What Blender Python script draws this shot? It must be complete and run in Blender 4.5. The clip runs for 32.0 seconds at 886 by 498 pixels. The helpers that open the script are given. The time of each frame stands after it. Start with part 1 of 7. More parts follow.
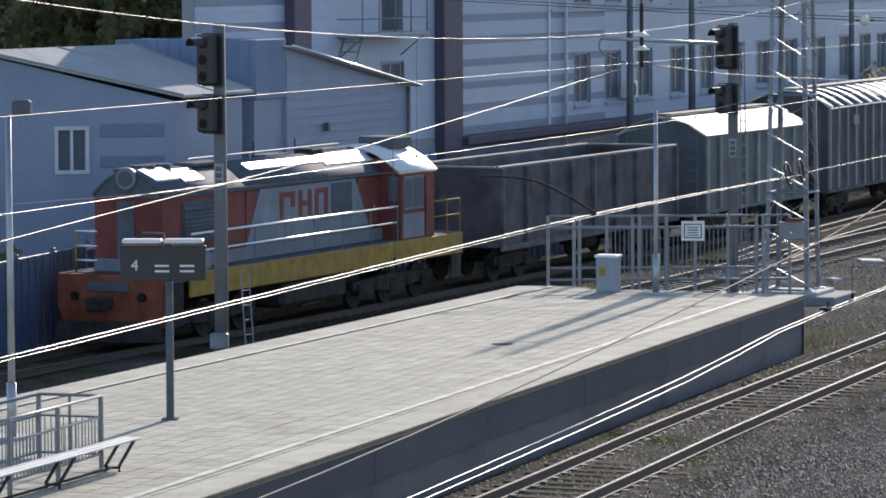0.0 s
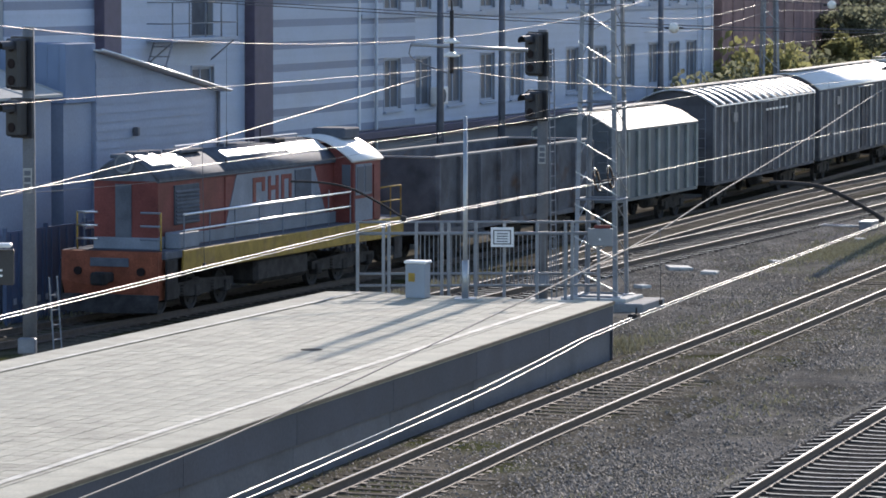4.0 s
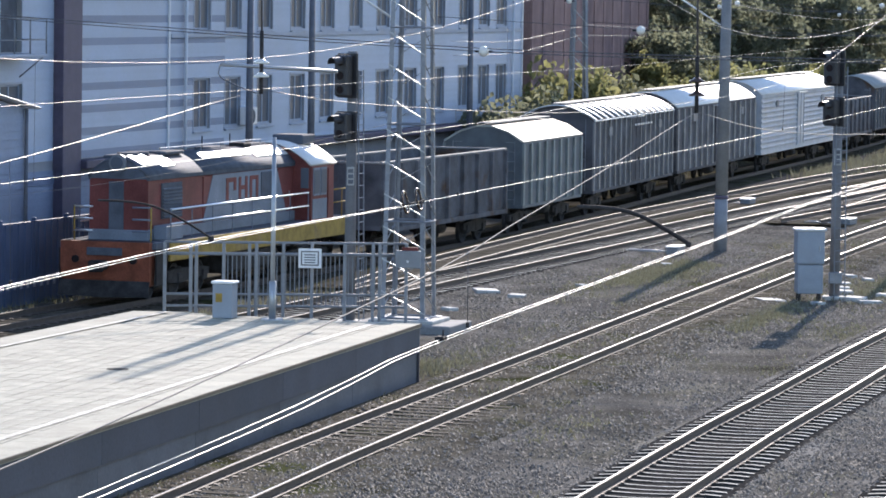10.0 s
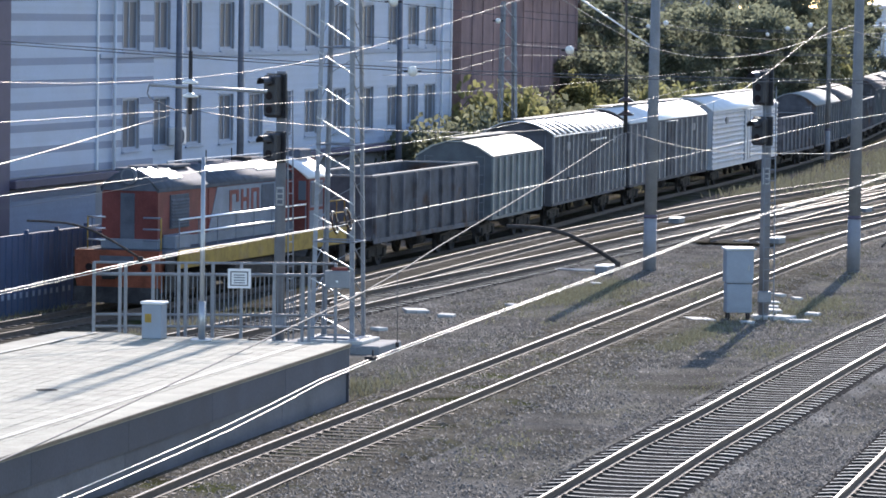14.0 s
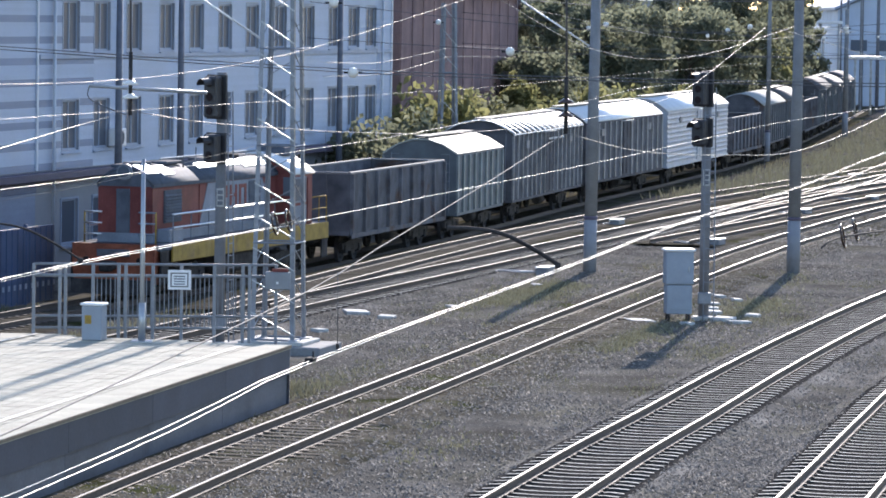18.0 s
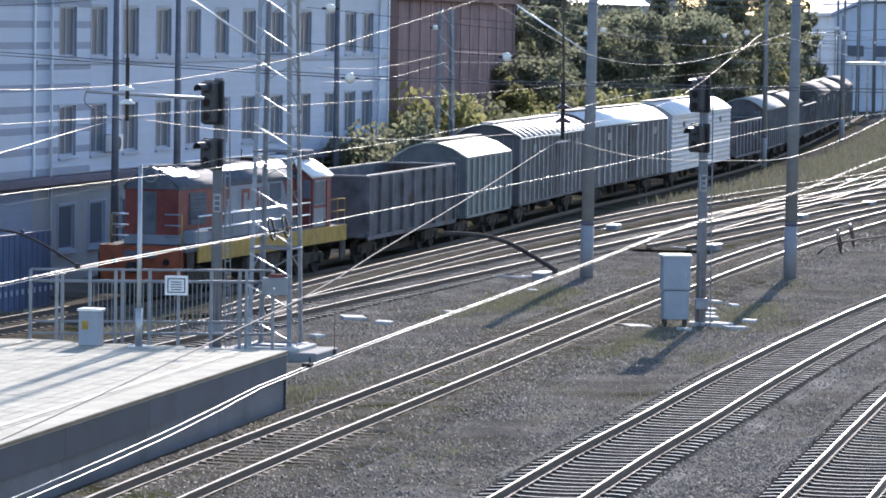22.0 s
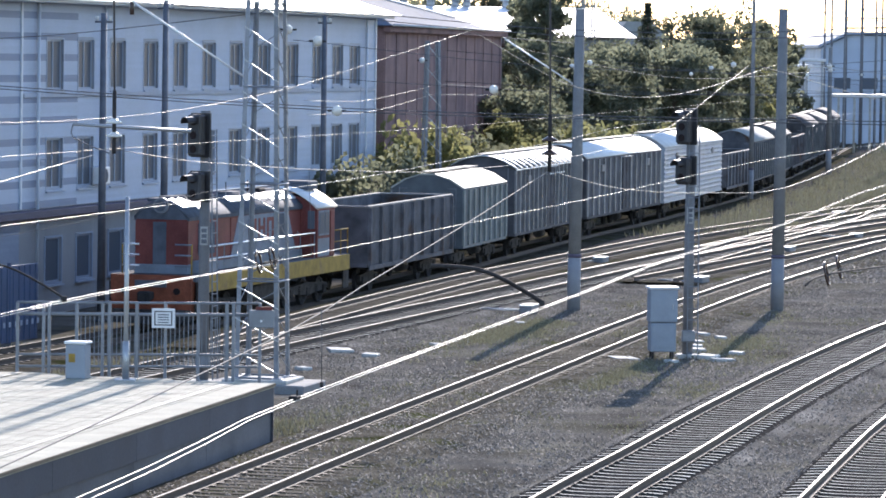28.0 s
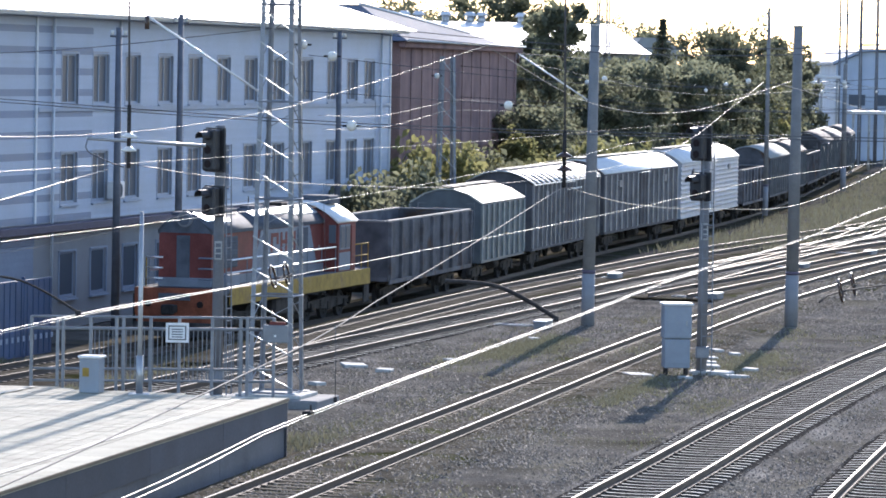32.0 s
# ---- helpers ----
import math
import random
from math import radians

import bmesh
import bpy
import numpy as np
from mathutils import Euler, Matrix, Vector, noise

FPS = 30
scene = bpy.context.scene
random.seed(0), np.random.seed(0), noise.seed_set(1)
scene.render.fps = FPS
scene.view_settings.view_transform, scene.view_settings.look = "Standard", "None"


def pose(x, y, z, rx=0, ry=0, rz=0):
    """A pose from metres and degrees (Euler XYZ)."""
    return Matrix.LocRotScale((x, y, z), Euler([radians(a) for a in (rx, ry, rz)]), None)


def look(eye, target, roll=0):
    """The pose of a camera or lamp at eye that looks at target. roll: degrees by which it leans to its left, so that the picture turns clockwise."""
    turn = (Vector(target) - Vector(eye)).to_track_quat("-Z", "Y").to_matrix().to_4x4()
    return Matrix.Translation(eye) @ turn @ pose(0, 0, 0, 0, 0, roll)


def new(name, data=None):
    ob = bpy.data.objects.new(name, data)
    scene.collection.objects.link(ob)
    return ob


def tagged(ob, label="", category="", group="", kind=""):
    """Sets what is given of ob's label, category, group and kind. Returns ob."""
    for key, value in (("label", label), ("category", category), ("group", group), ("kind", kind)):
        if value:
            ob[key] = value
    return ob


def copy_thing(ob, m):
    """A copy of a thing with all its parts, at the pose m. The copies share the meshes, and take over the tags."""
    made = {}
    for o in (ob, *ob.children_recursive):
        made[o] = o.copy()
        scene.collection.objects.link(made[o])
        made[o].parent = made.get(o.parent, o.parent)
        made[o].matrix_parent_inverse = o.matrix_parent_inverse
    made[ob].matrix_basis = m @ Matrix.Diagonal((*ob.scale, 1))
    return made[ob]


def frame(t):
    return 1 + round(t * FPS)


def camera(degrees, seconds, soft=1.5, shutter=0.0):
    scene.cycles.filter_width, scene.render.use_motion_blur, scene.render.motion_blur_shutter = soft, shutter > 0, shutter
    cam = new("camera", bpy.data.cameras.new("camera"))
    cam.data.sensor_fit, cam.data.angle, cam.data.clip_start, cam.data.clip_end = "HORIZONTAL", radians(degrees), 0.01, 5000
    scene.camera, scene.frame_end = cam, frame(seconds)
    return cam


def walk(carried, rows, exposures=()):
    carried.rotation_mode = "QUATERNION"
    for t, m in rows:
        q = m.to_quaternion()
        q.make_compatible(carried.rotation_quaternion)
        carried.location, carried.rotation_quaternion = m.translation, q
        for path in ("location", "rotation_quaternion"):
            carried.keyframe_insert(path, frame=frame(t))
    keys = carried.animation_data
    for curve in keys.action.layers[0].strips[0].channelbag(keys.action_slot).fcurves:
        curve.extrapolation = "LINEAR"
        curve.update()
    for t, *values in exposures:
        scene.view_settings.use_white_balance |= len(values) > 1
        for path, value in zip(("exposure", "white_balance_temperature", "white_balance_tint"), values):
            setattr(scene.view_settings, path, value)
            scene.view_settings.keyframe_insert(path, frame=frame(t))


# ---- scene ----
cam = camera(12.43, 32.0, soft=1.75)
EYE = (0.0, 0.0, 8.65)
# seconds, turn to the left, tilt upwards, roll: a held camera that pans and tilts
AIM = [
    (0, 7.456, -4.005, -0.30),
    (0.5, 7.162, -3.994, -0.28),
    (1, 6.796, -4.055, -0.13),
    (1.5, 6.402, -4.142, -0.04),
    (2, 6.060, -4.166, 0.05),
    (2.5, 5.727, -4.164, 0.14),
    (3, 5.338, -4.087, 0.26),
    (3.5, 5.040, -3.966, 0.16),
    (5.5, 3.910, -3.920, 0.55),
    (6, 3.569, -3.939, 0.75),
    (6.5, 3.193, -3.950, 0.61),
    (7, 3.270, -3.927, 0.39),
    (7.5, 3.422, -3.850, 0.44),
    (8, 3.413, -3.784, 0.65),
    (8.5, 3.214, -3.730, 0.79),
    (9, 2.877, -3.694, 0.97),
    (9.5, 2.473, -3.692, 0.95),
    (10, 2.057, -3.603, 0.88),
    (10.5, 1.823, -3.526, 0.87),
    (11, 1.705, -3.458, 0.87),
    (11.5, 1.593, -3.427, 0.97),
    (12, 1.470, -3.424, 0.82),
    (12.5, 1.343, -3.417, 0.87),
    (13, 1.258, -3.401, 0.87),
    (13.5, 1.192, -3.365, 0.80),
    (14, 1.066, -3.309, 0.82),
    (14.5, 0.870, -3.266, 0.99),
    (15, 0.620, -3.263, 0.97),
    (15.5, 0.413, -3.243, 0.89),
    (17.5, 0.258, -3.347, 0.88),
    (18, 0.225, -3.278, 0.87),
    (18.5, 0.155, -3.235, 0.91),
    (19, 0.106, -3.196, 0.87),
    (19.5, 0.099, -3.209, 0.89),
    (20, 0.112, -3.212, 0.83),
    (20.5, 0.150, -3.209, 0.85),
    (21, 0.173, -3.246, 0.88),
    (21.5, 0.182, -3.257, 0.86),
    (22, 0.182, -3.199, 0.87),
    (22.5, 0.198, -3.173, 0.86),
    (23, 0.262, -3.187, 0.86),
    (23.5, 0.296, -3.128, 0.79),
    (24, 0.288, -3.014, 0.72),
    (24.5, 0.154, -2.935, 0.79),
    (25, 0.018, -3.019, 0.83),
    (25.5, -0.059, -3.206, 0.74),
    (27.5, 0.024, -2.864, 0.88),
    (28, 0.006, -2.739, 0.82),
    (28.5, -0.028, -2.648, 0.82),
    (29, 0.008, -2.587, 0.88),
    (29.5, 0.061, -2.594, 0.97),
    (30, 0.111, -2.601, 0.90),
    (30.5, 0.144, -2.626, 0.86),
    (31, 0.138, -2.632, 0.81),
    (31.5, 0.196, -2.609, 0.88),
    (32, 0.209, -2.524, 1.01),
]


def aim(turn, tilt, roll):
    a, b = radians(turn), radians(tilt)
    ahead = Vector((-math.sin(a) * math.cos(b), math.cos(a) * math.cos(b), math.sin(b)))
    return look(EYE, Vector(EYE) + 10 * ahead, roll)


EXPOSURES = [(0, 0.56, 6800, 16), (6, 0.82, 6720, 16), (13, 1.1, 6550, 17), (32, 1.13, 6450, 17)]
walk(cam, [(t, aim(turn, tilt, roll)) for t, turn, tilt, roll in AIM], EXPOSURES)

# ---- light ----
SUN_TURN, SUN_UP = 8.7, 23.0      # degrees to the right of +y, and above the ground
world = bpy.data.worlds.new("sky")
scene.world = world
world.use_nodes = True
wn = world.node_tree
sky = wn.nodes.new("ShaderNodeTexSky")
sky.sky_type, sky.sun_disc = "NISHITA", False
sky.sun_elevation, sky.sun_rotation = radians(SUN_UP), radians(SUN_TURN)
sky.air_density, sky.dust_density, sky.ozone_density = 1.0, 0.3, 2.5
wn.links.new(sky.outputs[0], wn.nodes["Background"].inputs[0])
wn.nodes["Background"].inputs[1].default_value = 0.15
sun = new("sun", bpy.data.lights.new("sun", "SUN"))
sun.data.energy, sun.data.angle, sun.data.color = 3.25, radians(0.53), (1.0, 0.94, 0.845)
sun.matrix_world = look((60 * math.sin(radians(SUN_TURN)), 60 * math.cos(radians(SUN_TURN)), 60 * math.tan(radians(SUN_UP))), (0, 0, 0))

# ---- materials ----
def mat(name, color, rough=0.7, metal=0.0, vary=0.25, scale=3.0, fine=40.0, bump=0.15, second=None, mix_scale=0.6, mix_at=0.55, glossy=0.5):
    """Base colour broken up at two scales, with an optional second colour in patches, and fine relief."""
    m = bpy.data.materials.new(name)
    m.use_nodes = True
    n, l = m.node_tree.nodes, m.node_tree.links
    b = n["Principled BSDF"]
    b.inputs["Roughness"].default_value, b.inputs["Metallic"].default_value = rough, metal
    b.inputs["Specular IOR Level"].default_value = glossy
    co = n.new("ShaderNodeTexCoord")
    big, small = n.new("ShaderNodeTexNoise"), n.new("ShaderNodeTexNoise")
    big.inputs["Scale"].default_value, small.inputs["Scale"].default_value = scale, fine
    big.inputs["Detail"].default_value, small.inputs["Detail"].default_value = 5, 3
    for x in (big, small):
        l.new(co.outputs["Object"], x.inputs["Vector"])
    ramp = n.new("ShaderNodeMapRange")
    ramp.inputs["From Min"].default_value, ramp.inputs["From Max"].default_value = 0.3, 0.7
    ramp.inputs["To Min"].default_value, ramp.inputs["To Max"].default_value = 1 - vary, 1 + vary
    l.new(big.outputs["Fac"], ramp.inputs["Value"])
    ramp2 = n.new("ShaderNodeMapRange")
    ramp2.inputs["From Min"].default_value, ramp2.inputs["From Max"].default_value = 0.3, 0.7
    ramp2.inputs["To Min"].default_value, ramp2.inputs["To Max"].default_value = 1 - vary * 0.6, 1 + vary * 0.6
    l.new(small.outputs["Fac"], ramp2.inputs["Value"])
    info = n.new("ShaderNodeObjectInfo")
    ramp3 = n.new("ShaderNodeMapRange")
    ramp3.inputs["To Min"].default_value, ramp3.inputs["To Max"].default_value = 1 - vary * 0.5, 1 + vary * 0.5
    geo, mixed, wrap = n.new("ShaderNodeNewGeometry"), n.new("ShaderNodeMath"), n.new("ShaderNodeMath")
    mixed.operation, wrap.operation = "ADD", "FRACT"
    l.new(info.outputs["Random"], mixed.inputs[0])
    l.new(geo.outputs["Random Per Island"], mixed.inputs[1])
    l.new(mixed.outputs[0], wrap.inputs[0])
    l.new(wrap.outputs[0], ramp3.inputs["Value"])
    mul, mul2 = n.new("ShaderNodeMath"), n.new("ShaderNodeMath")
    mul.operation = mul2.operation = "MULTIPLY"
    l.new(ramp.outputs[0], mul.inputs[0])
    l.new(ramp2.outputs[0], mul.inputs[1])
    l.new(mul.outputs[0], mul2.inputs[0])
    l.new(ramp3.outputs[0], mul2.inputs[1])
    base = n.new("ShaderNodeMix")
    base.data_type = "RGBA"
    base.inputs["A"].default_value = (*color, 1)
    base.inputs["B"].default_value = (*(second or color), 1)
    base.inputs["Factor"].default_value = 0
    if second:
        patch, pr = n.new("ShaderNodeTexNoise"), n.new("ShaderNodeMapRange")
        patch.inputs["Scale"].default_value, patch.inputs["Detail"].default_value = mix_scale, 6
        l.new(co.outputs["Object"], patch.inputs["Vector"])
        pr.inputs["From Min"].default_value, pr.inputs["From Max"].default_value = mix_at - 0.06, mix_at + 0.08
        l.new(patch.outputs["Fac"], pr.inputs["Value"])
        l.new(pr.outputs[0], base.inputs["Factor"])
    scale_c = n.new("ShaderNodeVectorMath")
    scale_c.operation = "SCALE"
    l.new(base.outputs["Result"], scale_c.inputs[0])
    l.new(mul2.outputs[0], scale_c.inputs["Scale"])
    l.new(scale_c.outputs[0], b.inputs["Base Color"])
    if bump:
        bp = n.new("ShaderNodeBump")
        bp.inputs["Strength"].default_value, bp.inputs["Distance"].default_value = bump, 0.02
        l.new(small.outputs["Fac"], bp.inputs["Height"])
        l.new(bp.outputs[0], b.inputs["Normal"])
    rr = n.new("ShaderNodeMapRange")
    rr.inputs["To Min"].default_value, rr.inputs["To Max"].default_value = max(0.03, rough - 0.1), min(1, rough + 0.1)
    l.new(big.outputs["Fac"], rr.inputs["Value"])
    l.new(rr.outputs[0], b.inputs["Roughness"])
    return m


M = {
    "soil": mat("gravelly soil", (0.19, 0.174, 0.15), 0.95, vary=0.5, scale=0.35, fine=20, bump=0.8, second=(0.172, 0.158, 0.122), mix_scale=0.22, mix_at=0.54, glossy=0.0),
    "ballast_d": mat("dark track ballast", (0.05, 0.047, 0.043), 0.9, vary=0.4, scale=6, fine=16, bump=0.8, glossy=0.0),
    "rail": mat("rusty rail side", (0.075, 0.052, 0.04), 0.75, vary=0.3, scale=4, fine=30),
    "rail_top": mat("polished rail head", (0.27, 0.265, 0.26), 0.38, 1.0, vary=0.1, scale=2, fine=30, bump=0.02),
    "sleeper_c": mat("worn concrete sleeper", (0.45, 0.44, 0.4), 0.8, vary=0.25, scale=3, fine=30, glossy=0.1),
    "sleeper_w": mat("tarred wooden sleeper", (0.075, 0.063, 0.048), 0.9, vary=0.4, scale=3, fine=30, glossy=0.05),
    "paving": mat("grey concrete paving", (0.37, 0.35, 0.272), 0.85, vary=0.22, scale=1.2, fine=25, bump=0.2),
    "joint": mat("sandy paving joint", (0.17, 0.165, 0.15), 0.95, vary=0.2),
    "concrete": mat("weathered platform concrete in shade tone", (0.08, 0.083, 0.1), 0.85, vary=0.2, scale=0.8, fine=15, second=(0.066, 0.07, 0.083), mix_scale=0.4),
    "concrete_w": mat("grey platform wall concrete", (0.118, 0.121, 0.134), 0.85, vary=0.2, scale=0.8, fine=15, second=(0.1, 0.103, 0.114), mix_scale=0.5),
    "concrete_l": mat("pale concrete", (0.42, 0.42, 0.4), 0.8, vary=0.2, scale=2, fine=25),
    "line": mat("worn white marking paint", (0.5, 0.48, 0.41), 0.7, vary=0.2, second=(0.38, 0.36, 0.295), mix_scale=2.5, mix_at=0.5),
    "edge": mat("yellow brown edge angle", (0.17, 0.13, 0.085), 0.7, vary=0.3),
    "pole": mat("concrete mast", (0.21, 0.21, 0.21), 0.85, vary=0.18, scale=1.5, fine=25),
    "pole_s": mat("dark grey signal mast", (0.18, 0.182, 0.19), 0.85, vary=0.18, scale=1.5, fine=25),
    "pole_paint": mat("pale blue grey painted mast foot", (0.25, 0.262, 0.285), 0.7, vary=0.12),
    "steel": mat("grey painted lattice steel", (0.22, 0.235, 0.26), 0.5, 0.3, vary=0.2, scale=3, fine=40),
    "chrome": mat("polished steel handrail", (0.9, 0.9, 0.9), 0.33, 1.0, vary=0.05, bump=0),
    "galv": mat("galvanised steel", (0.4, 0.415, 0.43), 0.45, 0.7, vary=0.12),
    "fence": mat("grey painted fence steel", (0.21, 0.225, 0.245), 0.5, 0.2, vary=0.15),
    "black": mat("black signal enamel", (0.032, 0.032, 0.036), 0.45, vary=0.2),
    "dark": mat("dark greasy metal", (0.045, 0.042, 0.042), 0.8, 0.0, vary=0.4, scale=3, glossy=0.1),
    "white": mat("white enamel", (0.75, 0.76, 0.76), 0.45, vary=0.08),
    "insulator": mat("glazed white insulator", (0.7, 0.68, 0.62), 0.15, vary=0.1, bump=0),
    "insulator_b": mat("brown glazed insulator", (0.06, 0.036, 0.028), 0.25, vary=0.2, bump=0),
    "wire": mat("bright copper wire", (0.24, 0.228, 0.215), 0.45, 0.85, vary=0.1, bump=0),
    "wire_c": mat("worn bright contact wire", (0.42, 0.41, 0.395), 0.4, 0.85, vary=0.1, bump=0),
    "wire_m": mat("weathered bronze carrying wire", (0.19, 0.18, 0.168), 0.75, 0.2, vary=0.15, bump=0),
    "wire_d": mat("weathered steel wire", (0.12, 0.12, 0.13), 0.5, 0.5, vary=0.1, bump=0),
    "cabinet": mat("pale grey blue cabinet paint", (0.27, 0.31, 0.36), 0.55, vary=0.1, scale=2),
    "red": mat("faded orange red locomotive paint", (0.19, 0.06, 0.054), 0.6, vary=0.25, scale=1.5, fine=20, bump=0.05, glossy=0.12),
    "grey": mat("grey locomotive paint", (0.2, 0.23, 0.275), 0.6, vary=0.15, scale=1.5, fine=20, bump=0.05, glossy=0.12),
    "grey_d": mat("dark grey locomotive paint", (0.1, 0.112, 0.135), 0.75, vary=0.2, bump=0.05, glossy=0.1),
    "yellow": mat("dusty yellow sill paint", (0.34, 0.225, 0.055), 0.65, glossy=0.15, vary=0.25, second=(0.3, 0.2, 0.08), mix_scale=1.2, mix_at=0.62),
    "roof_l": mat("pale aluminium roof", (0.75, 0.76, 0.76), 0.3, 0.3, vary=0.1, scale=1),
    "roof_g": mat("grey green wagon roof", (0.38, 0.39, 0.35), 0.6, 0.0, vary=0.15, scale=1),
    "roof_f": mat("dull grey fibre cement roof", (0.36, 0.37, 0.36), 0.85, vary=0.12, scale=0.8, glossy=0.1),
    "roof_s": mat("slate grey metal roof", (0.13, 0.155, 0.2), 0.85, vary=0.12, scale=0.5, glossy=0.1),
    "blue_l": mat("faded blue metal cladding", (0.45, 0.51, 0.6), 0.7, vary=0.12, scale=0.3),
    "siding_d": mat("grey blue painted wall", (0.25, 0.3, 0.395), 0.7, vary=0.1, scale=0.5, fine=12, bump=0.05),
    "oily": mat("ballast darkened as train shade", (0.08, 0.076, 0.074), 0.9, vary=0.4, scale=1.0, fine=14, bump=0.6, glossy=0.0),
    "sleeper_side": mat("shade dark sleeper flank", (0.06, 0.055, 0.048), 0.9, vary=0.3, scale=3, fine=30, glossy=0.05),
    "rib_l": mat("dusty grey wagon ribs", (0.24, 0.236, 0.235), 0.7, vary=0.25, scale=1.5),
    "rib_g": mat("dusty grey green wagon ribs", (0.21, 0.235, 0.23), 0.7, vary=0.2, scale=1.5),
    "roof_d": mat("sooty dark wagon roof", (0.1, 0.095, 0.09), 0.7, vary=0.25, scale=1.0),
    "orange": mat("worn orange beam paint", (0.27, 0.085, 0.05), 0.6, glossy=0.15, vary=0.3, scale=2.0, fine=20, bump=0.05),
    "rail_dull": mat("dull worn rail head", (0.12, 0.112, 0.105), 0.5, 0.7, vary=0.2, scale=2, fine=30, bump=0.03),
    "roof_w": mat("white painted wagon roof", (0.8, 0.8, 0.79), 0.45, vary=0.06, scale=1),
    "wagon_d": mat("sooty dark wagon steel", (0.11, 0.112, 0.125), 0.8, 0.0, glossy=0.15, vary=0.35, scale=1.5, second=(0.1, 0.06, 0.04), mix_scale=0.9, mix_at=0.62),
    "wagon_b": mat("sooty blue brown wagon paint", (0.1, 0.1, 0.11), 0.8, glossy=0.15, vary=0.3, scale=1.5),
    "wagon_g": mat("grey green wagon paint", (0.108, 0.126, 0.138), 0.7, vary=0.25, scale=1.5),
    "wagon_w": mat("dusty white wagon paint", (0.36, 0.4, 0.45), 0.55, vary=0.12, scale=1.2, second=(0.36, 0.37, 0.37), mix_scale=0.7, mix_at=0.62),
    "siding": mat("pale blue white wall siding", (0.365, 0.435, 0.55), 0.6, vary=0.07, scale=0.5, fine=12, bump=0.05),
    "stripe": mat("grey blue siding stripe", (0.17, 0.215, 0.315), 0.6, vary=0.1, scale=0.5, fine=12),
    "maroon": mat("maroon metal band", (0.1, 0.083, 0.12), 0.7, vary=0.15),
    "plinth": mat("grey rendered ground floor wall", (0.32, 0.325, 0.335), 0.8, vary=0.12, scale=0.5),
    "frame": mat("window surround", (0.33, 0.385, 0.48), 0.6, vary=0.08),
    "frame_w": mat("white window frame", (0.55, 0.6, 0.66), 0.5, vary=0.06),
    "roof_m": mat("white sheet metal roofing", (0.72, 0.74, 0.76), 0.4, 0.2, vary=0.08, scale=0.5),
    "roof_b": mat("blue sheet metal roofing", (0.19, 0.25, 0.36), 0.75, glossy=0.08, vary=0.12, scale=0.6),
    "blue": mat("deep blue painted metal", (0.06, 0.092, 0.17), 0.5, vary=0.2, scale=0.8),
    "brick": mat("red brick wall", (0.27, 0.185, 0.18), 0.9, glossy=0.05, vary=0.2, scale=0.6, fine=14, second=(0.175, 0.125, 0.135), mix_scale=0.2),
    "bark": mat("tree bark", (0.09, 0.07, 0.05), 0.9, vary=0.3, scale=4),
    "post_d": mat("dark grey painted steel post", (0.13, 0.14, 0.165), 0.6, 0.2, vary=0.2),
    "bed_w": mat("dusty old ballast with weeds", (0.1, 0.088, 0.068), 0.95, vary=0.4, scale=0.8, fine=12, bump=0.8, second=(0.06, 0.062, 0.028), mix_scale=0.5, mix_at=0.58, glossy=0.0),
    "wood": mat("weathered bench wood", (0.55, 0.53, 0.5), 0.55, vary=0.15, scale=2),
}


def glass_mat(name, tint, rough=0.05):
    m = bpy.data.materials.new(name)
    m.use_nodes = True
    b = m.node_tree.nodes["Principled BSDF"]
    b.inputs["Base Color"].default_value = (*tint, 1)
    b.inputs["Roughness"].default_value, b.inputs["Metallic"].default_value = rough, 0.0
    b.inputs["Specular IOR Level"].default_value = 0.03
    return m


M["glass"] = glass_mat("dark window glass", (0.12, 0.138, 0.165), 0.3)
M["lens"] = glass_mat("signal lens glass", (0.03, 0.022, 0.022), 0.4)


def stone_mat():
    m = bpy.data.materials.new("crushed granite stones")
    m.use_nodes = True
    n, l = m.node_tree.nodes, m.node_tree.links
    g, r = n.new("ShaderNodeNewGeometry"), n.new("ShaderNodeValToRGB")
    e = r.color_ramp.elements
    e[0].color, e[1].color = (0.082, 0.073, 0.062, 1), (0.27, 0.243, 0.206, 1)
    mid = e.new(0.55)
    mid.color = (0.152, 0.137, 0.116, 1)
    l.new(g.outputs["Random Per Island"], r.inputs[0])
    l.new(r.outputs[0], n["Principled BSDF"].inputs["Base Color"])
    n["Principled BSDF"].inputs["Roughness"].default_value = 0.75
    n["Principled BSDF"].inputs["Specular IOR Level"].default_value = 0.25
    return m


def leaf_mat(name, a, b, through_light=0.55):
    """Leaves that let some light through, each clump of its own tone."""
    m = bpy.data.materials.new(name)
    m.use_nodes = True
    n, l = m.node_tree.nodes, m.node_tree.links
    g, r = n.new("ShaderNodeNewGeometry"), n.new("ShaderNodeValToRGB")
    e = r.color_ramp.elements
    e[0].color, e[1].color = (*a, 1), (*b, 1)
    l.new(g.outputs["Random Per Island"], r.inputs[0])
    p, t, mx = n["Principled BSDF"], n.new("ShaderNodeBsdfTranslucent"), n.new("ShaderNodeMixShader")
    p.inputs["Roughness"].default_value = 0.6
    l.new(r.outputs[0], p.inputs["Base Color"])
    l.new(r.outputs[0], t.inputs["Color"])
    mx.inputs[0].default_value = through_light
    l.new(p.outputs[0], mx.inputs[1])
    l.new(t.outputs[0], mx.inputs[2])
    l.new(mx.outputs[0], n["Material Output"].inputs["Surface"])
    return m


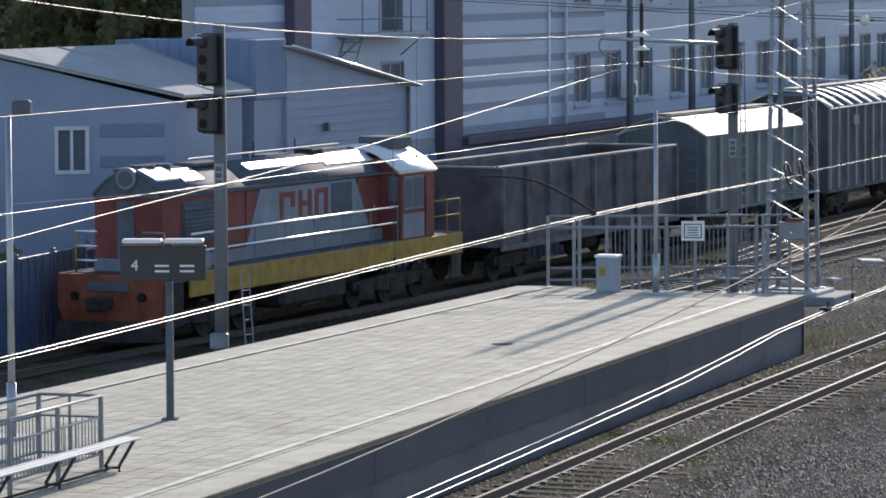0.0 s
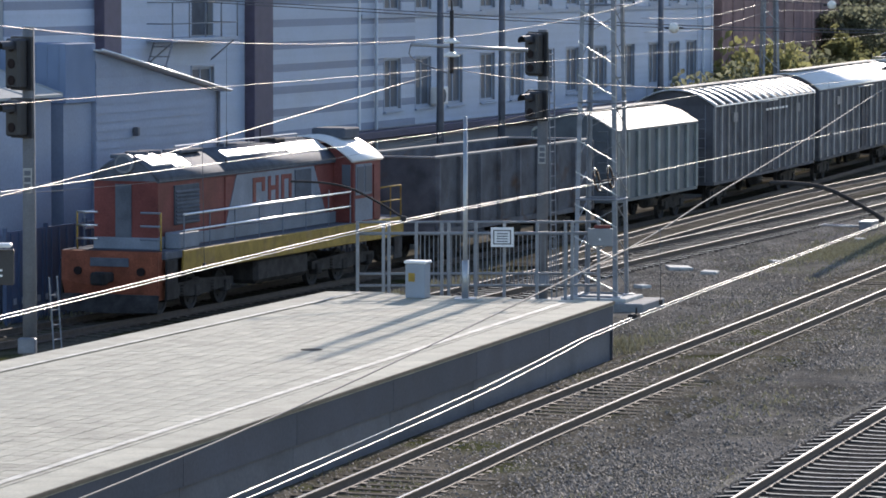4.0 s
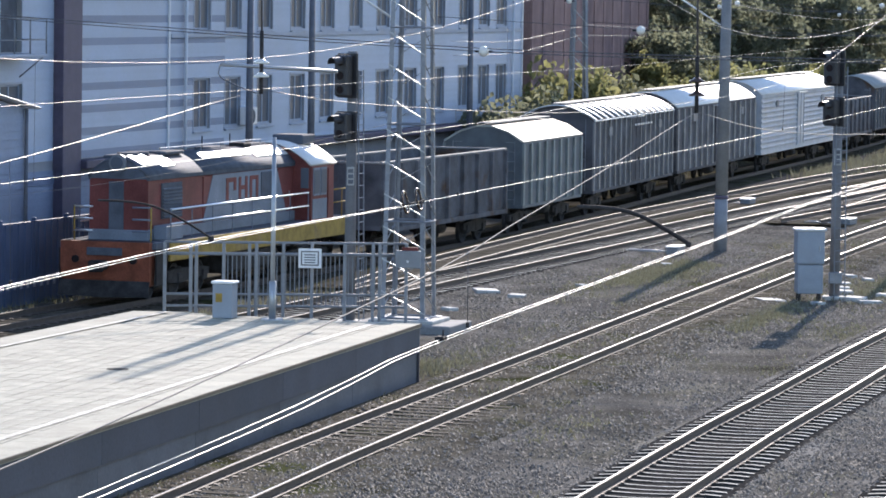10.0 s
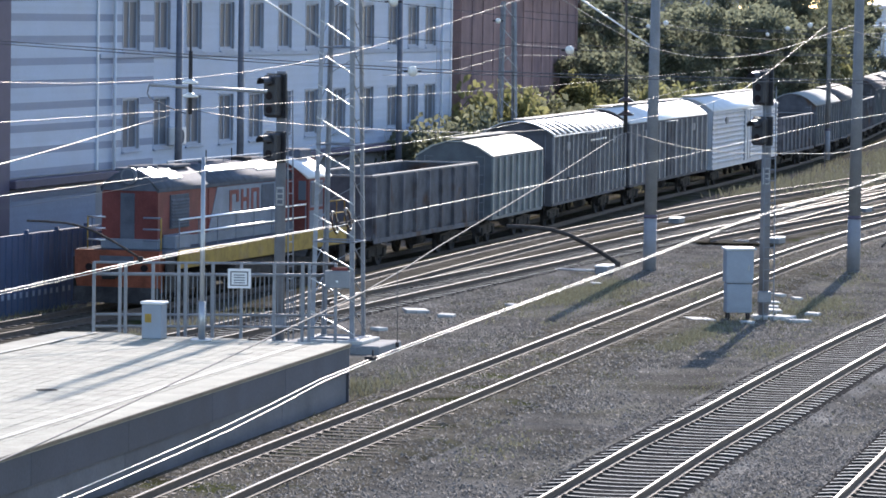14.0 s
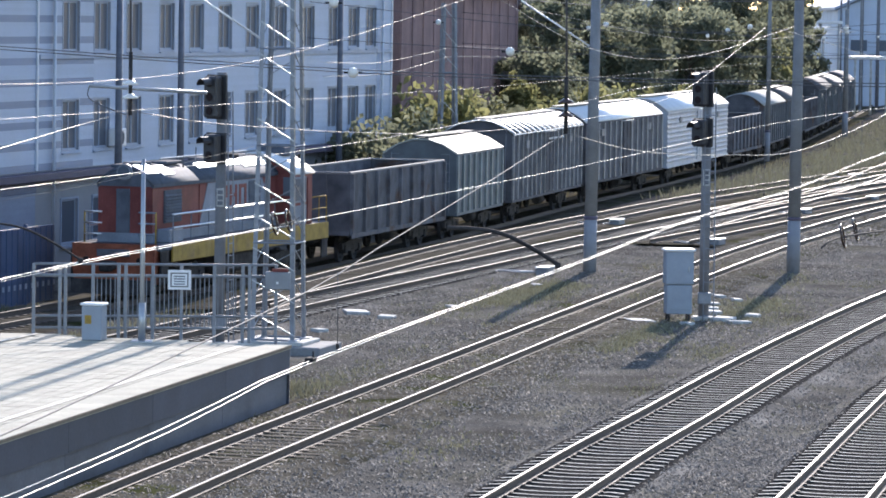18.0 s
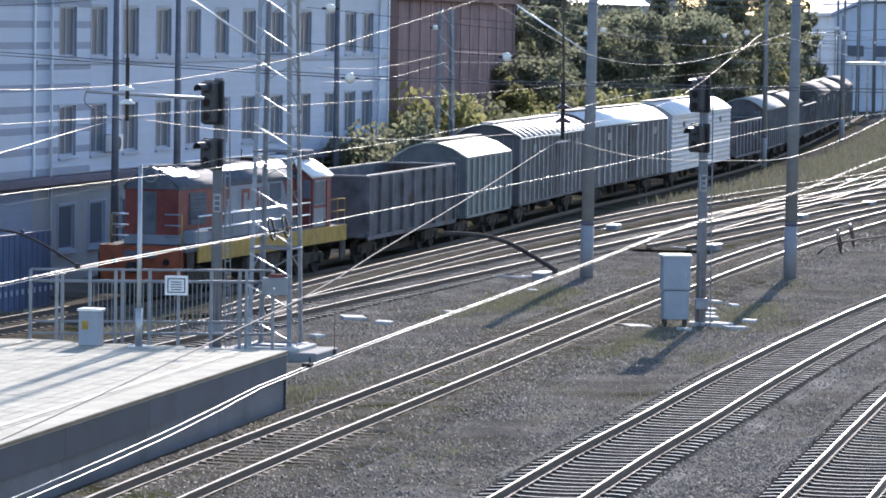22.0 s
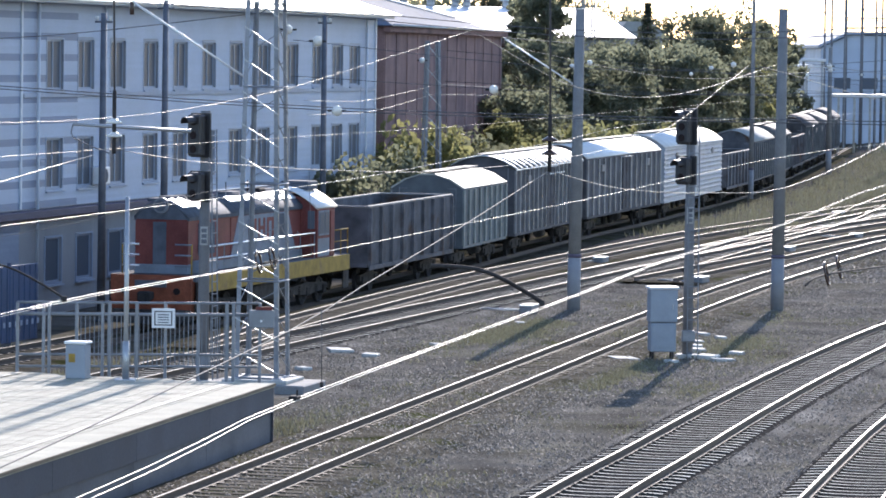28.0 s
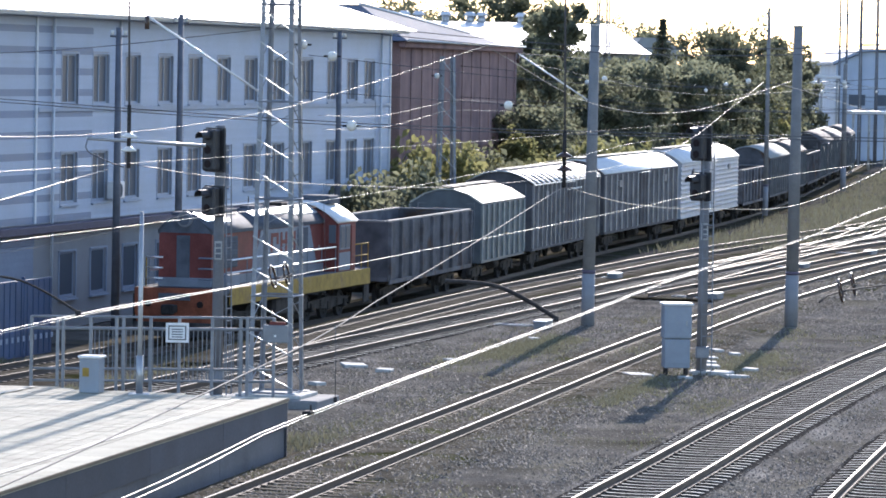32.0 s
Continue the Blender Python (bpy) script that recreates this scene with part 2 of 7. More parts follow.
M["stone"] = stone_mat()
M["leaf"] = leaf_mat("broad green leaves", (0.13, 0.145, 0.1), (0.22, 0.23, 0.155), 0.82)
M["leaf_y"] = leaf_mat("yellowing leaves", (0.17, 0.175, 0.08), (0.3, 0.29, 0.13), 0.65)
M["leaf_d"] = leaf_mat("dark conifer needles", (0.095, 0.112, 0.085), (0.16, 0.175, 0.13), 0.78)
M["grass"] = leaf_mat("dry grass blades", (0.145, 0.142, 0.092), (0.255, 0.245, 0.16), 0.35)

# ---- mesh helpers ----
def link_mesh(name, bm, material, parent=None, label="", smooth=False):
    me = bpy.data.meshes.new(name)
    bm.to_mesh(me)
    bm.free()
    mats = material if isinstance(material, (list, tuple)) else [material]
    for m in mats:
        me.materials.append(M[m])
    if smooth:
        for p in me.polygons:
            p.use_smooth = True
    ob = new(name, me)
    if parent:
        ob.parent = parent
    if label:
        ob["label"] = label
    return ob


def part(name, bm, material, parent, label="", smooth=False):
    return link_mesh(name, bm, material, parent, label, smooth)


def share(name, me, parent, m, label=""):
    """One more object on the same mesh, at the pose m under its thing."""
    ob = new(name, me)
    ob.parent = parent
    ob.matrix_basis = m
    if label:
        ob["label"] = label
    return ob


def thing(name, label, category, m=None, group="", kind=""):
    ob = new(name)
    ob.empty_display_size = 0.3
    if m is not None:
        ob.matrix_basis = m
    return tagged(ob, label, category, group, kind)


def B():
    return bmesh.new()


def box(bm, x0, x1, y0, y1, z0, z1, mi=0, m=None):
    co = [(x, y, z) for x in (x0, x1) for y in (y0, y1) for z in (z0, z1)]
    v = [bm.verts.new(m @ Vector(c) if m is not None else c) for c in co]
    for f in ((0, 1, 3, 2), (4, 6, 7, 5), (0, 4, 5, 1), (2, 3, 7, 6), (0, 2, 6, 4), (1, 5, 7, 3)):
        bm.faces.new([v[i] for i in f]).material_index = mi
    return bm


def bbox(bm, x0, x1, y0, y1, z0, z1, r=0.03, mi=0):
    """A box with all its edges chamfered by r."""
    xs, ys, zs = (x0, x0 + r, x1 - r, x1), (y0, y0 + r, y1 - r, y1), (z0, z0 + r, z1 - r, z1)
    t = bmesh.new()
    box(t, x0, x1, y0, y1, z0, z1)
    bmesh.ops.bevel(t, geom=t.edges[:], offset=r, segments=1, affect="EDGES")
    bmesh.ops.recalc_face_normals(t, faces=t.faces[:])
    join(bm, t, mi)
    return bm


def join(bm, other, mi=None, m=None):
    vs = {v: bm.verts.new(m @ v.co if m is not None else v.co) for v in other.verts}
    for f in other.faces:
        n = bm.faces.new([vs[v] for v in f.verts])
        n.material_index = f.material_index if mi is None else mi
        n.smooth = f.smooth
    other.free()


def tube(bm, pts, r, n=6, mi=0, r_end=None, cap=True):
    """A round bar along a list of points."""
    pts = [Vector(p) for p in pts]
    rings = []
    for i, p in enumerate(pts):
        d = (pts[min(i + 1, len(pts) - 1)] - pts[max(i - 1, 0)]).normalized()
        a = d.orthogonal().normalized() if abs(d.z) > 0.95 else d.cross(Vector((0, 0, 1))).normalized()
        b = d.cross(a)
        rr = r if r_end is None else r + (r_end - r) * i / (len(pts) - 1)
        rings.append([bm.verts.new(p + (a * math.cos(2 * math.pi * k / n) + b * math.sin(2 * math.pi * k / n)) * rr) for k in range(n)])
    for a, b in zip(rings, rings[1:]):
        for k in range(n):
            f = bm.faces.new((a[k], a[(k + 1) % n], b[(k + 1) % n], b[k]))
            f.material_index, f.smooth = mi, n > 5
    if cap:
        bm.faces.new(rings[0][::-1]).material_index = mi
        bm.faces.new(rings[-1]).material_index = mi
    return bm


def loft(bm, sections, mi=0, closed=True, caps=True, smooth=False):
    """Skins lists of points of the same length."""
    rings = [[bm.verts.new(p) for p in s] for s in sections]
    k = len(rings[0])
    for a, b in zip(rings, rings[1:]):
        for i in range(k if closed else k - 1):
            f = bm.faces.new((a[i], a[(i + 1) % k], b[(i + 1) % k], b[i]))
            f.material_index, f.smooth = mi, smooth
    if caps and closed:
        bm.faces.new(rings[0][::-1]).material_index = mi
        bm.faces.new(rings[-1]).material_index = mi
    return bm


def fix(bm):
    bmesh.ops.recalc_face_normals(bm, faces=bm.faces[:])
    return bm


def spline(pts, step):
    """Points at even steps along a smooth curve through pts."""
    p = [Vector(q) for q in pts]
    p = [2 * p[0] - p[1], *p, 2 * p[-1] - p[-2]]
    fine = []
    for a, b, c, d in zip(p, p[1:], p[2:], p[3:]):
        for k in range(24):
            t = k / 24
            fine.append(0.5 * (2 * b + (c - a) * t + (2 * a - 5 * b + 4 * c - d) * t * t + (3 * b - a - 3 * c + d) * t ** 3))
    fine.append(p[-2].copy())
    out, gone, want = [fine[0].copy()], 0.0, step
    for a, b in zip(fine, fine[1:]):
        ln = (b - a).length
        while ln > 0 and gone + ln >= want:
            out.append(a.lerp(b, (want - gone) / ln))
            want += step
        gone += ln
    return out


def heading(d):
    """The turn about z that lays local +x along d."""
    return math.degrees(math.atan2(d[1], d[0]))


def along(p, d, z=None):
    return pose(p[0], p[1], p[2] if z is None else z, 0, 0, heading(d))

# ---- plan: the lines of the tracks, as (x, y) of their axes ----
TRAIN_Z = -0.4
NEAR_SIDE = [(-28.55, 60), (-20.15, 90), (-14.84, 108), (-10.52, 123.7), (-6.85, 136.5), (-4.0, 147), (-0.99, 160), (1.98, 175), (6.78, 200),
             (13.95, 234), (23.47, 287), (41.88, 417), (60.46, 560)]
AXES = {
    "left": [(-27.5, 25), (-20, 60), (-12.3, 94), (-8.6, 108), (-4.3, 125), (2.4, 150), (11, 182), (21.5, 220), (38, 280), (58, 360)],
    "branch": [(-6.4, 121), (-4.6, 132), (0.9, 157.7), (6.7, 180.5), (11.7, 199.3), (17.6, 218.5), (28, 252), (48, 320)],
    "ladder": [(8.3, 160), (11.5, 170.5), (15.2, 182.5), (20.3, 199.5), (30, 228), (48, 280)],
    "crossing": [(9.2, 168), (12.7, 183), (17.2, 201.5), (21.6, 222), (26.2, 247), (33, 282)],
    "middle": [(6.6, 166), (12.6, 187), (20, 210), (33.5, 250), (58, 330)],
    "first": [(-21.5, -10), (-16.0, 20), (-7.35, 64.5), (-4.73, 78.4), (0.15, 102), (4.7, 124), (9.96, 148.6), (14.2, 166.5), (21.7, 195), (38, 250), (62, 330)],
    "second": [(-14.5, -20), (-4.5, 40), (-1.2, 60), (2.6, 79.4), (4.9, 89.9), (7.6, 102.3), (10.95, 116.6), (15.5, 134.4), (22.9, 160), (34, 195), (56, 260)],
    "third": [(-8.0, -10), (0.3, 40), (4.0, 60), (7.9, 80), (9.92, 90.4), (11.75, 99.3), (16.5, 120), (21.9, 140), (38, 190)],
}


def near_x(y):
    for (xa, ya), (xb, yb) in zip(NEAR_SIDE, NEAR_SIDE[1:]):
        if y <= yb:
            break
    return xa + (xb - xa) * (y - ya) / (yb - ya)


def ground_z(x, y):
    """The yard's ground: a little lower along the train's track than between the others."""
    off = x - near_x(max(y, 20))
    k = min(1, max(0, (off - 1.2) / 2.6))
    k = k * k * (3 - 2 * k)
    return -0.72 + 0.42 * k


def build_ground():
    xs = [-3000, -700, -200, -110] + [-70 + 1.5 * i for i in range(101)] + [110, 200, 700, 3000]
    ys = [-1500, -300, -40] + [-10 + 3.5 * i for i in range(126)] + [520, 700, 1200, 4500]
    bm = B()
    grid = []
    for y in ys:
        grid.append([bm.verts.new((x, y, ground_z(x, y) + (0.05 * noise.noise(Vector((x * 0.35, y * 0.2, 0))) if abs(x) < 100 and -10 < y < 450 else 0))) for x in xs])
    for a, b in zip(grid, grid[1:]):
        for i in range(len(xs) - 1):
            bm.faces.new((a[i], a[i + 1], b[i + 1], b[i])).smooth = True
    tagged(link_mesh("ground", bm, "soil"), "gravelly yard soil with patches of dry grass", "ground", kind="structure")


def offset(line, off):
    out = []
    for i, p in enumerate(line):
        d = (line[min(i + 1, len(line) - 1)] - line[max(i - 1, 0)]).normalized()
        out.append(p + Vector((d.y, -d.x, 0)) * off)
    return out


def sweep(bm, line, profile, mi=0, tops=()):
    """A profile of (to the right, up) carried along a level line."""
    rings = []
    for i, p in enumerate(line):
        d = (line[min(i + 1, len(line) - 1)] - line[max(i - 1, 0)]).normalized()
        r = Vector((d.y, -d.x, 0))
        rings.append([bm.verts.new(p + r * a + Vector((0, 0, b))) for a, b in profile])
    k = len(profile)
    for a, b in zip(rings, rings[1:]):
        for i in range(k):
            bm.faces.new((a[i], b[i], b[(i + 1) % k], a[(i + 1) % k])).material_index = 1 if i in tops else mi
    return bm


RAIL = [(-0.075, -0.18), (0.075, -0.18), (0.075, -0.165), (0.012, -0.145), (0.012, -0.045), (0.036, -0.035), (0.036, -0.009), (0.016, 0), (-0.016, 0), (-0.036, -0.009), (-0.036, -0.035), (-0.012, -0.045), (-0.012, -0.145), (-0.075, -0.165)]
BED = [(-2.1, -0.36), (-1.5, -0.196), (1.5, -0.196), (2.1, -0.36)]
BED_W = [(-2.6, -0.36), (-1.7, -0.2), (1.7, -0.2), (2.6, -0.36)]


def sleeper_mesh(concrete):
    bm = B()
    if concrete:
        ring = lambda x, w, z: [(x, -w, -0.33), (x, w, -0.33), (x, w * 0.44, z), (x, -w * 0.44, z)]  # noqa: E731
        half = [(0.0, 0.1, -0.182), (0.25, 0.105, -0.18), (0.5, 0.12, -0.172), (0.68, 0.13, -0.163), (0.92, 0.135, -0.16), (1.08, 0.14, -0.15), (1.35, 0.135, -0.17)]
        loft(bm, [ring(-x, w, z) for x, w, z in half[:0:-1]] + [ring(x, w, z) for x, w, z in half])
        for s in (-0.8, 0.8):
            for e in (-0.13, 0.13):
                box(bm, s + e - 0.035, s + e + 0.035, -0.04, 0.04, -0.18, -0.142, 1)
    else:
        bbox(bm, -1.375, 1.375, -0.125, 0.125, -0.33, -0.185, 0.015)
        for s in (-0.8, 0.8):
            box(bm, s - 0.19, s + 0.19, -0.085, 0.085, -0.187, -0.168, 1)
    me = bpy.data.meshes.new("sleeper")
    bm.to_mesh(me)
    bm.free()
    me.materials.append(M["sleeper_c" if concrete else "sleeper_w"])
    me.materials.append(M["rail"])
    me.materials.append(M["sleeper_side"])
    # Steep faces take a dark colour that stands for shade between the sleepers.
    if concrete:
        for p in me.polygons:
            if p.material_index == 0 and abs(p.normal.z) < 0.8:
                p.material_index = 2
    return me


def build_track(key, label, concrete, y_from, y_to, z=0.0, axis=None, far=1e9, gap=0.61, sunk=0.0, oily=False, head="rail_top"):
    line = spline([(x, y, z) for x, y in (axis or AXES[key])], gap)
    track = thing("railway_track", label, "railway track", kind="structure")
    coarse = line[::4]
    bed = sweep(B(), coarse, BED if concrete else BED_W, 0, (0, 2) if concrete else ())
    part("ballast_bed", bed, ["ballast_d", "soil"] if concrete else ["bed_w"], track)
    # Dark strip beside the train: its shade on the ground, put into the colour.
    if oily:
        bm, rows = B(), []
        for p, q in zip(coarse, coarse[1:]):
            d = (q - p).normalized()
            r = Vector((d.y, -d.x, 0))
            pts = [p + r * (1.6 + o) for o in (-4.6, -2.4, -1.0, 0.4, 1.9, 2.9)]
            rows.append([bm.verts.new((c.x, c.y, ground_z(c.x, c.y) + (0.06 if 0 < i < 5 else -0.1))) for i, c in enumerate(pts)])
        for u, v in zip(rows, rows[1:]):
            for i in range(5):
                bm.faces.new((u[i], u[i + 1], v[i + 1], v[i]))
        part("oily_strip", bm, "oily", track, "dark ballast strip, train shade put into its colour")
    # Rails on this strip get no bright head either, as though shaded.
    for side in (-0.796, 0.796):
        part("rail", sweep(B(), offset(coarse, side), RAIL, 0, () if oily else (7,)), ["rail", head], track, "steel rail with a polished running surface")
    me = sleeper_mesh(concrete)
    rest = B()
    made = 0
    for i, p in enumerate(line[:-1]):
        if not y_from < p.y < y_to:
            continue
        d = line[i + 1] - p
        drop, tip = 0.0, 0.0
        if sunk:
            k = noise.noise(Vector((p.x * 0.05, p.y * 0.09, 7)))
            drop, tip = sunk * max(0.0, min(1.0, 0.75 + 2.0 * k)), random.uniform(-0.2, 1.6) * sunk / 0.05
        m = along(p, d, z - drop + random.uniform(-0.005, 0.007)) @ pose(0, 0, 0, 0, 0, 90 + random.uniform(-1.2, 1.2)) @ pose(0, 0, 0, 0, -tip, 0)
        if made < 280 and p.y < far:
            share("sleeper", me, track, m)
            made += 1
        else:
            box(rest, -1.36, 1.36, -0.14, 0.14, -0.33, -0.185, 0, m)
    if rest.verts:
        ob = part("sleepers_beyond", rest, "sleeper_c" if concrete else "sleeper_w", track, "row of sleepers in the distance")
        ob["kind"] = "stuff"
    else:
        rest.free()
    return line


def build_tracks():
    build_track("first", "railway track on dark wooden sleepers beside the platform", False, 55, 260, sunk=0.035)
    build_track("second", "railway track on pale concrete sleepers", True, 62, 200)
    build_track("third", "railway track on pale concrete sleepers", True, 62, 150)
    build_track("left", "railway track on concrete sleepers behind the platform", True, 96, 330, far=210)
    build_track("branch", "branching railway track with worn rails", False, 121, 330, far=200, head="rail_dull")
    build_track("ladder", "distant railway track of the yard throat", False, 160, 260, far=195, head="rail_dull")
    build_track("crossing", "distant crossover track of the yard throat", False, 172, 260, far=200, head="rail_dull")
    build_track("middle", "distant railway track of the yard throat", False, 166, 300, far=100, head="rail_dull")
    ax = offset(spline([(x, y, 0) for x, y in NEAR_SIDE], 2.0), -1.6)
    build_track("train", "railway track under the rolling train", False, 100, 200, z=TRAIN_Z, axis=[(p.x, p.y) for p in ax[::4]], far=135, oily=True)


build_ground()
build_tracks()

# ---- the platform ----
PLAT_Z = 1.1


def plat_r(y):
    return -11.22 + 0.1959 * (y - 55.38)


def plat_l(y):
    return -17.33 + 0.2468 * (y - 67.47)


def end_y(x):
    return 92.7 + (94.9 - 92.7) * (x + 3.9) / (-10.56 + 3.9)


def build_platform():
    pl = thing("platform", "long raised railway platform of grey concrete slabs", "platform", kind="structure")
    y0, zt = 12.0, PLAT_Z - 0.06
    e = [(plat_l(y0), y0), (plat_r(y0), y0), (plat_r(92.7), 92.7), (plat_l(94.9), 94.9)]
    bm = B()
    lo, hi = [bm.verts.new((x, y, -0.5)) for x, y in e], [bm.verts.new((x, y, zt)) for x, y in e]
    bm.faces.new(hi)
    for i in range(4):
        bm.faces.new((lo[i], lo[(i + 1) % 4], hi[(i + 1) % 4], hi[i]))
    part("platform_body", fix(bm), ["joint"], pl)
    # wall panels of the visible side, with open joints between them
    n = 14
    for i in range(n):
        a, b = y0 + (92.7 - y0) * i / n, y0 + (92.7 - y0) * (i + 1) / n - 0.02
        # The fascia's darker concrete carries the overhang's shade in its colour.
        for nm, u, v, w, paint, lab in (("wall_panel", 0.02, -0.45, 0.42, "concrete_w", "grey concrete wall panel in shade"), ("fascia", 0.085, 0.42, PLAT_Z - 0.1, "concrete", "overhanging edge slab, shade put into its dark blue grey")):
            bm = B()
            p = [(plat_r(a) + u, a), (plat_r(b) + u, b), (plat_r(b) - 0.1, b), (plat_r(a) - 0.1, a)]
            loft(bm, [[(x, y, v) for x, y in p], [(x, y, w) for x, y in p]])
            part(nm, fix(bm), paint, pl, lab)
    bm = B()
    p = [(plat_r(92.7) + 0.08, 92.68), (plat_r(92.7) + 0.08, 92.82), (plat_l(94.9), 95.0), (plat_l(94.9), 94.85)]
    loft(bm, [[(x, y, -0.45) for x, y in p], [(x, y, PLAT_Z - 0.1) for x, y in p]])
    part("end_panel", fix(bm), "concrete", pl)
    # coping along both long edges, a steel angle on the nearer one
    for f, s, nm in ((plat_r, 1, "coping"), (plat_l, -1, "coping")):
        ye = 92.7 if s > 0 else 94.9
        for i in range(22):
            a, b = y0 + (ye - y0) * i / 22, y0 + (ye - y0) * (i + 1) / 22 - 0.012
            bm = B()
            k, zt = (0.64, 0.004) if s > 0 else (1.3, 0.012)
            p = [(f(a) + 0.1 * s, a), (f(b) + 0.1 * s, b), (f(b) - k * s, b), (f(a) - k * s, a)]
            loft(bm, [[(x, y, PLAT_Z - 0.1) for x, y in p], [(x, y, PLAT_Z - zt) for x, y in p]])
            part(nm, fix(bm), "paving", pl)
    bm = B()
    p = [(plat_r(y0) + 0.105, y0), (plat_r(92.7) + 0.105, 92.7), (plat_r(92.7) + 0.125, 92.7), (plat_r(y0) + 0.125, y0)]
    loft(bm, [[(x, y, PLAT_Z - 0.075) for x, y in p], [(x, y, PLAT_Z - 0.01) for x, y in p]])
    part("edge_angle", fix(bm), "edge", pl, "rusty yellow steel edge angle")
    for f, s, w, off in ((plat_r, -1, 0.17, 0.78), (plat_l, 1, 0.14, 0.75)):
        bm = B()
        ye = 92.5 if s < 0 else 94.6
        a = [(f(y0) + s * off, y0), (f(ye) + s * off, ye), (f(ye) + s * (off + w), ye), (f(y0) + s * (off + w), y0)]
        v = [bm.verts.new((x, y, PLAT_Z + 0.013)) for x, y in a]
        bm.faces.new(v)
        part("safety_line", fix(bm), "line", pl, "worn white safety line")
    return pl


platform = build_platform()


def build_manhole(x, y):
    m = thing("manhole_cover", "round dark iron manhole cover in the paving", "manhole", pose(x, y, PLAT_Z + 0.004))
    part("ring", tube(B(), [(0, 0, -0.02), (0, 0, 0.004)], 0.22, 24), "sleeper_side", m)
    part("cover", tube(B(), [(0, 0, 0.0), (0, 0, 0.007)], 0.18, 24), "sleeper_side", m, "worn iron cover")


build_manhole(-9.3, 80.1)


# ---- the train ----
TRAIN = spline([(x, y, TRAIN_Z) for x, y in NEAR_SIDE], 0.5)


def on_track(s):
    """The near side's point s metres along the train's track, and the way there."""
    i = min(max(int(s / 0.5), 0), len(TRAIN) - 2)
    a, b = TRAIN[i], TRAIN[i + 1]
    return a.lerp(b, s / 0.5 - i), (b - a).normalized()


def vehicle_pose(s0, length):
    a, _ = on_track(s0 + 0.16 * length)
    b, _ = on_track(s0 + 0.84 * length)
    d = (b - a).normalized()
    c = (a + b) / 2 + Vector((-d.y, d.x, 0)) * 1.55
    return along(c, d, TRAIN_Z)


WHEEL_R = 0.475
WHEELS = []


def wheel_mesh():
    """A disc wheel on its axle's end: rim, dished disc with four holes marked by bosses, and hub."""
    w = B()
    loft(w, [[(r * math.cos(a), y, r * math.sin(a)) for a in [2 * math.pi * k / 24 for k in range(24)]] for r, y in ((0.475, 0.06), (WHEEL_R, -0.07), (0.4, -0.07), (0.37, -0.035), (0.16, -0.05), (0.12, -0.1))])
    for k in range(4):
        a = math.pi * (0.25 + 0.5 * k)
        tube(w, [(0.27 * math.cos(a), -0.075, 0.27 * math.sin(a)), (0.27 * math.cos(a), -0.02, 0.27 * math.sin(a))], 0.045, 8)
    me = bpy.data.meshes.new("wheel")
    fix(w).to_mesh(me)
    w.free()
    me.materials.append(M["dark"])
    return me


WHEEL = wheel_mesh()


def bogie(parent, x, axles, name="bogie"):
    bm = B()
    half = {2: 1.0, 3: 2.0}[axles]
    for y in (-0.98, 0.98):
        loft(bm, [[(x - half - 0.45, y - 0.07, 0.5), (x - half - 0.45, y + 0.07, 0.5), (x - half - 0.45, y + 0.07, 0.72), (x - half - 0.45, y - 0.07, 0.72)],
                  [(x, y - 0.09, 0.36), (x, y + 0.09, 0.36), (x, y + 0.09, 0.82), (x, y - 0.09, 0.82)],
                  [(x + half + 0.45, y - 0.07, 0.5), (x + half + 0.45, y + 0.07, 0.5), (x + half + 0.45, y + 0.07, 0.72), (x + half + 0.45, y - 0.07, 0.72)]])
        for k in range(axles):
            ax = x - half + 2 * half * k / (axles - 1)
            bbox(bm, ax - 0.18, ax + 0.18, y - 0.13, y + 0.13, 0.34, 0.66, 0.03)
            if k < axles - 1:
                for dz in (0.44, 0.52, 0.6, 0.68):
                    tube(bm, [(ax + half / (axles - 1), y, dz), (ax + half / (axles - 1), y, dz + 0.04)], 0.14, 10)
    box(bm, x - 0.25, x + 0.25, -1.0, 1.0, 0.5, 0.85)
    bg = part(name, bm, "dark", parent, "grimy steel bogie frame")
    for k in range(axles):
        ax = x - half + 2 * half * k / (axles - 1)
        for y in (-0.8, 0.8):
            wheel = share("wheel", WHEEL, bg, pose(ax, y, WHEEL_R), "steel wheel with a bright rim")
            WHEELS.append((wheel, ax, y))


def coupler(parent, x, s):
    bm = B()
    bbox(bm, min(x, x + s * 0.75), max(x, x + s * 0.75), -0.12, 0.12, 0.92, 1.18, 0.04)
    bbox(bm, min(x + s * 0.5, x + s * 0.85), max(x + s * 0.5, x + s * 0.85), -0.2, 0.2, 0.88, 1.22, 0.05)
    part("coupler", bm, "dark", parent)


def arch(w, z0, z1, n=10):
    """Points over a barrel roof from one eave to the other."""
    return [(w * (1 - 2 * k / n), z0 + (z1 - z0) * (1 - (1 - 2 * k / n) ** 2)) for k in range(n + 1)]


def barrel(bm, x0, x1, w, z0, z1, thick=0.05, n=12, mi=0):
    top = [(y, z) for y, z in arch(w, z0, z1, n)]
    low = [(y * (1 - thick / w), z - thick) for y, z in reversed(top)]
    loft(bm, [[(x, y, z) for y, z in top + low] for x in (x0, x1)], mi)
    return bm


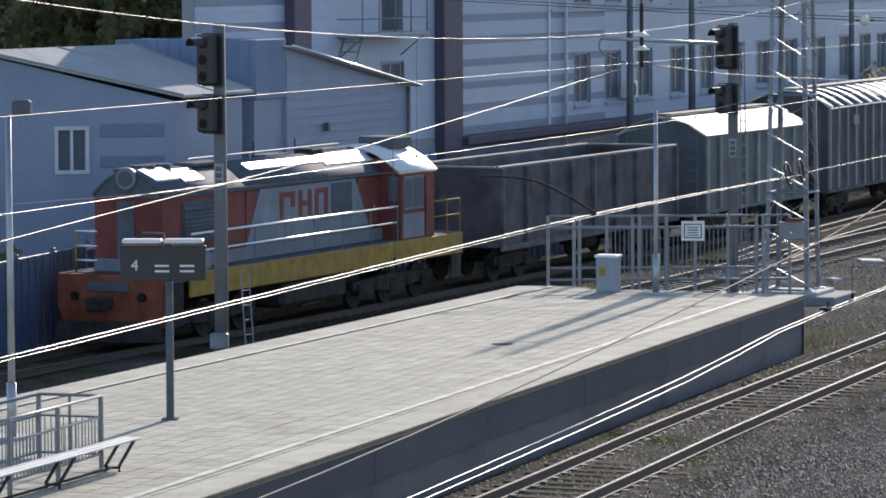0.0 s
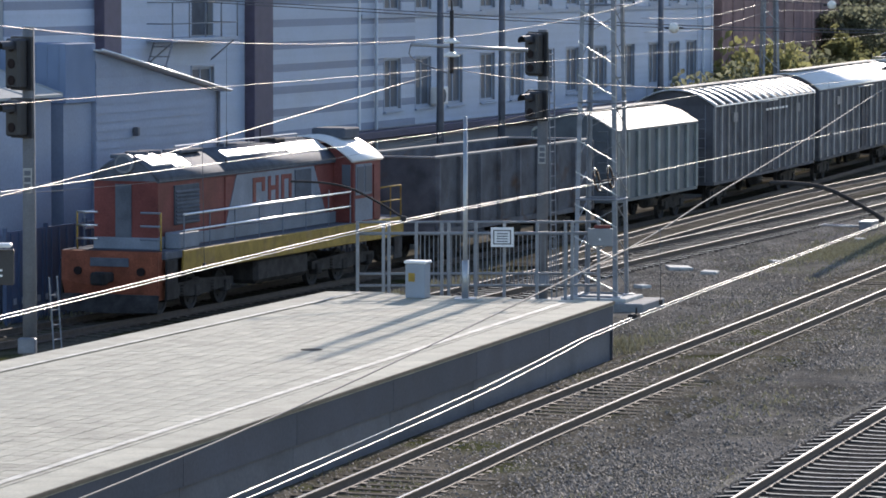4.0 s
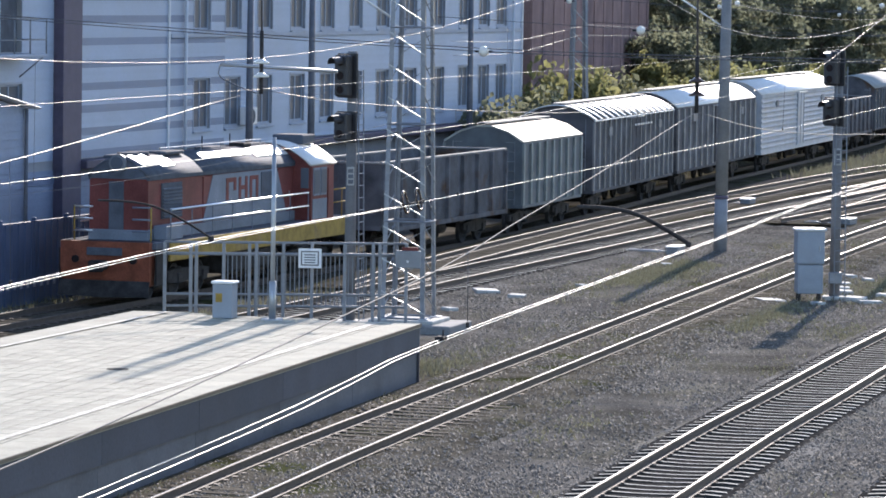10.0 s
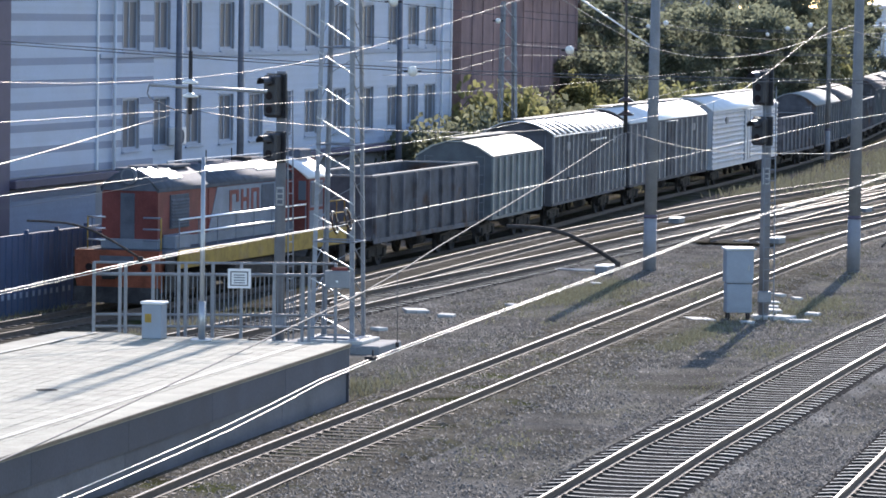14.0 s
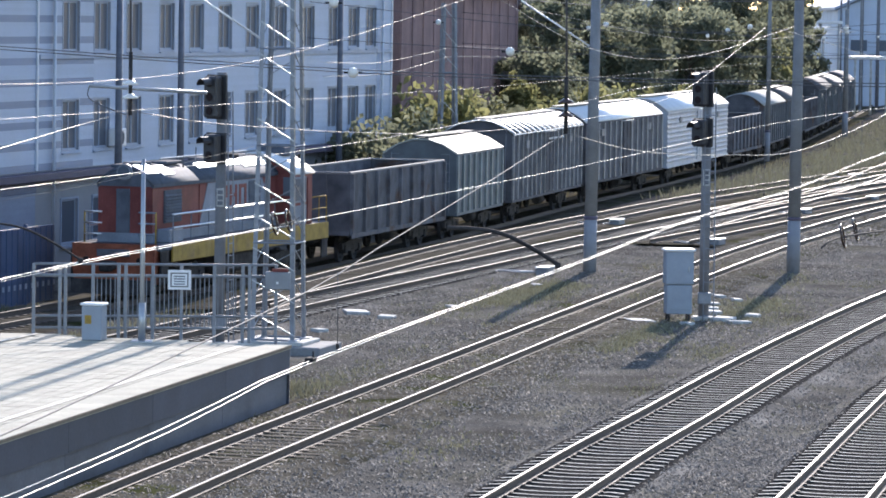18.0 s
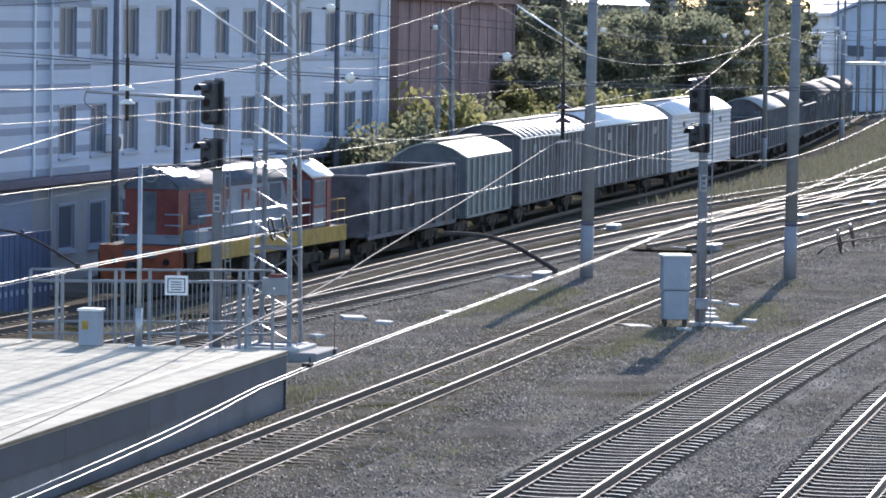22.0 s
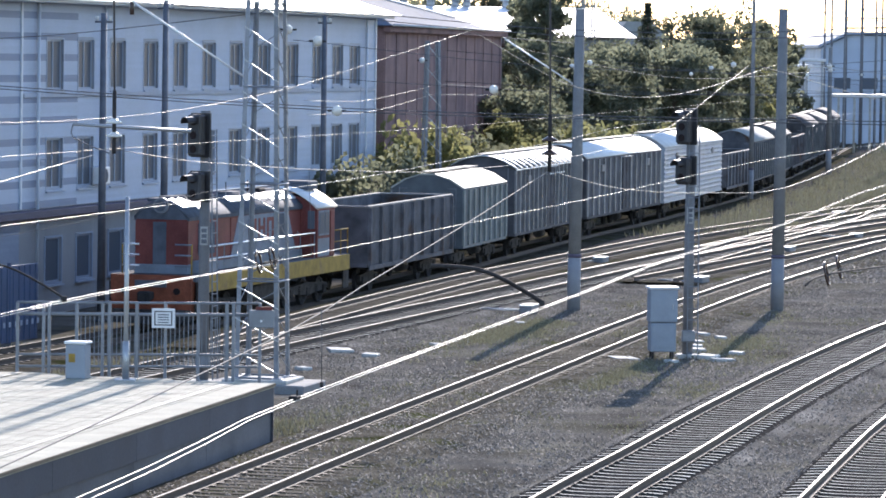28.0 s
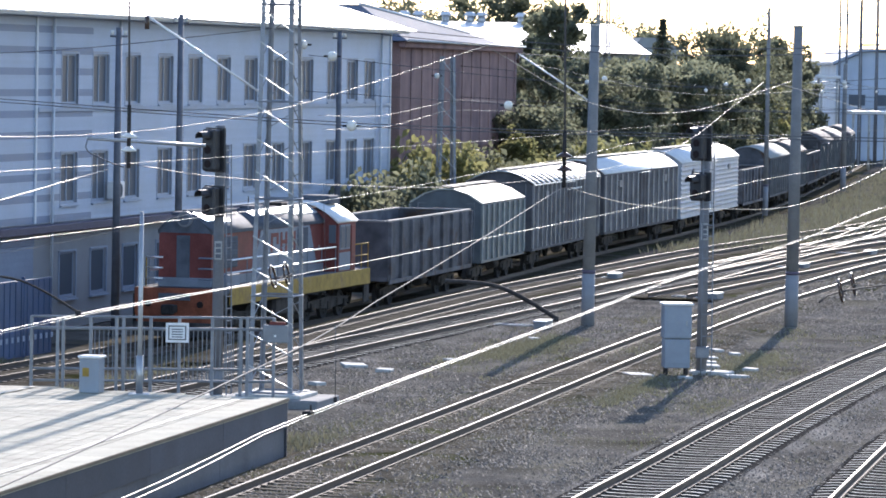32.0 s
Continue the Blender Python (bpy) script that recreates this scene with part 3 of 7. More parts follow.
def build_boxcar(name, label, length, paint, roof, eave, crown, ribs=0, roof_ribs=0, bands=0, door=True, axles=2, facets=12, rib_paint="rib_l", rib_roof="wagon_d", rib_half=0.06, marks=0):
    v = thing(name, label, "freight wagon", group="wagons of the train")
    h, w = length / 2, 1.5
    bm = B()
    box(bm, -h + 0.45, h - 0.45, -w, w, 1.1, eave - 0.02)
    for x in (-h + 0.45, h - 0.47):
        pts = [(y, z) for y, z in arch(w, eave - 0.03, crown - 0.06, facets)]
        loft(bm, [[(x, y, z) for y, z in pts], [(x + 0.02, y, z) for y, z in pts]])
    part("body", fix(bm), paint, v)
    bm = B()
    barrel(bm, -h + 0.38, h - 0.38, w + 0.07, eave, crown, 0.05, facets)
    r = part("roof", fix(bm), roof, v, "", facets > 6)
    for k in range(roof_ribs):
        x = -h + 0.6 + (length - 1.2) * k / (roof_ribs - 1)
        bm = B()
        barrel(bm, x - 0.22, x + 0.22, w + 0.095, eave + 0.005, crown + 0.03)
        part("roof_rib", fix(bm), rib_roof, r, "", True)
    if marks:
        for s in (-1, 1):
            part("eave_strip", bbox(B(), -h + 0.4, h - 0.4, min(s * (w + 0.05), s * (w + 0.11)), max(s * (w + 0.05), s * (w + 0.11)), eave - 0.09, eave - 0.04, 0.01), "roof_w", v, "bright metal strip under the eave")
            for k in range(marks):
                x = -0.4 + 0.62 * k
                part("text_bar", box(B(), x, x + 0.42, min(s * (w + 0.1), s * (w + 0.106)), max(s * (w + 0.1), s * (w + 0.106)), eave - 0.5, eave - 0.42), "white", v, "faded white stencilled mark")
    bm = B()
    box(bm, -h + 0.4, h - 0.4, -w - 0.05, -w, eave - 0.1, eave - 0.02)
    box(bm, -h + 0.4, h - 0.4, w, w + 0.05, eave - 0.1, eave - 0.02)
    box(bm, -h + 0.4, h - 0.4, -w - 0.05, w + 0.05, 0.98, 1.1)
    part("frame_rail", bm, paint, v)
    dw = 1.05 if door else 0
    for k in range(ribs):
        x = -h + 0.52 + (length - 1.04) * k / (ribs - 1)
        if door and abs(x) < dw:
            continue
        for s in (-1, 1):
            part("side_rib", box(B(), x - rib_half, x + rib_half, s * w, s * (w + 0.08), 1.1, eave - 0.1), rib_paint, v)
    for k in range(bands):
        z = 1.25 + (eave - 1.5) * k / (bands - 1)
        for s in (-1, 1):
            bm = loft(B(), [[(x, s * w, z), (x, s * (w + 0.045), z + 0.04), (x, s * (w + 0.045), z + 0.11), (x, s * w, z + 0.15)] for x in (-h + 0.47, h - 0.47)])
            part("side_band", fix(bm), paint, v)
    if door:
        for s in (-1, 1):
            for x in (-length * 0.3, length * 0.3):
                part("side_vent", bbox(B(), x - 0.35, x + 0.35, min(s * w, s * (w + 0.1)), max(s * w, s * (w + 0.1)), eave - 0.75, eave - 0.4, 0.01), "rib_l", v, "small shuttered side vent")
            d = part("door", box(B(), -dw, dw, s * w, s * (w + 0.07), 1.15, eave - 0.15), paint, v, "sliding side door")
            for x in (-dw + 0.05, 0, dw - 0.05):
                part("door_rib", box(B(), x - 0.03, x + 0.03, s * (w + 0.07), s * (w + 0.1), 1.2, eave - 0.2), paint, d)
            part("door_track", tube(B(), [(-1.9, s * (w + 0.09), eave - 0.13), (1.9, s * (w + 0.09), eave - 0.13)], 0.025, 6), "galv", d)
    for s in (-1, 1):
        lad = part("end_ladder", tube(B(), [(-h + 0.42, s * 1.2, 1.1), (-h + 0.42, s * 1.2, eave)], 0.02, 5), "steel", v)
        for k in range(7):
            part("rung", tube(B(), [(-h + 0.42, s * 1.2, 1.3 + 0.36 * k), (-h + 0.42, s * 0.85, 1.3 + 0.36 * k)], 0.014, 5), "steel", lad)
    if roof in ("roof_g", "roof_d", "roof_w") and length < 27:
        part("roof_walk", bbox(B(), -h + 0.6, h - 0.6, -0.28, 0.28, crown + 0.05, crown + 0.09, 0.008), "wagon_g", v, "narrow walkway along the roof")
    under(v, length, axles)
    return v


def under(v, length, axles=2):
    h = length / 2
    bm = B()
    box(bm, -h + 0.4, h - 0.4, -0.2, 0.2, 0.75, 1.0)
    box(bm, -1.4, -0.4, 0.4, 1.1, 0.45, 0.98)
    tube(bm, [(0.3, -0.9, 0.7), (1.5, -0.9, 0.7)], 0.2, 10)
    part("underframe", bm, "dark", v)
    for x in (-h * 0.66, h * 0.66):
        bogie(v, x, axles)
    coupler(v, -h + 0.3, -1)
    coupler(v, h - 0.3, 1)


def build_gondola(label, length, top, paint="wagon_d"):
    v = thing("gondola_wagon", label, "freight wagon", group="wagons of the train")
    h, w = length / 2, 1.5
    for s in (-1, 1):
        part("side_wall", box(B(), -h + 0.45, h - 0.45, s * w - 0.03, s * w + 0.03, 1.2, top), paint, v)
        part("end_wall", box(B(), s * (h - 0.48) - 0.03, s * (h - 0.48) + 0.03, -w + 0.03, w - 0.03, 1.2, top), paint, v)
    part("floor", box(B(), -h + 0.45, h - 0.45, -w, w, 1.05, 1.2), paint, v)
    for s in (-1, 1):
        part("top_rail", bbox(B(), -h + 0.42, h - 0.42, s * w - 0.05, s * w + 0.07, top, top + 0.08, 0.02), "rib_l", v)
        part("top_rail", bbox(B(), s * (h - 0.48) - 0.07, s * (h - 0.48) + 0.07, -w + 0.08, w - 0.08, top, top + 0.07, 0.02), "rib_l", v)
    n = max(6, int(length / 1.75))
    for k in range(n):
        x = -h + 0.6 + (length - 1.2) * k / (n - 1)
        for s in (-1, 1):
            bm = loft(B(), [[(x - 0.09, s * (w + 0.03), z), (x + 0.09, s * (w + 0.03), z), (x + 0.07, s * (w + 0.14), z), (x - 0.07, s * (w + 0.14), z)] for z in (1.1, top)])
            part("side_rib", fix(bm), paint, v)
    bm = B()
    for s in (-1, 1):
        box(bm, -h + 0.42, h - 0.42, s * w - 0.08, s * (w + 0.12), 0.95, 1.12)
    part("sill", bm, paint, v)
    under(v, length)
    return v


def build_loco():
    v = thing("locomotive", "red and grey diesel shunting locomotive with yellow sill, white cab roof", "locomotive")
    h = 9.0
    # deck, sill and ends
    part("deck", bbox(B(), -h + 0.7, h, -1.5, 1.5, 1.5, 1.72, 0.03), "grey_d", v)
    for s in (-1, 1):
        part("side_sill", bbox(B(), -h + 1.75, h - 0.05, s * 1.5 - 0.04, s * 1.5 + 0.04, 1.12, 1.7, 0.02), "yellow", v, "dusty yellow side sill")
    bm = B()
    loft(bm, [[(-h + 0.62, -1.34, 0.45), (-h + 0.62, 1.34, 0.45), (-h + 0.47, 1.38, 0.95), (-h + 0.47, 1.38, 1.72), (-h + 0.47, -1.38, 1.72), (-h + 0.47, -1.38, 0.95)],
              [(-h + 0.95, -1.34, 0.45), (-h + 0.95, 1.34, 0.45), (-h + 0.95, 1.38, 0.95), (-h + 0.95, 1.38, 1.72), (-h + 0.95, -1.38, 1.72), (-h + 0.95, -1.38, 0.95)]])
    nose = part("front_beam", fix(bm), "orange", v, "orange front buffer beam")
    part("plate", bbox(B(), -h + 0.43, -h + 0.47, -0.55, 0.55, 1.32, 1.55, 0.01), "grey_d", nose, "dark plate on the buffer beam")
    for y in (-0.9, 0.9):
        part("lamp", tube(B(), [(-h + 0.4, y, 1.2), (-h + 0.48, y, 1.2)], 0.11, 12), "lens", nose)
    part("snow_guard", loft(B(), [[(-h + 0.35, -1.4, 0.15), (-h + 0.4, -1.4, 0.15), (-h + 0.5, -1.4, 0.6), (-h + 0.45, -1.4, 0.6)], [(-h + 0.28, 0, 0.12), (-h + 0.33, 0, 0.12), (-h + 0.5, 0, 0.6), (-h + 0.45, 0, 0.6)], [(-h + 0.35, 1.4, 0.15), (-h + 0.4, 1.4, 0.15), (-h + 0.5, 1.4, 0.6), (-h + 0.45, 1.4, 0.6)]]), "dark", v)
    # hood: radiator section, engine section
    def hood(x0, x1, w, z0, z1, crown, mi, name, mat_n, label=""):
        bm = B()
        prof = [(-w, z0), (-w, z1)] + [(-w * math.cos(math.pi * k / 10), z1 + (crown - z1) * math.sin(math.pi * k / 10)) for k in range(1, 10)] + [(w, z1), (w, z0)]
        loft(bm, [[(x, y, z) for y, z in prof] for x in (x0, x1)])
        return part(name, fix(bm), mat_n, v, label)
    a = hood(-7.5, -3.2, 0.92, 1.72, 3.5, 3.95, 0, "radiator_hood", "red", "orange red radiator hood")
    b = hood(-3.2, 4.95, 0.89, 1.72, 3.5, 3.95, 0, "engine_hood", "red", "red engine hood with grey panels")
    # dark grey roof skins over the hoods
    for x0, x1 in ((-7.55, -3.25), (-3.2, 4.94)):
        bm = B()
        barrel(bm, x0, x1, 0.97, 3.58, 4.15, 0.06)
        part("roof_skin", fix(bm), "grey_d", v, "dark grey hood roof", True)
    # bright roof hatches and dark shoulders
    for x0, x1, y0, y1 in ((-7.3, -6.1, -0.66, -0.16), (-6.0, -5.0, -0.75, -0.36), (-2.3, 1.9, -0.62, -0.4), (2.05, 4.85, -0.72, -0.36)):
        za, zb = 3.62 + 0.57 * (1 - (y0 / 0.97) ** 2), 3.62 + 0.57 * (1 - (y1 / 0.97) ** 2)
        bm = B()
        loft(bm, [[(x, y0, za - 0.05), (x, y1, zb - 0.05), (x, y1, zb), (x, y0, za)] for x in (x0, x1)])
        part("roof_hatch", fix(bm), "roof_l", v, "pale metal roof hatch")
    for s in (-1, 1):
        part("shoulder", bbox(B(), -7.52, 4.93, min(s * 0.96, s * 0.88), max(s * 0.96, s * 0.88), 3.46, 3.6, 0.01), "grey_d", v, "dark grey band along the hood")
    for x in (-6.6, -5.8):
        part("fan_cowl", tube(B(), [(x, 0.1, 4.1), (x, 0.1, 4.24)], 0.32, 14), "grey_d", v)
    bm = B()
    tube(bm, [(-4.6, -0.1, 4.3), (4.0, -0.1, 4.32)], 0.022, 5)
    for x in (-4.6, -2.9, -1.2, 0.5, 2.2, 4.0):
        tube(bm, [(x, -0.1, 4.1), (x, -0.1, 4.31)], 0.018, 5)
    part("roof_rail", bm, "galv", v)
    for x0, x1, y, z in ((-7.0, -5.3, 0.42, 4.07), (-4.9, -3.4, -0.15, 4.12), (0.2, 1.6, 0.4, 4.08), (3.2, 4.7, 0.25, 4.1)):
        part("roof_box", bbox(B(), x0, x1, y - 0.28, y + 0.28, z, z + 0.1, 0.02), "grey_d", v, "flat dark roof box")
    part("exhaust", bbox(B(), 2.1, 2.8, -0.25, 0.25, 4.0, 4.26, 0.04), "dark", v)
    for x in (-0.6, 1.8):
        part("aerial", tube(B(), [(x, 0.1, 4.0), (x, 0.1, 4.55)], 0.02, 5), "dark", v)
    # face of the hood: headlight, door, louvres
    part("headlight", tube(B(), [(-7.66, 0.0, 3.96), (-7.46, 0.0, 3.96)], 0.26, 18), ["steel"], v, "round headlight housing")
    part("headlight_glass", tube(B(), [(-7.69, 0.0, 3.96), (-7.66, 0.0, 3.96)], 0.19, 18), "glass", v)
    bm = loft(B(), [[(x, -0.93, 3.5)] + [(x, y, z) for y, z in reversed(arch(0.93, 3.56, 4.09, 10))] + [(x, 0.93, 3.5)] for x in (-7.53, -7.46)])
    part("face_top", fix(bm), "grey_d", v, "dark grey upper end of the hood")
    part("face_door", bbox(B(), -7.54, -7.48, -0.16, 0.3, 1.95, 3.42, 0.01), "grey_d", v, "dark end door")
    part("face_band", bbox(B(), -7.55, -7.47, -0.93, 0.93, 1.72, 2.02, 0.01), "grey", v)
    for x0, n in ((-6.5, 9),):
        fr = part("louvre_frame", bbox(B(), x0, x0 + 1.6, -0.96, -0.91, 2.3, 3.35, 0.01), "grey_d", v, "radiator louvre")
        for k in range(n):
            z = 2.36 + 0.1 * k
            bm = B()
            loft(bm, [[(x, -0.96, z), (x, -1.0, z - 0.03), (x, -1.0, z + 0.0), (x, -0.96, z + 0.05)] for x in (x0 + 0.05, x0 + 1.55)])
            part("slat", fix(bm), "grey_d", fr)
    # side doors and grey graphics of the engine hood
    for k in range(6):
        x = -3.05 + 1.3 * k
        d = part("hood_door", bbox(B(), x, x + 1.24, -0.915, -0.88, 1.95, 3.42, 0.01), "red", v)
        part("latch", bbox(B(), x + 1.0, x + 1.06, -0.94, -0.915, 2.5, 2.68, 0.01), "galv", d)
    bm = loft(B(), [[(-3.1, y, 2.05), (4.2, y, 2.05), (3.3, y, 3.44), (-2.3, y, 3.44)] for y in (-0.932, -0.918)])
    part("grey_panel", fix(bm), "grey", v, "slanted grey field on the hood side")
    for x0, x1, z0, z1 in ((-1.20, -0.98, 2.62, 3.3), (-0.98, -0.55, 3.16, 3.3), (-0.55, -0.33, 2.9, 3.3), (-0.11, 0.10, 2.62, 3.3), (0.44, 0.65, 2.62, 3.3), (0.10, 0.44, 2.9, 3.03), (0.85, 1.06, 2.62, 3.3), (1.40, 1.61, 2.62, 3.3), (1.06, 1.40, 3.17, 3.3)):
        part("emblem_bar", bbox(B(), x0, x1, -0.947, -0.933, z0, z1, 0.004), "red", v, "red emblem stroke")
    part("air_filter", bbox(B(), 1.85, 3.05, -0.957, -0.933, 2.55, 3.38, 0.01), "grey_d", v, "dark air intake panel")
    # cab
    w = 1.5
    bm = B()
    prof = [(-w, 1.72), (-w, 3.5)] + [(-w * math.cos(math.pi * k / 12), 3.46 + 0.5 * math.sin(math.pi * k / 12)) for k in range(1, 12)] + [(w, 3.5), (w, 1.72)]
    loft(bm, [[(x, y, z) for y, z in prof] for x in (4.96, 7.1)])
    cab = part("cab", fix(bm), "red", v, "orange red driver's cab")
    bm = B()
    barrel(bm, 4.85, 7.25, w + 0.06, 3.52, 4.24, 0.06, 14)
    part("cab_roof", fix(bm), "roof_w", v, "white arched cab roof", True)
    for x0, x1, glass in ((5.15, 5.65, True), (5.8, 6.3, True)):
        f = part("window_frame", bbox(B(), x0 - 0.06, x1 + 0.06, -w - 0.03, -w, 2.5, 3.4, 0.01), "grey", cab)
        part("pane", bbox(B(), x0, x1, -w - 0.045, -w - 0.03, 2.57, 3.33, 0.004), "glass", cab)
    part("cab_side_panel", bbox(B(), 5.05, 6.42, -w - 0.02, -w - 0.004, 1.75, 2.4, 0.004), "grey", cab, "grey lower cab side")
    for y in (-0.9, 0.9):
        part("pane", bbox(B(), 7.1, 7.13, y - 0.35, y + 0.35, 2.7, 3.4, 0.004), "glass", cab)
        part("pane", bbox(B(), 4.92, 4.96, y * 1.42 - 0.13, y * 1.42 + 0.13, 2.75, 3.4, 0.004), "glass", cab)
    part("cab_door", bbox(B(), 6.5, 7.0, -w - 0.035, -w, 1.75, 3.35, 0.01), "red", cab)
    part("roof_box", bbox(B(), 5.9, 7.1, -0.85, 0.2, 4.1, 4.42, 0.04), "grey_d", v)
    part("horn", tube(B(), [(7.1, -0.1, 4.2), (7.45, -0.1, 4.22)], 0.1, 10, 0, 0.14), "roof_l", v)
    # tail hood
    part("tail_hood", bbox(B(), 7.13, 7.9, -1.0, 1.0, 1.72, 2.9, 0.05), "red", v)
    # railings: posts and two bars each side, end rails
    for s in (-1, 1):
        y = s * 1.44
        rl = part("handrail", tube(B(), [(-7.0, y, 2.62), (4.85, y, 2.62)], 0.034, 8), "chrome", v, "bright side handrail")
        part("lower_rail", tube(B(), [(-7.0, y, 2.2), (4.85, y, 2.2)], 0.03, 8), "chrome", rl)
        for k in range(8):
            x = -7.0 + 11.85 * k / 7
            part("rail_post", tube(B(), [(x, y, 1.7), (x, y, 2.62)], 0.018, 5), "grey", rl)
        for z in (2.0, 2.35, 2.7):
            part("end_rail", tube(B(), [(-7.95, s * 0.62, z), (-7.95, s * 1.2, z)], 0.028, 8), "chrome" if s > 0 else "grey", v)
        part("end_post", tube(B(), [(-7.95, s * 1.2, 1.7), (-7.95, s * 1.2, 2.72)], 0.024, 6), "yellow", v)
        tr = part("tail_rail", tube(B(), [(7.2, y, 2.62), (8.95, y, 2.62), (8.95, y, 1.7)], 0.026, 6), "yellow", v, "yellow tail railing")
        part("lower_rail", tube(B(), [(7.2, y, 2.2), (8.95, y, 2.2)], 0.02, 6), "yellow", tr)
        part("rail_post", tube(B(), [(8.1, y, 1.7), (8.1, y, 2.62)], 0.02, 5), "yellow", tr)
        part("step", bbox(B(), -8.3, -7.6, s * 1.5 - 0.03, s * 1.5 + 0.03, 0.45, 1.5, 0.02), "dark", v, "dark steps under the deck")
        part("step", bbox(B(), 8.2, 8.85, s * 1.5 - 0.03, s * 1.5 + 0.03, 0.45, 1.12, 0.02), "dark", v)
    for sd in (-1, 1):
        part("lower_band", bbox(B(), -7.48, 4.94, min(sd * 0.89, sd * 0.955), max(sd * 0.89, sd * 0.955), 1.73, 2.04, 0.01), "grey", v, "grey band along the foot of the hood")
    part("battery_box", bbox(B(), -7.2, -5.9, -1.4, -0.96, 1.72, 2.15, 0.03), "grey", v)
    part("fuel_tank", bbox(B(), -1.9, 1.9, -1.35, 1.35, 0.42, 1.15, 0.12), "dark", v)
    part("frame_beam", bbox(B(), -h + 1.0, h - 0.3, -0.9, 0.9, 1.0, 1.5, 0.05), "dark", v)
    for x in (-5.3, 5.3):
        bogie(v, x, 3)
    coupler(v, -h + 0.5, -1)
    coupler(v, h - 0.3, 1)
    return v


# start of each vehicle along the track when the clip's last stretch begins, its length and its build
CONSIST = []
CONSIST.append((74.55, 18.0, build_loco()))
CONSIST.append((94.83, 15.8, build_gondola("dark sooty open gondola wagon with ribbed sides", 15.8, 3.28)))
CONSIST.append((112.48, 11.0, build_boxcar("box_wagon", "short grey box wagon with a pale arched roof", 11.0, "wagon_g", "roof_g", 3.5, 4.1, ribs=9, door=False, facets=5, rib_paint="rib_g", rib_half=0.13)))
CONSIST.append((125.06, 19.85, build_boxcar("box_wagon", "dark box wagon with a ribbed pale roof", 19.85, "wagon_b", "roof_d", 4.0, 4.55, ribs=17, roof_ribs=15, rib_roof="roof_w", rib_half=0.1, marks=7)))
CONSIST.append((145.7, 23.25, build_boxcar("box_wagon", "dark ribbed box wagon with a smooth white roof", 23.25, "wagon_b", "roof_w", 4.0, 4.7, ribs=15, rib_half=0.16)))
CONSIST.append((169.7, 25.7, build_boxcar("refrigerator_wagon", "white refrigerator wagon with ribbed sides", 25.7, "wagon_w", "roof_w", 4.1, 4.8, bands=11)))
CONSIST.append((196.3, 16.0, build_gondola("dark open gondola wagon at a distance", 16.0, 3.1)))
CONSIST.append((213.1, 17.0, build_boxcar("hopper_wagon", "dark covered wagon with a grey roof", 17.0, "wagon_d", "roof_f", 3.6, 4.35, ribs=11, door=False, rib_paint="wagon_g")))
CONSIST.append((230.9, 17.0, build_boxcar("hopper_wagon", "dark covered wagon with a sooty roof", 17.0, "wagon_d", "roof_d", 3.6, 4.35, ribs=11, door=False, rib_paint="wagon_g")))
CONSIST.append((248.7, 17.0, build_gondola("dark open gondola wagon at a distance", 17.0, 3.2)))
CONSIST.append((266.7, 20.0, build_boxcar("box_wagon", "dark box wagon far down the train", 20.0, "wagon_b", "wagon_d", 3.8, 4.6, ribs=13, rib_paint="wagon_g")))
CONSIST.append((287.7, 20.0, build_boxcar("box_wagon", "dark box wagon far down the train", 20.0, "wagon_d", "roof_d", 3.8, 4.5, ribs=13, rib_paint="wagon_g")))
CONSIST.append((308.7, 20.0, build_boxcar("box_wagon", "dark box wagon far down the train", 20.0, "wagon_b", "wagon_d", 3.8, 4.6, ribs=13, rib_paint="wagon_g")))
# seconds, and how far the train has yet to roll to its place above
ROLLING = [(0, -39.47), (3, -31.56), (6, -24.55), (7, -22.38), (10, -16.23), (12, -12.8), (14, -9.55), (16, -6.85), (19, -3.95), (22, -2.12), (25, -0.85), (28, 0.05), (31, 0.75), (32, 0.95)]

# ---- buildings ----
FACADE = along(Vector((-21.6, 111.7, -0.7)), Vector((0.2475, 1, 0)))
F_LEN = 76.4
WIN_X = [32.55, 35.9, 39.5, 43.4, 47.1, 50.8, 54.5, 58.5, 62.7, 66.7, 69.9, 72.8]
ROWS = [(0.42, 2.0), (3.73, 5.5), (7.22, 8.98)]
BZ = 0.7      # the wall's own space starts this far below the rails


def wall_with_holes(bm, x0, x1, z0, z1, y0, y1, holes):
    """A wall from x0 to x1 with real openings (xa, xb, za, zb)."""
    xs = sorted({x0, x1, *[v for h in holes for v in h[:2] if x0 < v < x1]})
    zs = sorted({z0, z1, *[v for h in holes for v in h[2:] if z0 < v < z1]})
    for xa, xb in zip(xs, xs[1:]):
        run = None
        for za, zb in zip(zs, zs[1:]):
            cx, cz = (xa + xb) / 2, (za + zb) / 2
            hole = any(h[0] < cx < h[1] and h[2] < cz < h[3] for h in holes)
            if not hole:
                run = (run[0], zb) if run else (za, zb)
            if (hole or zb == z1) and run:
                box(bm, xa, xb, y0, y1, *run)
                run = None
    return bm


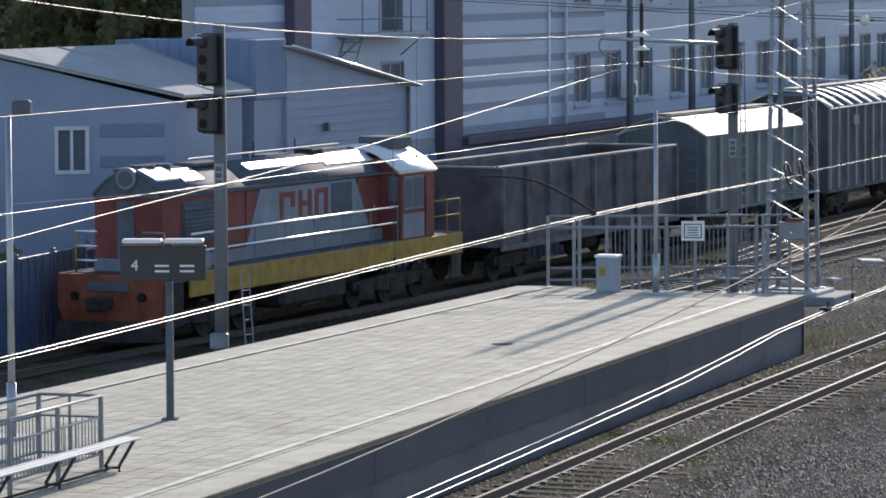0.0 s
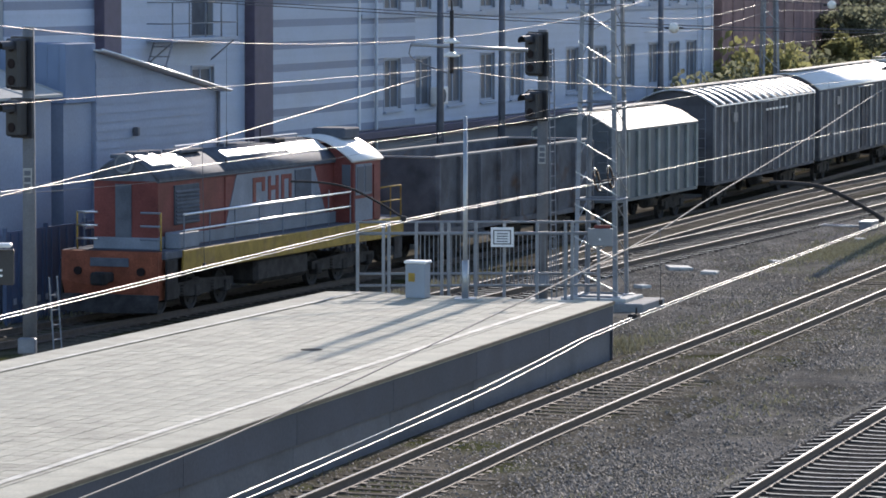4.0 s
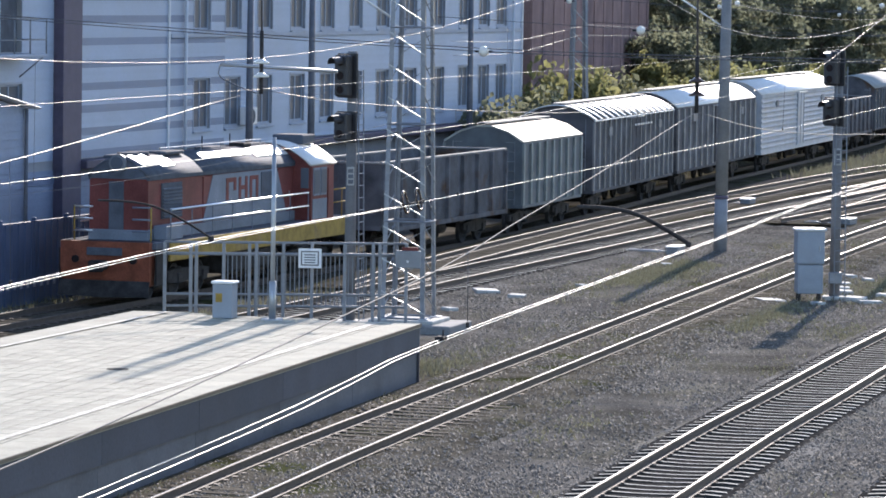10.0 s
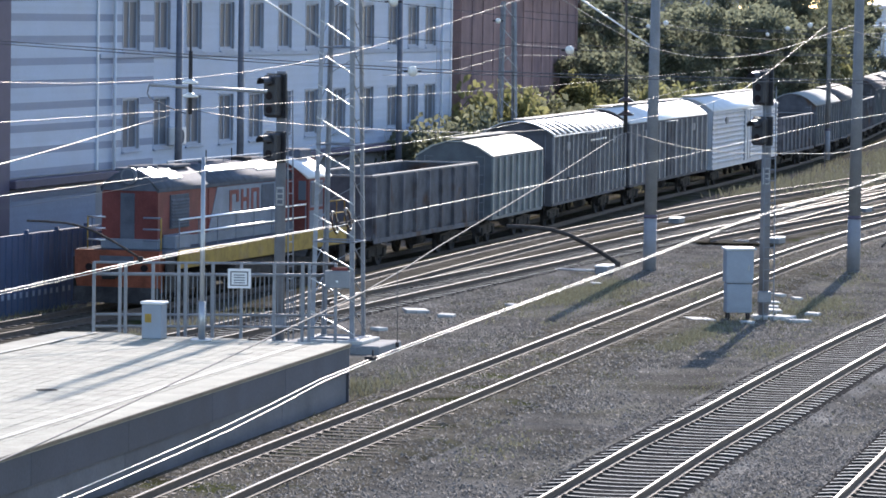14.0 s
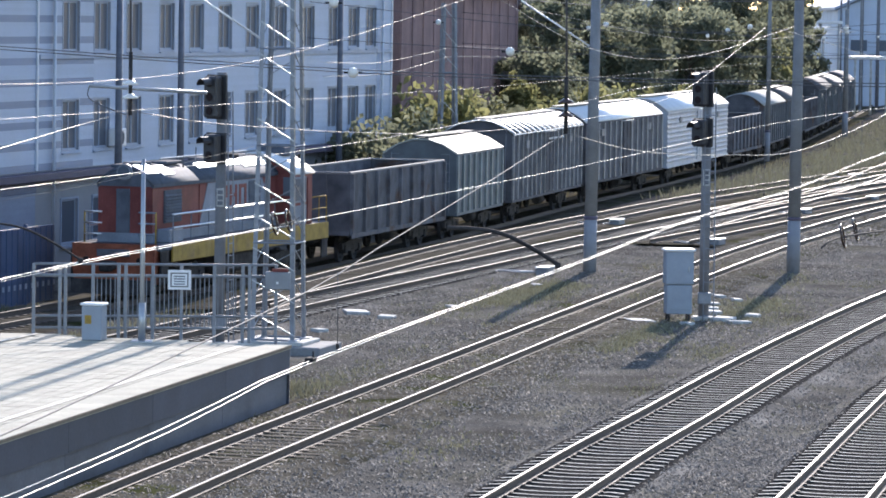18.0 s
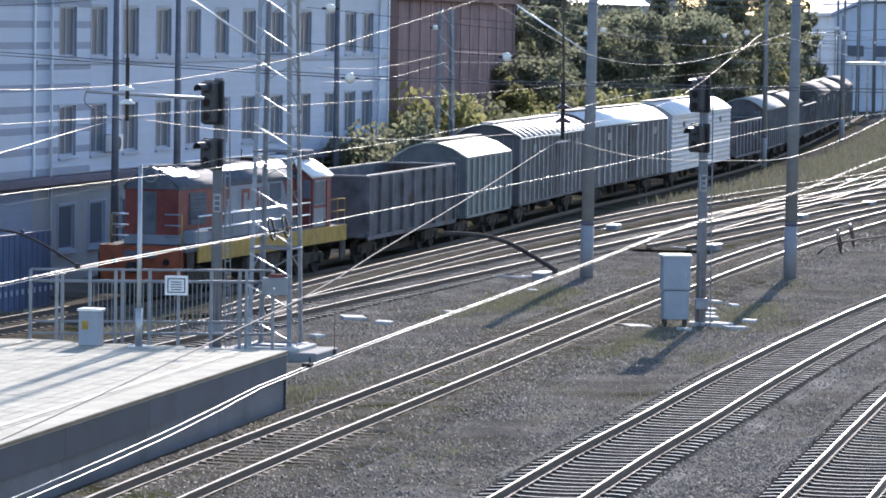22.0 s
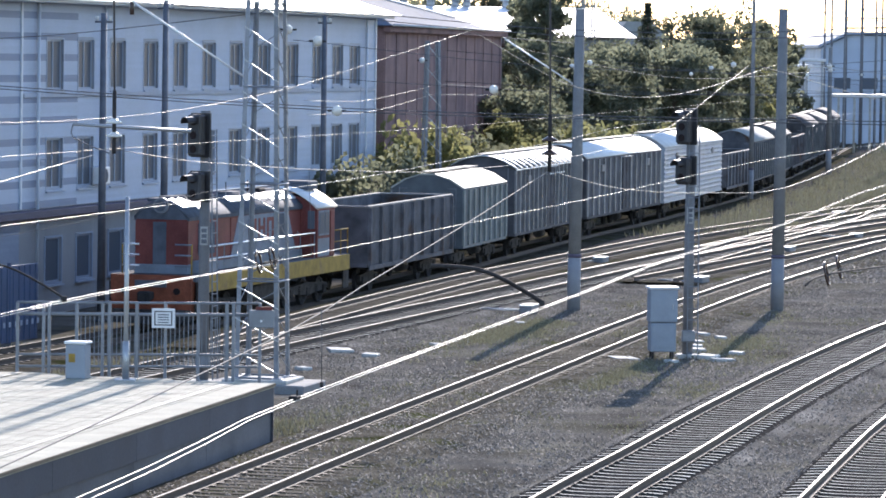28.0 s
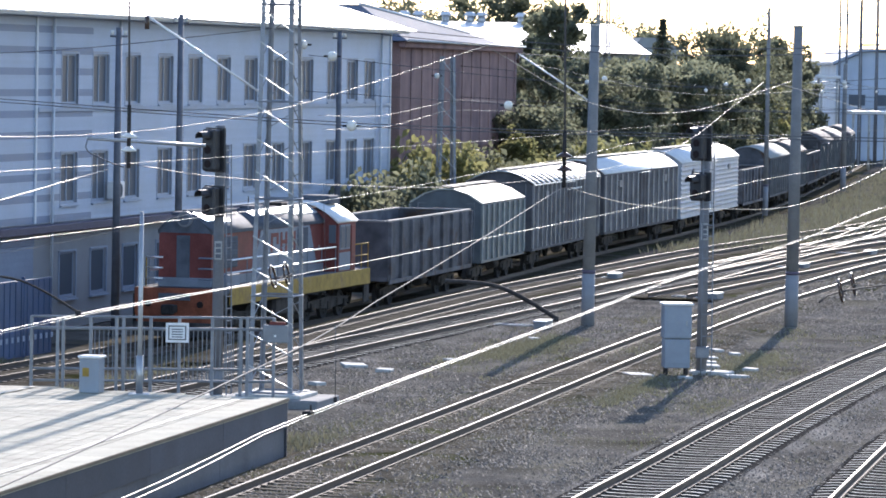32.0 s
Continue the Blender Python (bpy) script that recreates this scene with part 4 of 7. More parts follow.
def window(parent, x, z0, z1, w, proud=0.05, mullions=1, curtain=False):
    h = part("window", frame_ring(x - w / 2 - 0.07, x + w / 2 + 0.07, z0 - 0.07, z1 + 0.07, 0.07, -proud, 0.02), "frame", parent, "recessed window with pale surround")
    part("window_frame", frame_ring(x - w / 2, x + w / 2, z0, z1, 0.07, 0.06, 0.12), "frame", h)
    for k in range(mullions):
        xm = x - w / 2 + w * (k + 1) / (mullions + 1)
        part("mullion", box(B(), xm - 0.035, xm + 0.035, 0.06, 0.12, z0 + 0.07, z1 - 0.07), "frame", h)
    part("pane", box(B(), x - w / 2 + 0.07, x + w / 2 - 0.07, 0.09, 0.1, z0 + 0.07, z1 - 0.07), "glass", h)
    part("window_sill", box(B(), x - w / 2 - 0.1, x + w / 2 + 0.1, -proud - 0.08, 0.1, z0 - 0.14, z0 - 0.08), "frame", h)
    return h


def frame_ring(x0, x1, z0, z1, w, y0, y1):
    bm = B()
    box(bm, x0, x0 + w, y0, y1, z0, z1)
    box(bm, x1 - w, x1, y0, y1, z0, z1)
    box(bm, x0 + w, x1 - w, y0, y1, z0, z0 + w)
    box(bm, x0 + w, x1 - w, y0, y1, z1 - w, z1)
    return bm


def siding(parent, x0, x1, z0, z1, holes, step=0.122, material="siding", stripes=0):
    """Horizontal cladding boards, lapped, that stop at the openings."""
    z, row = z0, 0
    while z < z1 - 0.02:
        zt = min(z + step, z1)
        cuts = [(x0, x1)]
        for a, b, c, d in holes:
            if c < zt - 0.02 and d > z + 0.02:
                cuts = [q for u, v in cuts for q in ((u, min(v, a)), (max(u, b), v)) if q[1] - q[0] > 0.05]
        dark = stripes and row % stripes < 2
        row += 1
        for u, v in cuts:
            bm = loft(B(), [[(u, -0.035, z), (u, 0.0, z), (u, 0.0, zt), (u, -0.014, zt)], [(v, -0.035, z), (v, 0.0, z), (v, 0.0, zt), (v, -0.014, zt)]])
            part("siding_board", fix(bm), "stripe" if dark else material, parent)
        z = zt


def build_main():
    b = thing("station_building", "long three-storey building clad in pale blue siding with grey stripes", "building", FACADE)
    top = 10.25 + BZ
    holes = [(x - 0.86, x + 0.86, z0 + BZ, z1 + BZ) for x in WIN_X for z0, z1 in ROWS]
    holes += [(13.8, 15.6, 4.35 + BZ, 5.6 + BZ), (13.8, 15.6, 6.6 + BZ, 8.8 + BZ)]
    bm = B()
    wall_with_holes(bm, 0, F_LEN, 0, top, 0.0, 0.35, holes)
    loft(bm, [[(0, 0.35, 0), (0.4, 0.35, 0), (30.4, 13.5, 0), (30, 13.5, 0)], [(0, 0.35, top), (0.4, 0.35, top), (30.4, 13.5, top), (30, 13.5, top)]])
    box(bm, F_LEN - 0.35, F_LEN, 0.35, 13.5, 0, top)
    box(bm, 30, F_LEN, 13.5, 13.85, 0, top)
    part("wall", bm, "plinth", b)
    part("interior_back", box(B(), 8.5, F_LEN - 0.4, 3.0, 3.1, 0, top), "grey_d", b, "dark grey inner wall")
    edge = WIN_X[1] - 0.9
    siding(b, 29.0, edge, 3.1 + BZ, top, holes, stripes=6)
    siding(b, edge, F_LEN, 3.1 + BZ, top, holes)
    siding(b, 20.0, 28.95, 3.1 + BZ, top, [], stripes=6)
    siding(b, 7.6, 18.3, 3.1 + BZ, top, holes[-2:])
    siding(b, 0.05, 6.3, 3.1 + BZ, top, [], stripes=6)
    siding(b, 0.05, 29.0, BZ, 2.8 + BZ, [], material="siding_d")
    for x0, x1 in ((6.3, 7.56), (18.35, 20.0)):
        part("pilaster", bbox(B(), x0, x1, -0.35, 0.0, 0.2, top, 0.02), "maroon", b, "dark maroon vertical band")
    part("corner_trim", bbox(B(), 28.95, 29.12, -0.08, 0.0, 3.1 + BZ, top, 0.01), "frame_w", b)
    part("corner_trim", bbox(B(), F_LEN - 0.15, F_LEN + 0.03, -0.08, 0.0, 3.1 + BZ, top, 0.01), "frame_w", b)
    part("cornice", bbox(B(), 20.0, F_LEN + 0.2, -0.55, 0.0, 2.78 + BZ, 3.06 + BZ, 0.03), "maroon", b, "dark maroon canopy edge above the ground floor")
    part("wall_band", bbox(B(), 0.1, 29.0, -0.06, -0.036, 2.36 + BZ, 2.62 + BZ, 0.008), "stripe", b, "dark band under the canopy edge")
    part("eave_board", bbox(B(), -0.3, F_LEN + 0.6, -0.75, -0.02, top, top + 0.22, 0.02), "frame_w", b)
    part("string_course", bbox(B(), 29.2, F_LEN - 0.2, -0.1, -0.04, 6.95 + BZ, 7.1 + BZ, 0.01), "frame", b)
    for i, x in enumerate(WIN_X):
        for j, (z0, z1) in enumerate(ROWS):
            window(b, x, z0 + BZ, z1 + BZ, 1.72, 0.04, 1 if j else 0)
    window(b, 14.7, 4.35 + BZ, 5.6 + BZ, 1.8, 0.05, 1)
    d = part("door", bbox(B(), 13.9, 15.5, 0.12, 0.18, 6.6 + BZ, 8.8 + BZ, 0.01), "grey_d", b, "dark fire escape door")
    bal = part("balcony", bbox(B(), 10.2, 15.6, -0.9, 0.0, 6.45 + BZ, 6.57 + BZ, 0.02), "frame", b, "steel fire escape landing")
    for x in (10.25, 11.6, 12.9, 14.2, 15.55):
        part("baluster", tube(B(), [(x, -0.86, 6.55 + BZ), (x, -0.86, 7.65 + BZ)], 0.025, 6), "steel", bal)
    for z in (7.0, 7.65):
        part("rail", tube(B(), [(10.25, 0, z + BZ), (10.25, -0.86, z + BZ), (15.55, -0.86, z + BZ), (15.55, 0, z + BZ)], 0.02, 6), "steel", bal)
    # stair flight down from the landing
    for s in (-0.85, -0.25):
        part("stringer", tube(B(), [(10.3, s, 6.5 + BZ), (7.9, s, 3.2 + BZ)], 0.03, 6), "steel", bal)
    for k in range(11):
        x, z = 10.2 - 2.3 * k / 11, 6.3 - 3.2 * k / 11
        part("tread", box(B(), x - 0.1, x + 0.1, -0.85, -0.25, z + BZ, z + 0.03 + BZ), "steel", bal)
    for x in (10.4, 15.4):
        part("bracket", tube(B(), [(x, 0, 5.8 + BZ), (x, -0.8, 6.45 + BZ)], 0.025, 6), "steel", bal)
    # hipped roof of white sheet metal
    bm = B()
    e, r = top + 0.16, top + 3.0
    o = [(-0.6, -0.9), (F_LEN + 1.3, -0.9), (F_LEN + 1.3, 14.6), (32, 14.6)]
    lo = [bm.verts.new((x, y, e)) for x, y in o]
    lo2 = [bm.verts.new((x, y, e - 0.06)) for x, y in o]
    ra, rb = bm.verts.new((24, 6.85, r)), bm.verts.new((F_LEN - 6.5, 6.85, r))
    for f in ((lo[0], lo[1], rb, ra), (lo[1], lo[2], rb), (lo[2], lo[3], ra, rb), (lo[3], lo[0], ra), lo2[::-1]):
        bm.faces.new(f)
    for i in range(4):
        bm.faces.new((lo[i], lo2[i], lo2[(i + 1) % 4], lo[(i + 1) % 4]))
    rf = part("roof", fix(bm), "roof_m", b, "white sheet metal hipped roof")
    for k in range(48):
        x = 2 + (F_LEN - 4) * k / 47
        yt = min(6.7, (x + 0.6) * 7.75 / 24.6 - 0.9, (F_LEN + 1.3 - x) * 7.75 / 7.8 - 0.9)
        zt = e + (r - e) * (yt + 0.9) / 7.75
        part("seam", tube(B(), [(x, -0.85, e + 0.03), (x, yt, zt + 0.02)], 0.02, 4), "roof_m", rf)
    for x in (46.5, 55):
        part("roof_vent", bbox(B(), x, x + 1.6, 5.4, 6.6, r - 0.9, r + 0.5, 0.05), "frame_w", rf)
    for x in (30.6, 37.8, 57, 74.5):
        part("downpipe", tube(B(), [(x, -0.12, BZ), (x, -0.12, top)], 0.06, 8), "frame_w", b)
    ac = part("air_conditioner", bbox(B(), 36.6, 37.5, -0.45, -0.05, 3.75 + BZ, 4.4 + BZ, 0.04), "white", b, "white outdoor air conditioner")
    part("fan_grille", tube(B(), [(36.95, -0.47, 4.07 + BZ), (36.95, -0.44, 4.07 + BZ)], 0.25, 16), "grey_d", ac)


def build_low():
    """The low house with a pitched metal roof, and the blue clad hall behind it."""
    b = thing("low_building", "low pale blue house with a grey metal gable roof", "building", pose(0.12, 0, -0.52))
    e0, e1, r1, r0 = Vector((-20.7, 105.0, 5.7)), Vector((-19.6, 109.3, 5.7)), Vector((-23.2, 110.2, 6.95)), Vector((-25.7, 102.9, 6.94))
    w1, w0 = Vector((-26.8, 111.1, 5.7)), Vector((-30.7, 100.8, 5.7))
    bm = B()
    ins = [(-20.95, 105.05), (-19.9, 109.1), (-26.6, 110.9), (-30.3, 101.1)]
    lo, hi = [bm.verts.new((x, y, -0.4)) for x, y in ins], [bm.verts.new((x, y, 5.62)) for x, y in ins]
    ga, gb = bm.verts.new((-25.55, 103.1, 6.86)), bm.verts.new((-23.2, 110.0, 6.87))
    bm.faces.new((lo[1], lo[2], hi[2], gb, hi[1]))
    bm.faces.new((lo[0], lo[1], hi[1], hi[0]))
    bm.faces.new((lo[2], lo[3], hi[3], hi[2]))
    part("wall", bm, "siding_d", b)
    # the gable wall towards the platform, with its window cut out
    d = (Vector(ins[0]) - Vector(ins[3])).normalized()
    ln = (Vector(ins[0]) - Vector(ins[3])).length
    m = along(Vector((*ins[3], 0)), Vector((d.x, d.y, 0)))
    x0, x1 = ln - 3.22, ln - 2.3
    w = B()
    wall_with_holes(w, 0, ln, -0.4, 5.62, 0, 0.25, [(x0, x1, 3.75, 5.0)])
    loft(w, [[(0, y, 5.62), (ln, y, 5.62), (ln * 0.51, y, 6.86)] for y in (0, 0.25)])
    g = part("gable_wall", fix(w), "siding_d", b)
    g.matrix_basis = m
    win = part("window", frame_ring(x0, x1, 3.75, 5.0, 0.1, -0.05, 0.12), "frame_w", g, "white framed window")
    part("mullion", box(B(), (x0 + x1) / 2 - 0.04, (x0 + x1) / 2 + 0.04, -0.03, 0.1, 3.85, 4.9), "frame_w", win)
    part("pane", box(B(), x0 + 0.07, x1 - 0.07, 0.05, 0.06, 3.85, 4.9), "glass", win)
    for z0, z1 in ((3.9, 4.2), (4.7, 5.05)):
        part("band", bbox(B(), 0.1, ln - (0.1 if z1 < 4.5 else 0.4), -0.03, 0.0, z0, z1, 0.01) if z1 > 5.5 else bbox(B(), x1 + 0.3, ln - 0.3, -0.03, 0.0, z0, z1, 0.01), "stripe", g, "grey blue stripe on the wall")
    bm = B()
    up = Vector((0, 0, 0.07))
    for q in ((e0, e1, r1, r0), (r0, r1, w1, w0)):
        loft(bm, [[p for p in q], [p + up for p in q]])
    rf = part("roof", fix(bm), "roof_f", b, "dull grey gable roof")
    for k in range(3):
        t = k / 2
        part("seam", tube(B(), [e0.lerp(e1, t) + up * 1.2, r0.lerp(r1, t) + up * 1.2], 0.025, 4), "roof_f", rf)
    h = thing("blue_hall", "small hall with blue painted metal cladding under the eaves", "building", along(Vector((-19.6, 110.4, -0.7)), Vector((0.2475, 1, 0))))
    part("wall", box(B(), 0.05, 2.0, 0.1, 4.5, 0, 5.75), "siding_d", h)
    part("cladding", bbox(B(), 0.0, 2.05, 0.0, 4.3, 5.65, 7.3, 0.02), "roof_b", h, "blue sheet metal cladding")
    for k in range(12):
        part("rib", box(B(), -0.02, 0.0, 0.2 + 0.35 * k, 0.25 + 0.35 * k, 5.75, 7.3), "roof_b", h)


def build_annex():
    """Lean-to before the long building, with a falling white roof edge."""
    a = thing("annex", "pale blue clad lean-to with a falling white roof edge", "building", along(Vector((-19.12, 112.35, -0.7)), Vector((0.2475, 1, 0))))
    ln, h0, h1 = 9.15, 7.05, 5.7
    bm = loft(B(), [[(0, 0, 0), (ln, 0, 0), (ln, 0, h1), (0, 0, h0)], [(0, 0.25, 0), (ln, 0.25, 0), (ln, 0.25, h1), (0, 0.25, h0)]])
    box(bm, ln - 0.25, ln, 0.25, 1.6, 0, h1 - 0.03)
    part("wall", fix(bm), "siding_d", a)
    k = 0
    z = 0.3
    while z < h0 - 0.25:
        zt = z + 0.25
        end = ln if zt < h1 else ln * (h0 - zt) / (h0 - h1)
        bm = loft(B(), [[(x, -0.035, z), (x, 0.0, z), (x, 0.0, zt), (x, -0.01, zt)] for x in (0.02, end - 0.03)])
        part("siding_board", fix(bm), "siding_d", a)
        z = zt
    rf = fix(loft(B(), [[(x, -0.25, zz), (x, 1.7, zz + 0.05), (x, 1.7, zz + 0.08), (x, -0.25, zz + 0.04)] for x, zz in ((-0.1, h0 + 0.02), (ln + 0.5, h1 - 0.03))]))
    part("roof", rf, "roof_w", a, "thin white metal roof edge")
    part("roof_flashing", tube(B(), [(-0.1, -0.27, h0 + 0.06), (ln + 0.5, -0.27, h1 + 0.01)], 0.035, 6), "chrome", a, "bright metal flashing")
    part("downpipe", tube(B(), [(ln - 0.15, -0.1, 0), (ln - 0.15, -0.1, h1)], 0.06, 8), "post_d", a)
    part("wall_lamp", bbox(B(), 2.6, 2.75, -0.2, -0.03, 4.6, 4.85, 0.02), "post_d", a)


def build_brick():
    b = thing("brick_building", "red brick building with a grey hipped roof", "building", along(Vector((-2.9, 190.5, -0.7)), Vector((0.163, 1, 0))))
    top = 10.6
    part("wall", box(B(), 0, 37, 0, 0.5, 0, top), "brick", b)
    bm = B()
    box(bm, 0, 0.5, 0.5, 16, 0, top)
    box(bm, 36.5, 37, 0.5, 16, 0, top)
    box(bm, 0, 37, 16, 16.4, 0, top)
    part("side_wall", bm, "brick", b)
    part("cornice", bbox(B(), -0.3, 37.3, -0.35, 0.0, top - 0.25, top + 0.05, 0.04), "brick", b)
    for k in range(13):
        part("pilaster", bbox(B(), 0.1 + 3.03 * k, 0.65 + 3.03 * k, -0.05, 0, 0, top - 0.26, 0.01), "brick", b)
    part("string_course", bbox(B(), 0.0, 37.0, -0.1, -0.055, 5.4, 5.62, 0.01), "brick", b)
    # low grey roof: a slope over the wall that falls towards the far end
    bm = B()
    lo = [(-0.6, -0.5), (30.5, -0.5), (30.5, 9), (-0.6, 9)]
    hi = [(1.5, 2.2, top + 1.75), (30.5, 1.6, top + 0.72), (30.5, 7, top + 0.72), (1.5, 7, top + 1.75)]
    loft(bm, [[(x, y, top + 0.06) for x, y in lo], hi])
    rf = part("roof", fix(bm), "roof_s", b, "slate grey metal roof")
    part("ridge_cap", tube(B(), [(1.4, 2.2, top + 1.8), (30.6, 1.6, top + 0.76)], 0.07, 6), "roof_m", rf, "pale ridge capping")
    part("gutter", tube(B(), [(-0.7, -0.56, top + 0.08), (37.4, -0.45, top + 0.08)], 0.07, 6), "galv", b)
    # long hall with white roof further on
    s = thing("white_roofed_hall", "long hall with a white metal roof and roof vents", "building", along(Vector((-1.5, 298, -0.7)), Vector((1, 0.18, 0))))
    part("wall", box(B(), -4, 15, 0, 26, 0, 10.7), "plinth", s)
    bm = B()
    loft(bm, [[(x, -1, 10.75), (x, 27, 10.75), (x, 13, 13.05)] for x in (-5, 15.6)])
    rf = part("roof", fix(bm), "roof_m", s, "white metal roof")
    for x in (-0.6, 0.5, 2.6, 4.5, 5.4, 8.5):
        v = part("roof_vent", tube(B(), [(x, 13, 12.9), (x, 13, 13.5)], 0.3, 10), "galv", rf)
        part("vent_cap", tube(B(), [(x, 13, 13.5), (x, 13, 13.8)], 0.55, 10, 0, 0.3), "frame_w", v, "pale vent cap")
    # grey house among the trees
    g = thing("grey_house", "distant grey house among the trees", "building", pose(17.6, 372, -0.7, 0, 0, 8))
    part("wall", box(B(), -2.2, 2.2, 0, 8, 0, 11.2), "plinth", g)
    part("roof", fix(loft(B(), [[(-2.4, y, 11.2), (2.4, y, 11.2), (1.2, y, 12.6), (-1.2, y, 12.6)] for y in (-0.3, 8.3)])), "roof_f", g)
    # blue freight house far down the line
    f = thing("freight_house", "distant blue metal freight house beside the yard", "building", pose(41.4, 450, -0.7))
    prof = [(0, 0), (34, 0), (34, 12.1), (3.2, 12.1), (0, 10.7)]
    part("wall", fix(loft(B(), [[(x, y, z) for x, z in prof] for y in (0, 40)])), "blue_l", f)
    part("roof", fix(loft(B(), [[(x, y, z) for x, z in ((-0.4, 10.65), (3.1, 12.2), (34.4, 12.2), (34.4, 12.5), (3.0, 12.5), (-0.4, 10.95))] for y in (-0.6, 40.6)])), "frame", f, "pale roof edge")
    for k in range(7):
        part("wall_rib", box(B(), 0.4 + 1.3 * k, 0.55 + 1.3 * k, -0.12, 0, 0, 10.5), "blue_l", f)
    for k in range(3):
        part("window", bbox(B(), 1.5 + 3.0 * k, 3.3 + 3.0 * k, -0.15, -0.02, 6.2, 7.4, 0.02), "glass", f)
    for x, y, w, z in ((33.3, 392, 3.0, 8.75), (34.6, 402, 2.6, 8.15), (41.2, 405, 2.6, 5.3)):
        c = thing("loading_canopy", "long white canopy roof on posts in the distance", "canopy", pose(x, y, -0.5), group="canopies")
        part("roof", bbox(B(), -w, w, -3, 3, z + 0.2, z + 0.5, 0.05), "roof_w", c)
        for u in (-0.9, -0.3, 0.3, 0.9):
            part("post", tube(B(), [(w * u, -2.6, 0), (w * u, -2.6, z + 0.2)], 0.12, 8), "concrete_l", c)


def build_blue_fence():
    """Dark blue sheet metal fence with a row of pale marks before the building."""
    blue_fence(along(Vector((-20.3, 105.3, -0.75)), Vector((0.278, 1, 0))), 11, True)
    blue_fence(along(Vector((-23.1, 89.0, -0.75)), Vector((0.135, 1, 0))), 6, False)


def blue_fence(m, n, marks):
    f = thing("metal_fence", "dark blue sheet metal fence with pale faded marks" if marks else "plain dark blue sheet metal fence beside the train", "fence", m, group="metal fences")
    for k in range(n):
        x = 2.45 * k
        p = part("panel", bbox(B(), x, x + 2.42, 0, 0.05, 0.05, 2.5, 0.01), "blue", f)
        for q in range(5):
            part("rib", box(B(), x + 0.25 + 0.48 * q, x + 0.3 + 0.48 * q, -0.03, 0.0, 0.1, 2.45), "blue", p)
        for q in range(5 if marks else 0):
            part("text_bar", bbox(B(), x + 0.35 + 0.48 * q, x + 0.52 + 0.48 * q, -0.045, -0.035, 0.55, 0.72, 0.003), "frame", p, "pale faded mark")
        part("fence_post", bbox(B(), x - 0.05, x + 0.03, -0.03, 0.09, 0, 2.6, 0.01), "blue", f)


build_main()
build_blue_fence()
build_low()
build_annex()
build_brick()

# ---- masts, signals and cabinets ----
def mast_pole(x, y, height, z=-0.3, lean=0.0, r0=0.23, r1=0.16, label="tall concrete catenary mast with a painted foot", paint=1.9):
    p = thing("catenary_mast", label, "mast", pose(x, y, z, 0, lean, 0), group="catenary masts")
    part("shaft", tube(B(), [(0, 0, paint), (0, 0, height + 0.3)], r0 * 0.97, 14, 0, r1), "pole", p, "", True)
    part("foot", tube(B(), [(0, 0, 0), (0, 0, paint)], r0 + 0.006, 14, 0, r0), "pole_paint", p, "pale blue painted foot", True)
    part("band", tube(B(), [(0, 0, paint - 0.04), (0, 0, paint + 0.08)], r0 + 0.012, 14), "maroon", p)
    part("cap", tube(B(), [(0, 0, height + 0.3), (0, 0, height + 0.36)], r1 + 0.02, 12), "concrete_l", p)
    return p


def head(parent, x, y, z0, z1, lenses, face):
    """A signal head with hooded lenses; face: the turn of its front about z."""
    m = pose(x, y, 0, 0, 0, face)
    bm, t = B(), B()
    bbox(t, -0.14, 0.14, -0.24, 0.24, z0, z1, 0.05)
    join(bm, t, 0, m)
    hd = part("signal_head", bm, "black", parent, "black signal head with hooded lenses")
    bm = B()
    box(bm, -0.2, -0.14, -0.34, 0.34, z0 - 0.04, z1 + 0.04, 0, m)
    part("backboard", bm, "black", hd)
    for k in range(lenses):
        z = z0 + (z1 - z0) * (k + 0.5) / lenses
        bm = B()
        tube(bm, [m @ Vector((0.14, 0, z)), m @ Vector((0.16, 0, z))], 0.11, 14)
        part("lens", bm, "lens", hd)
        if k < lenses - 1:
            continue
        bm = B()
        pts = [(0.14 * math.cos(a), 0.14 * math.sin(a)) for a in [math.pi * (-0.1 + 1.2 * q / 8) for q in range(9)]]
        loft(bm, [[m @ Vector((0.12, u, z + v)) for u, v in pts] + [m @ Vector((0.12, u * 0.93, z + v * 0.93)) for u, v in reversed(pts)],
                  [m @ Vector((0.5, u, z + v - 0.02)) for u, v in pts] + [m @ Vector((0.5, u * 0.93, z + v * 0.93 - 0.02)) for u, v in reversed(pts)]])
        part("hood", fix(bm), "black", hd, "lamp hood")
    return hd


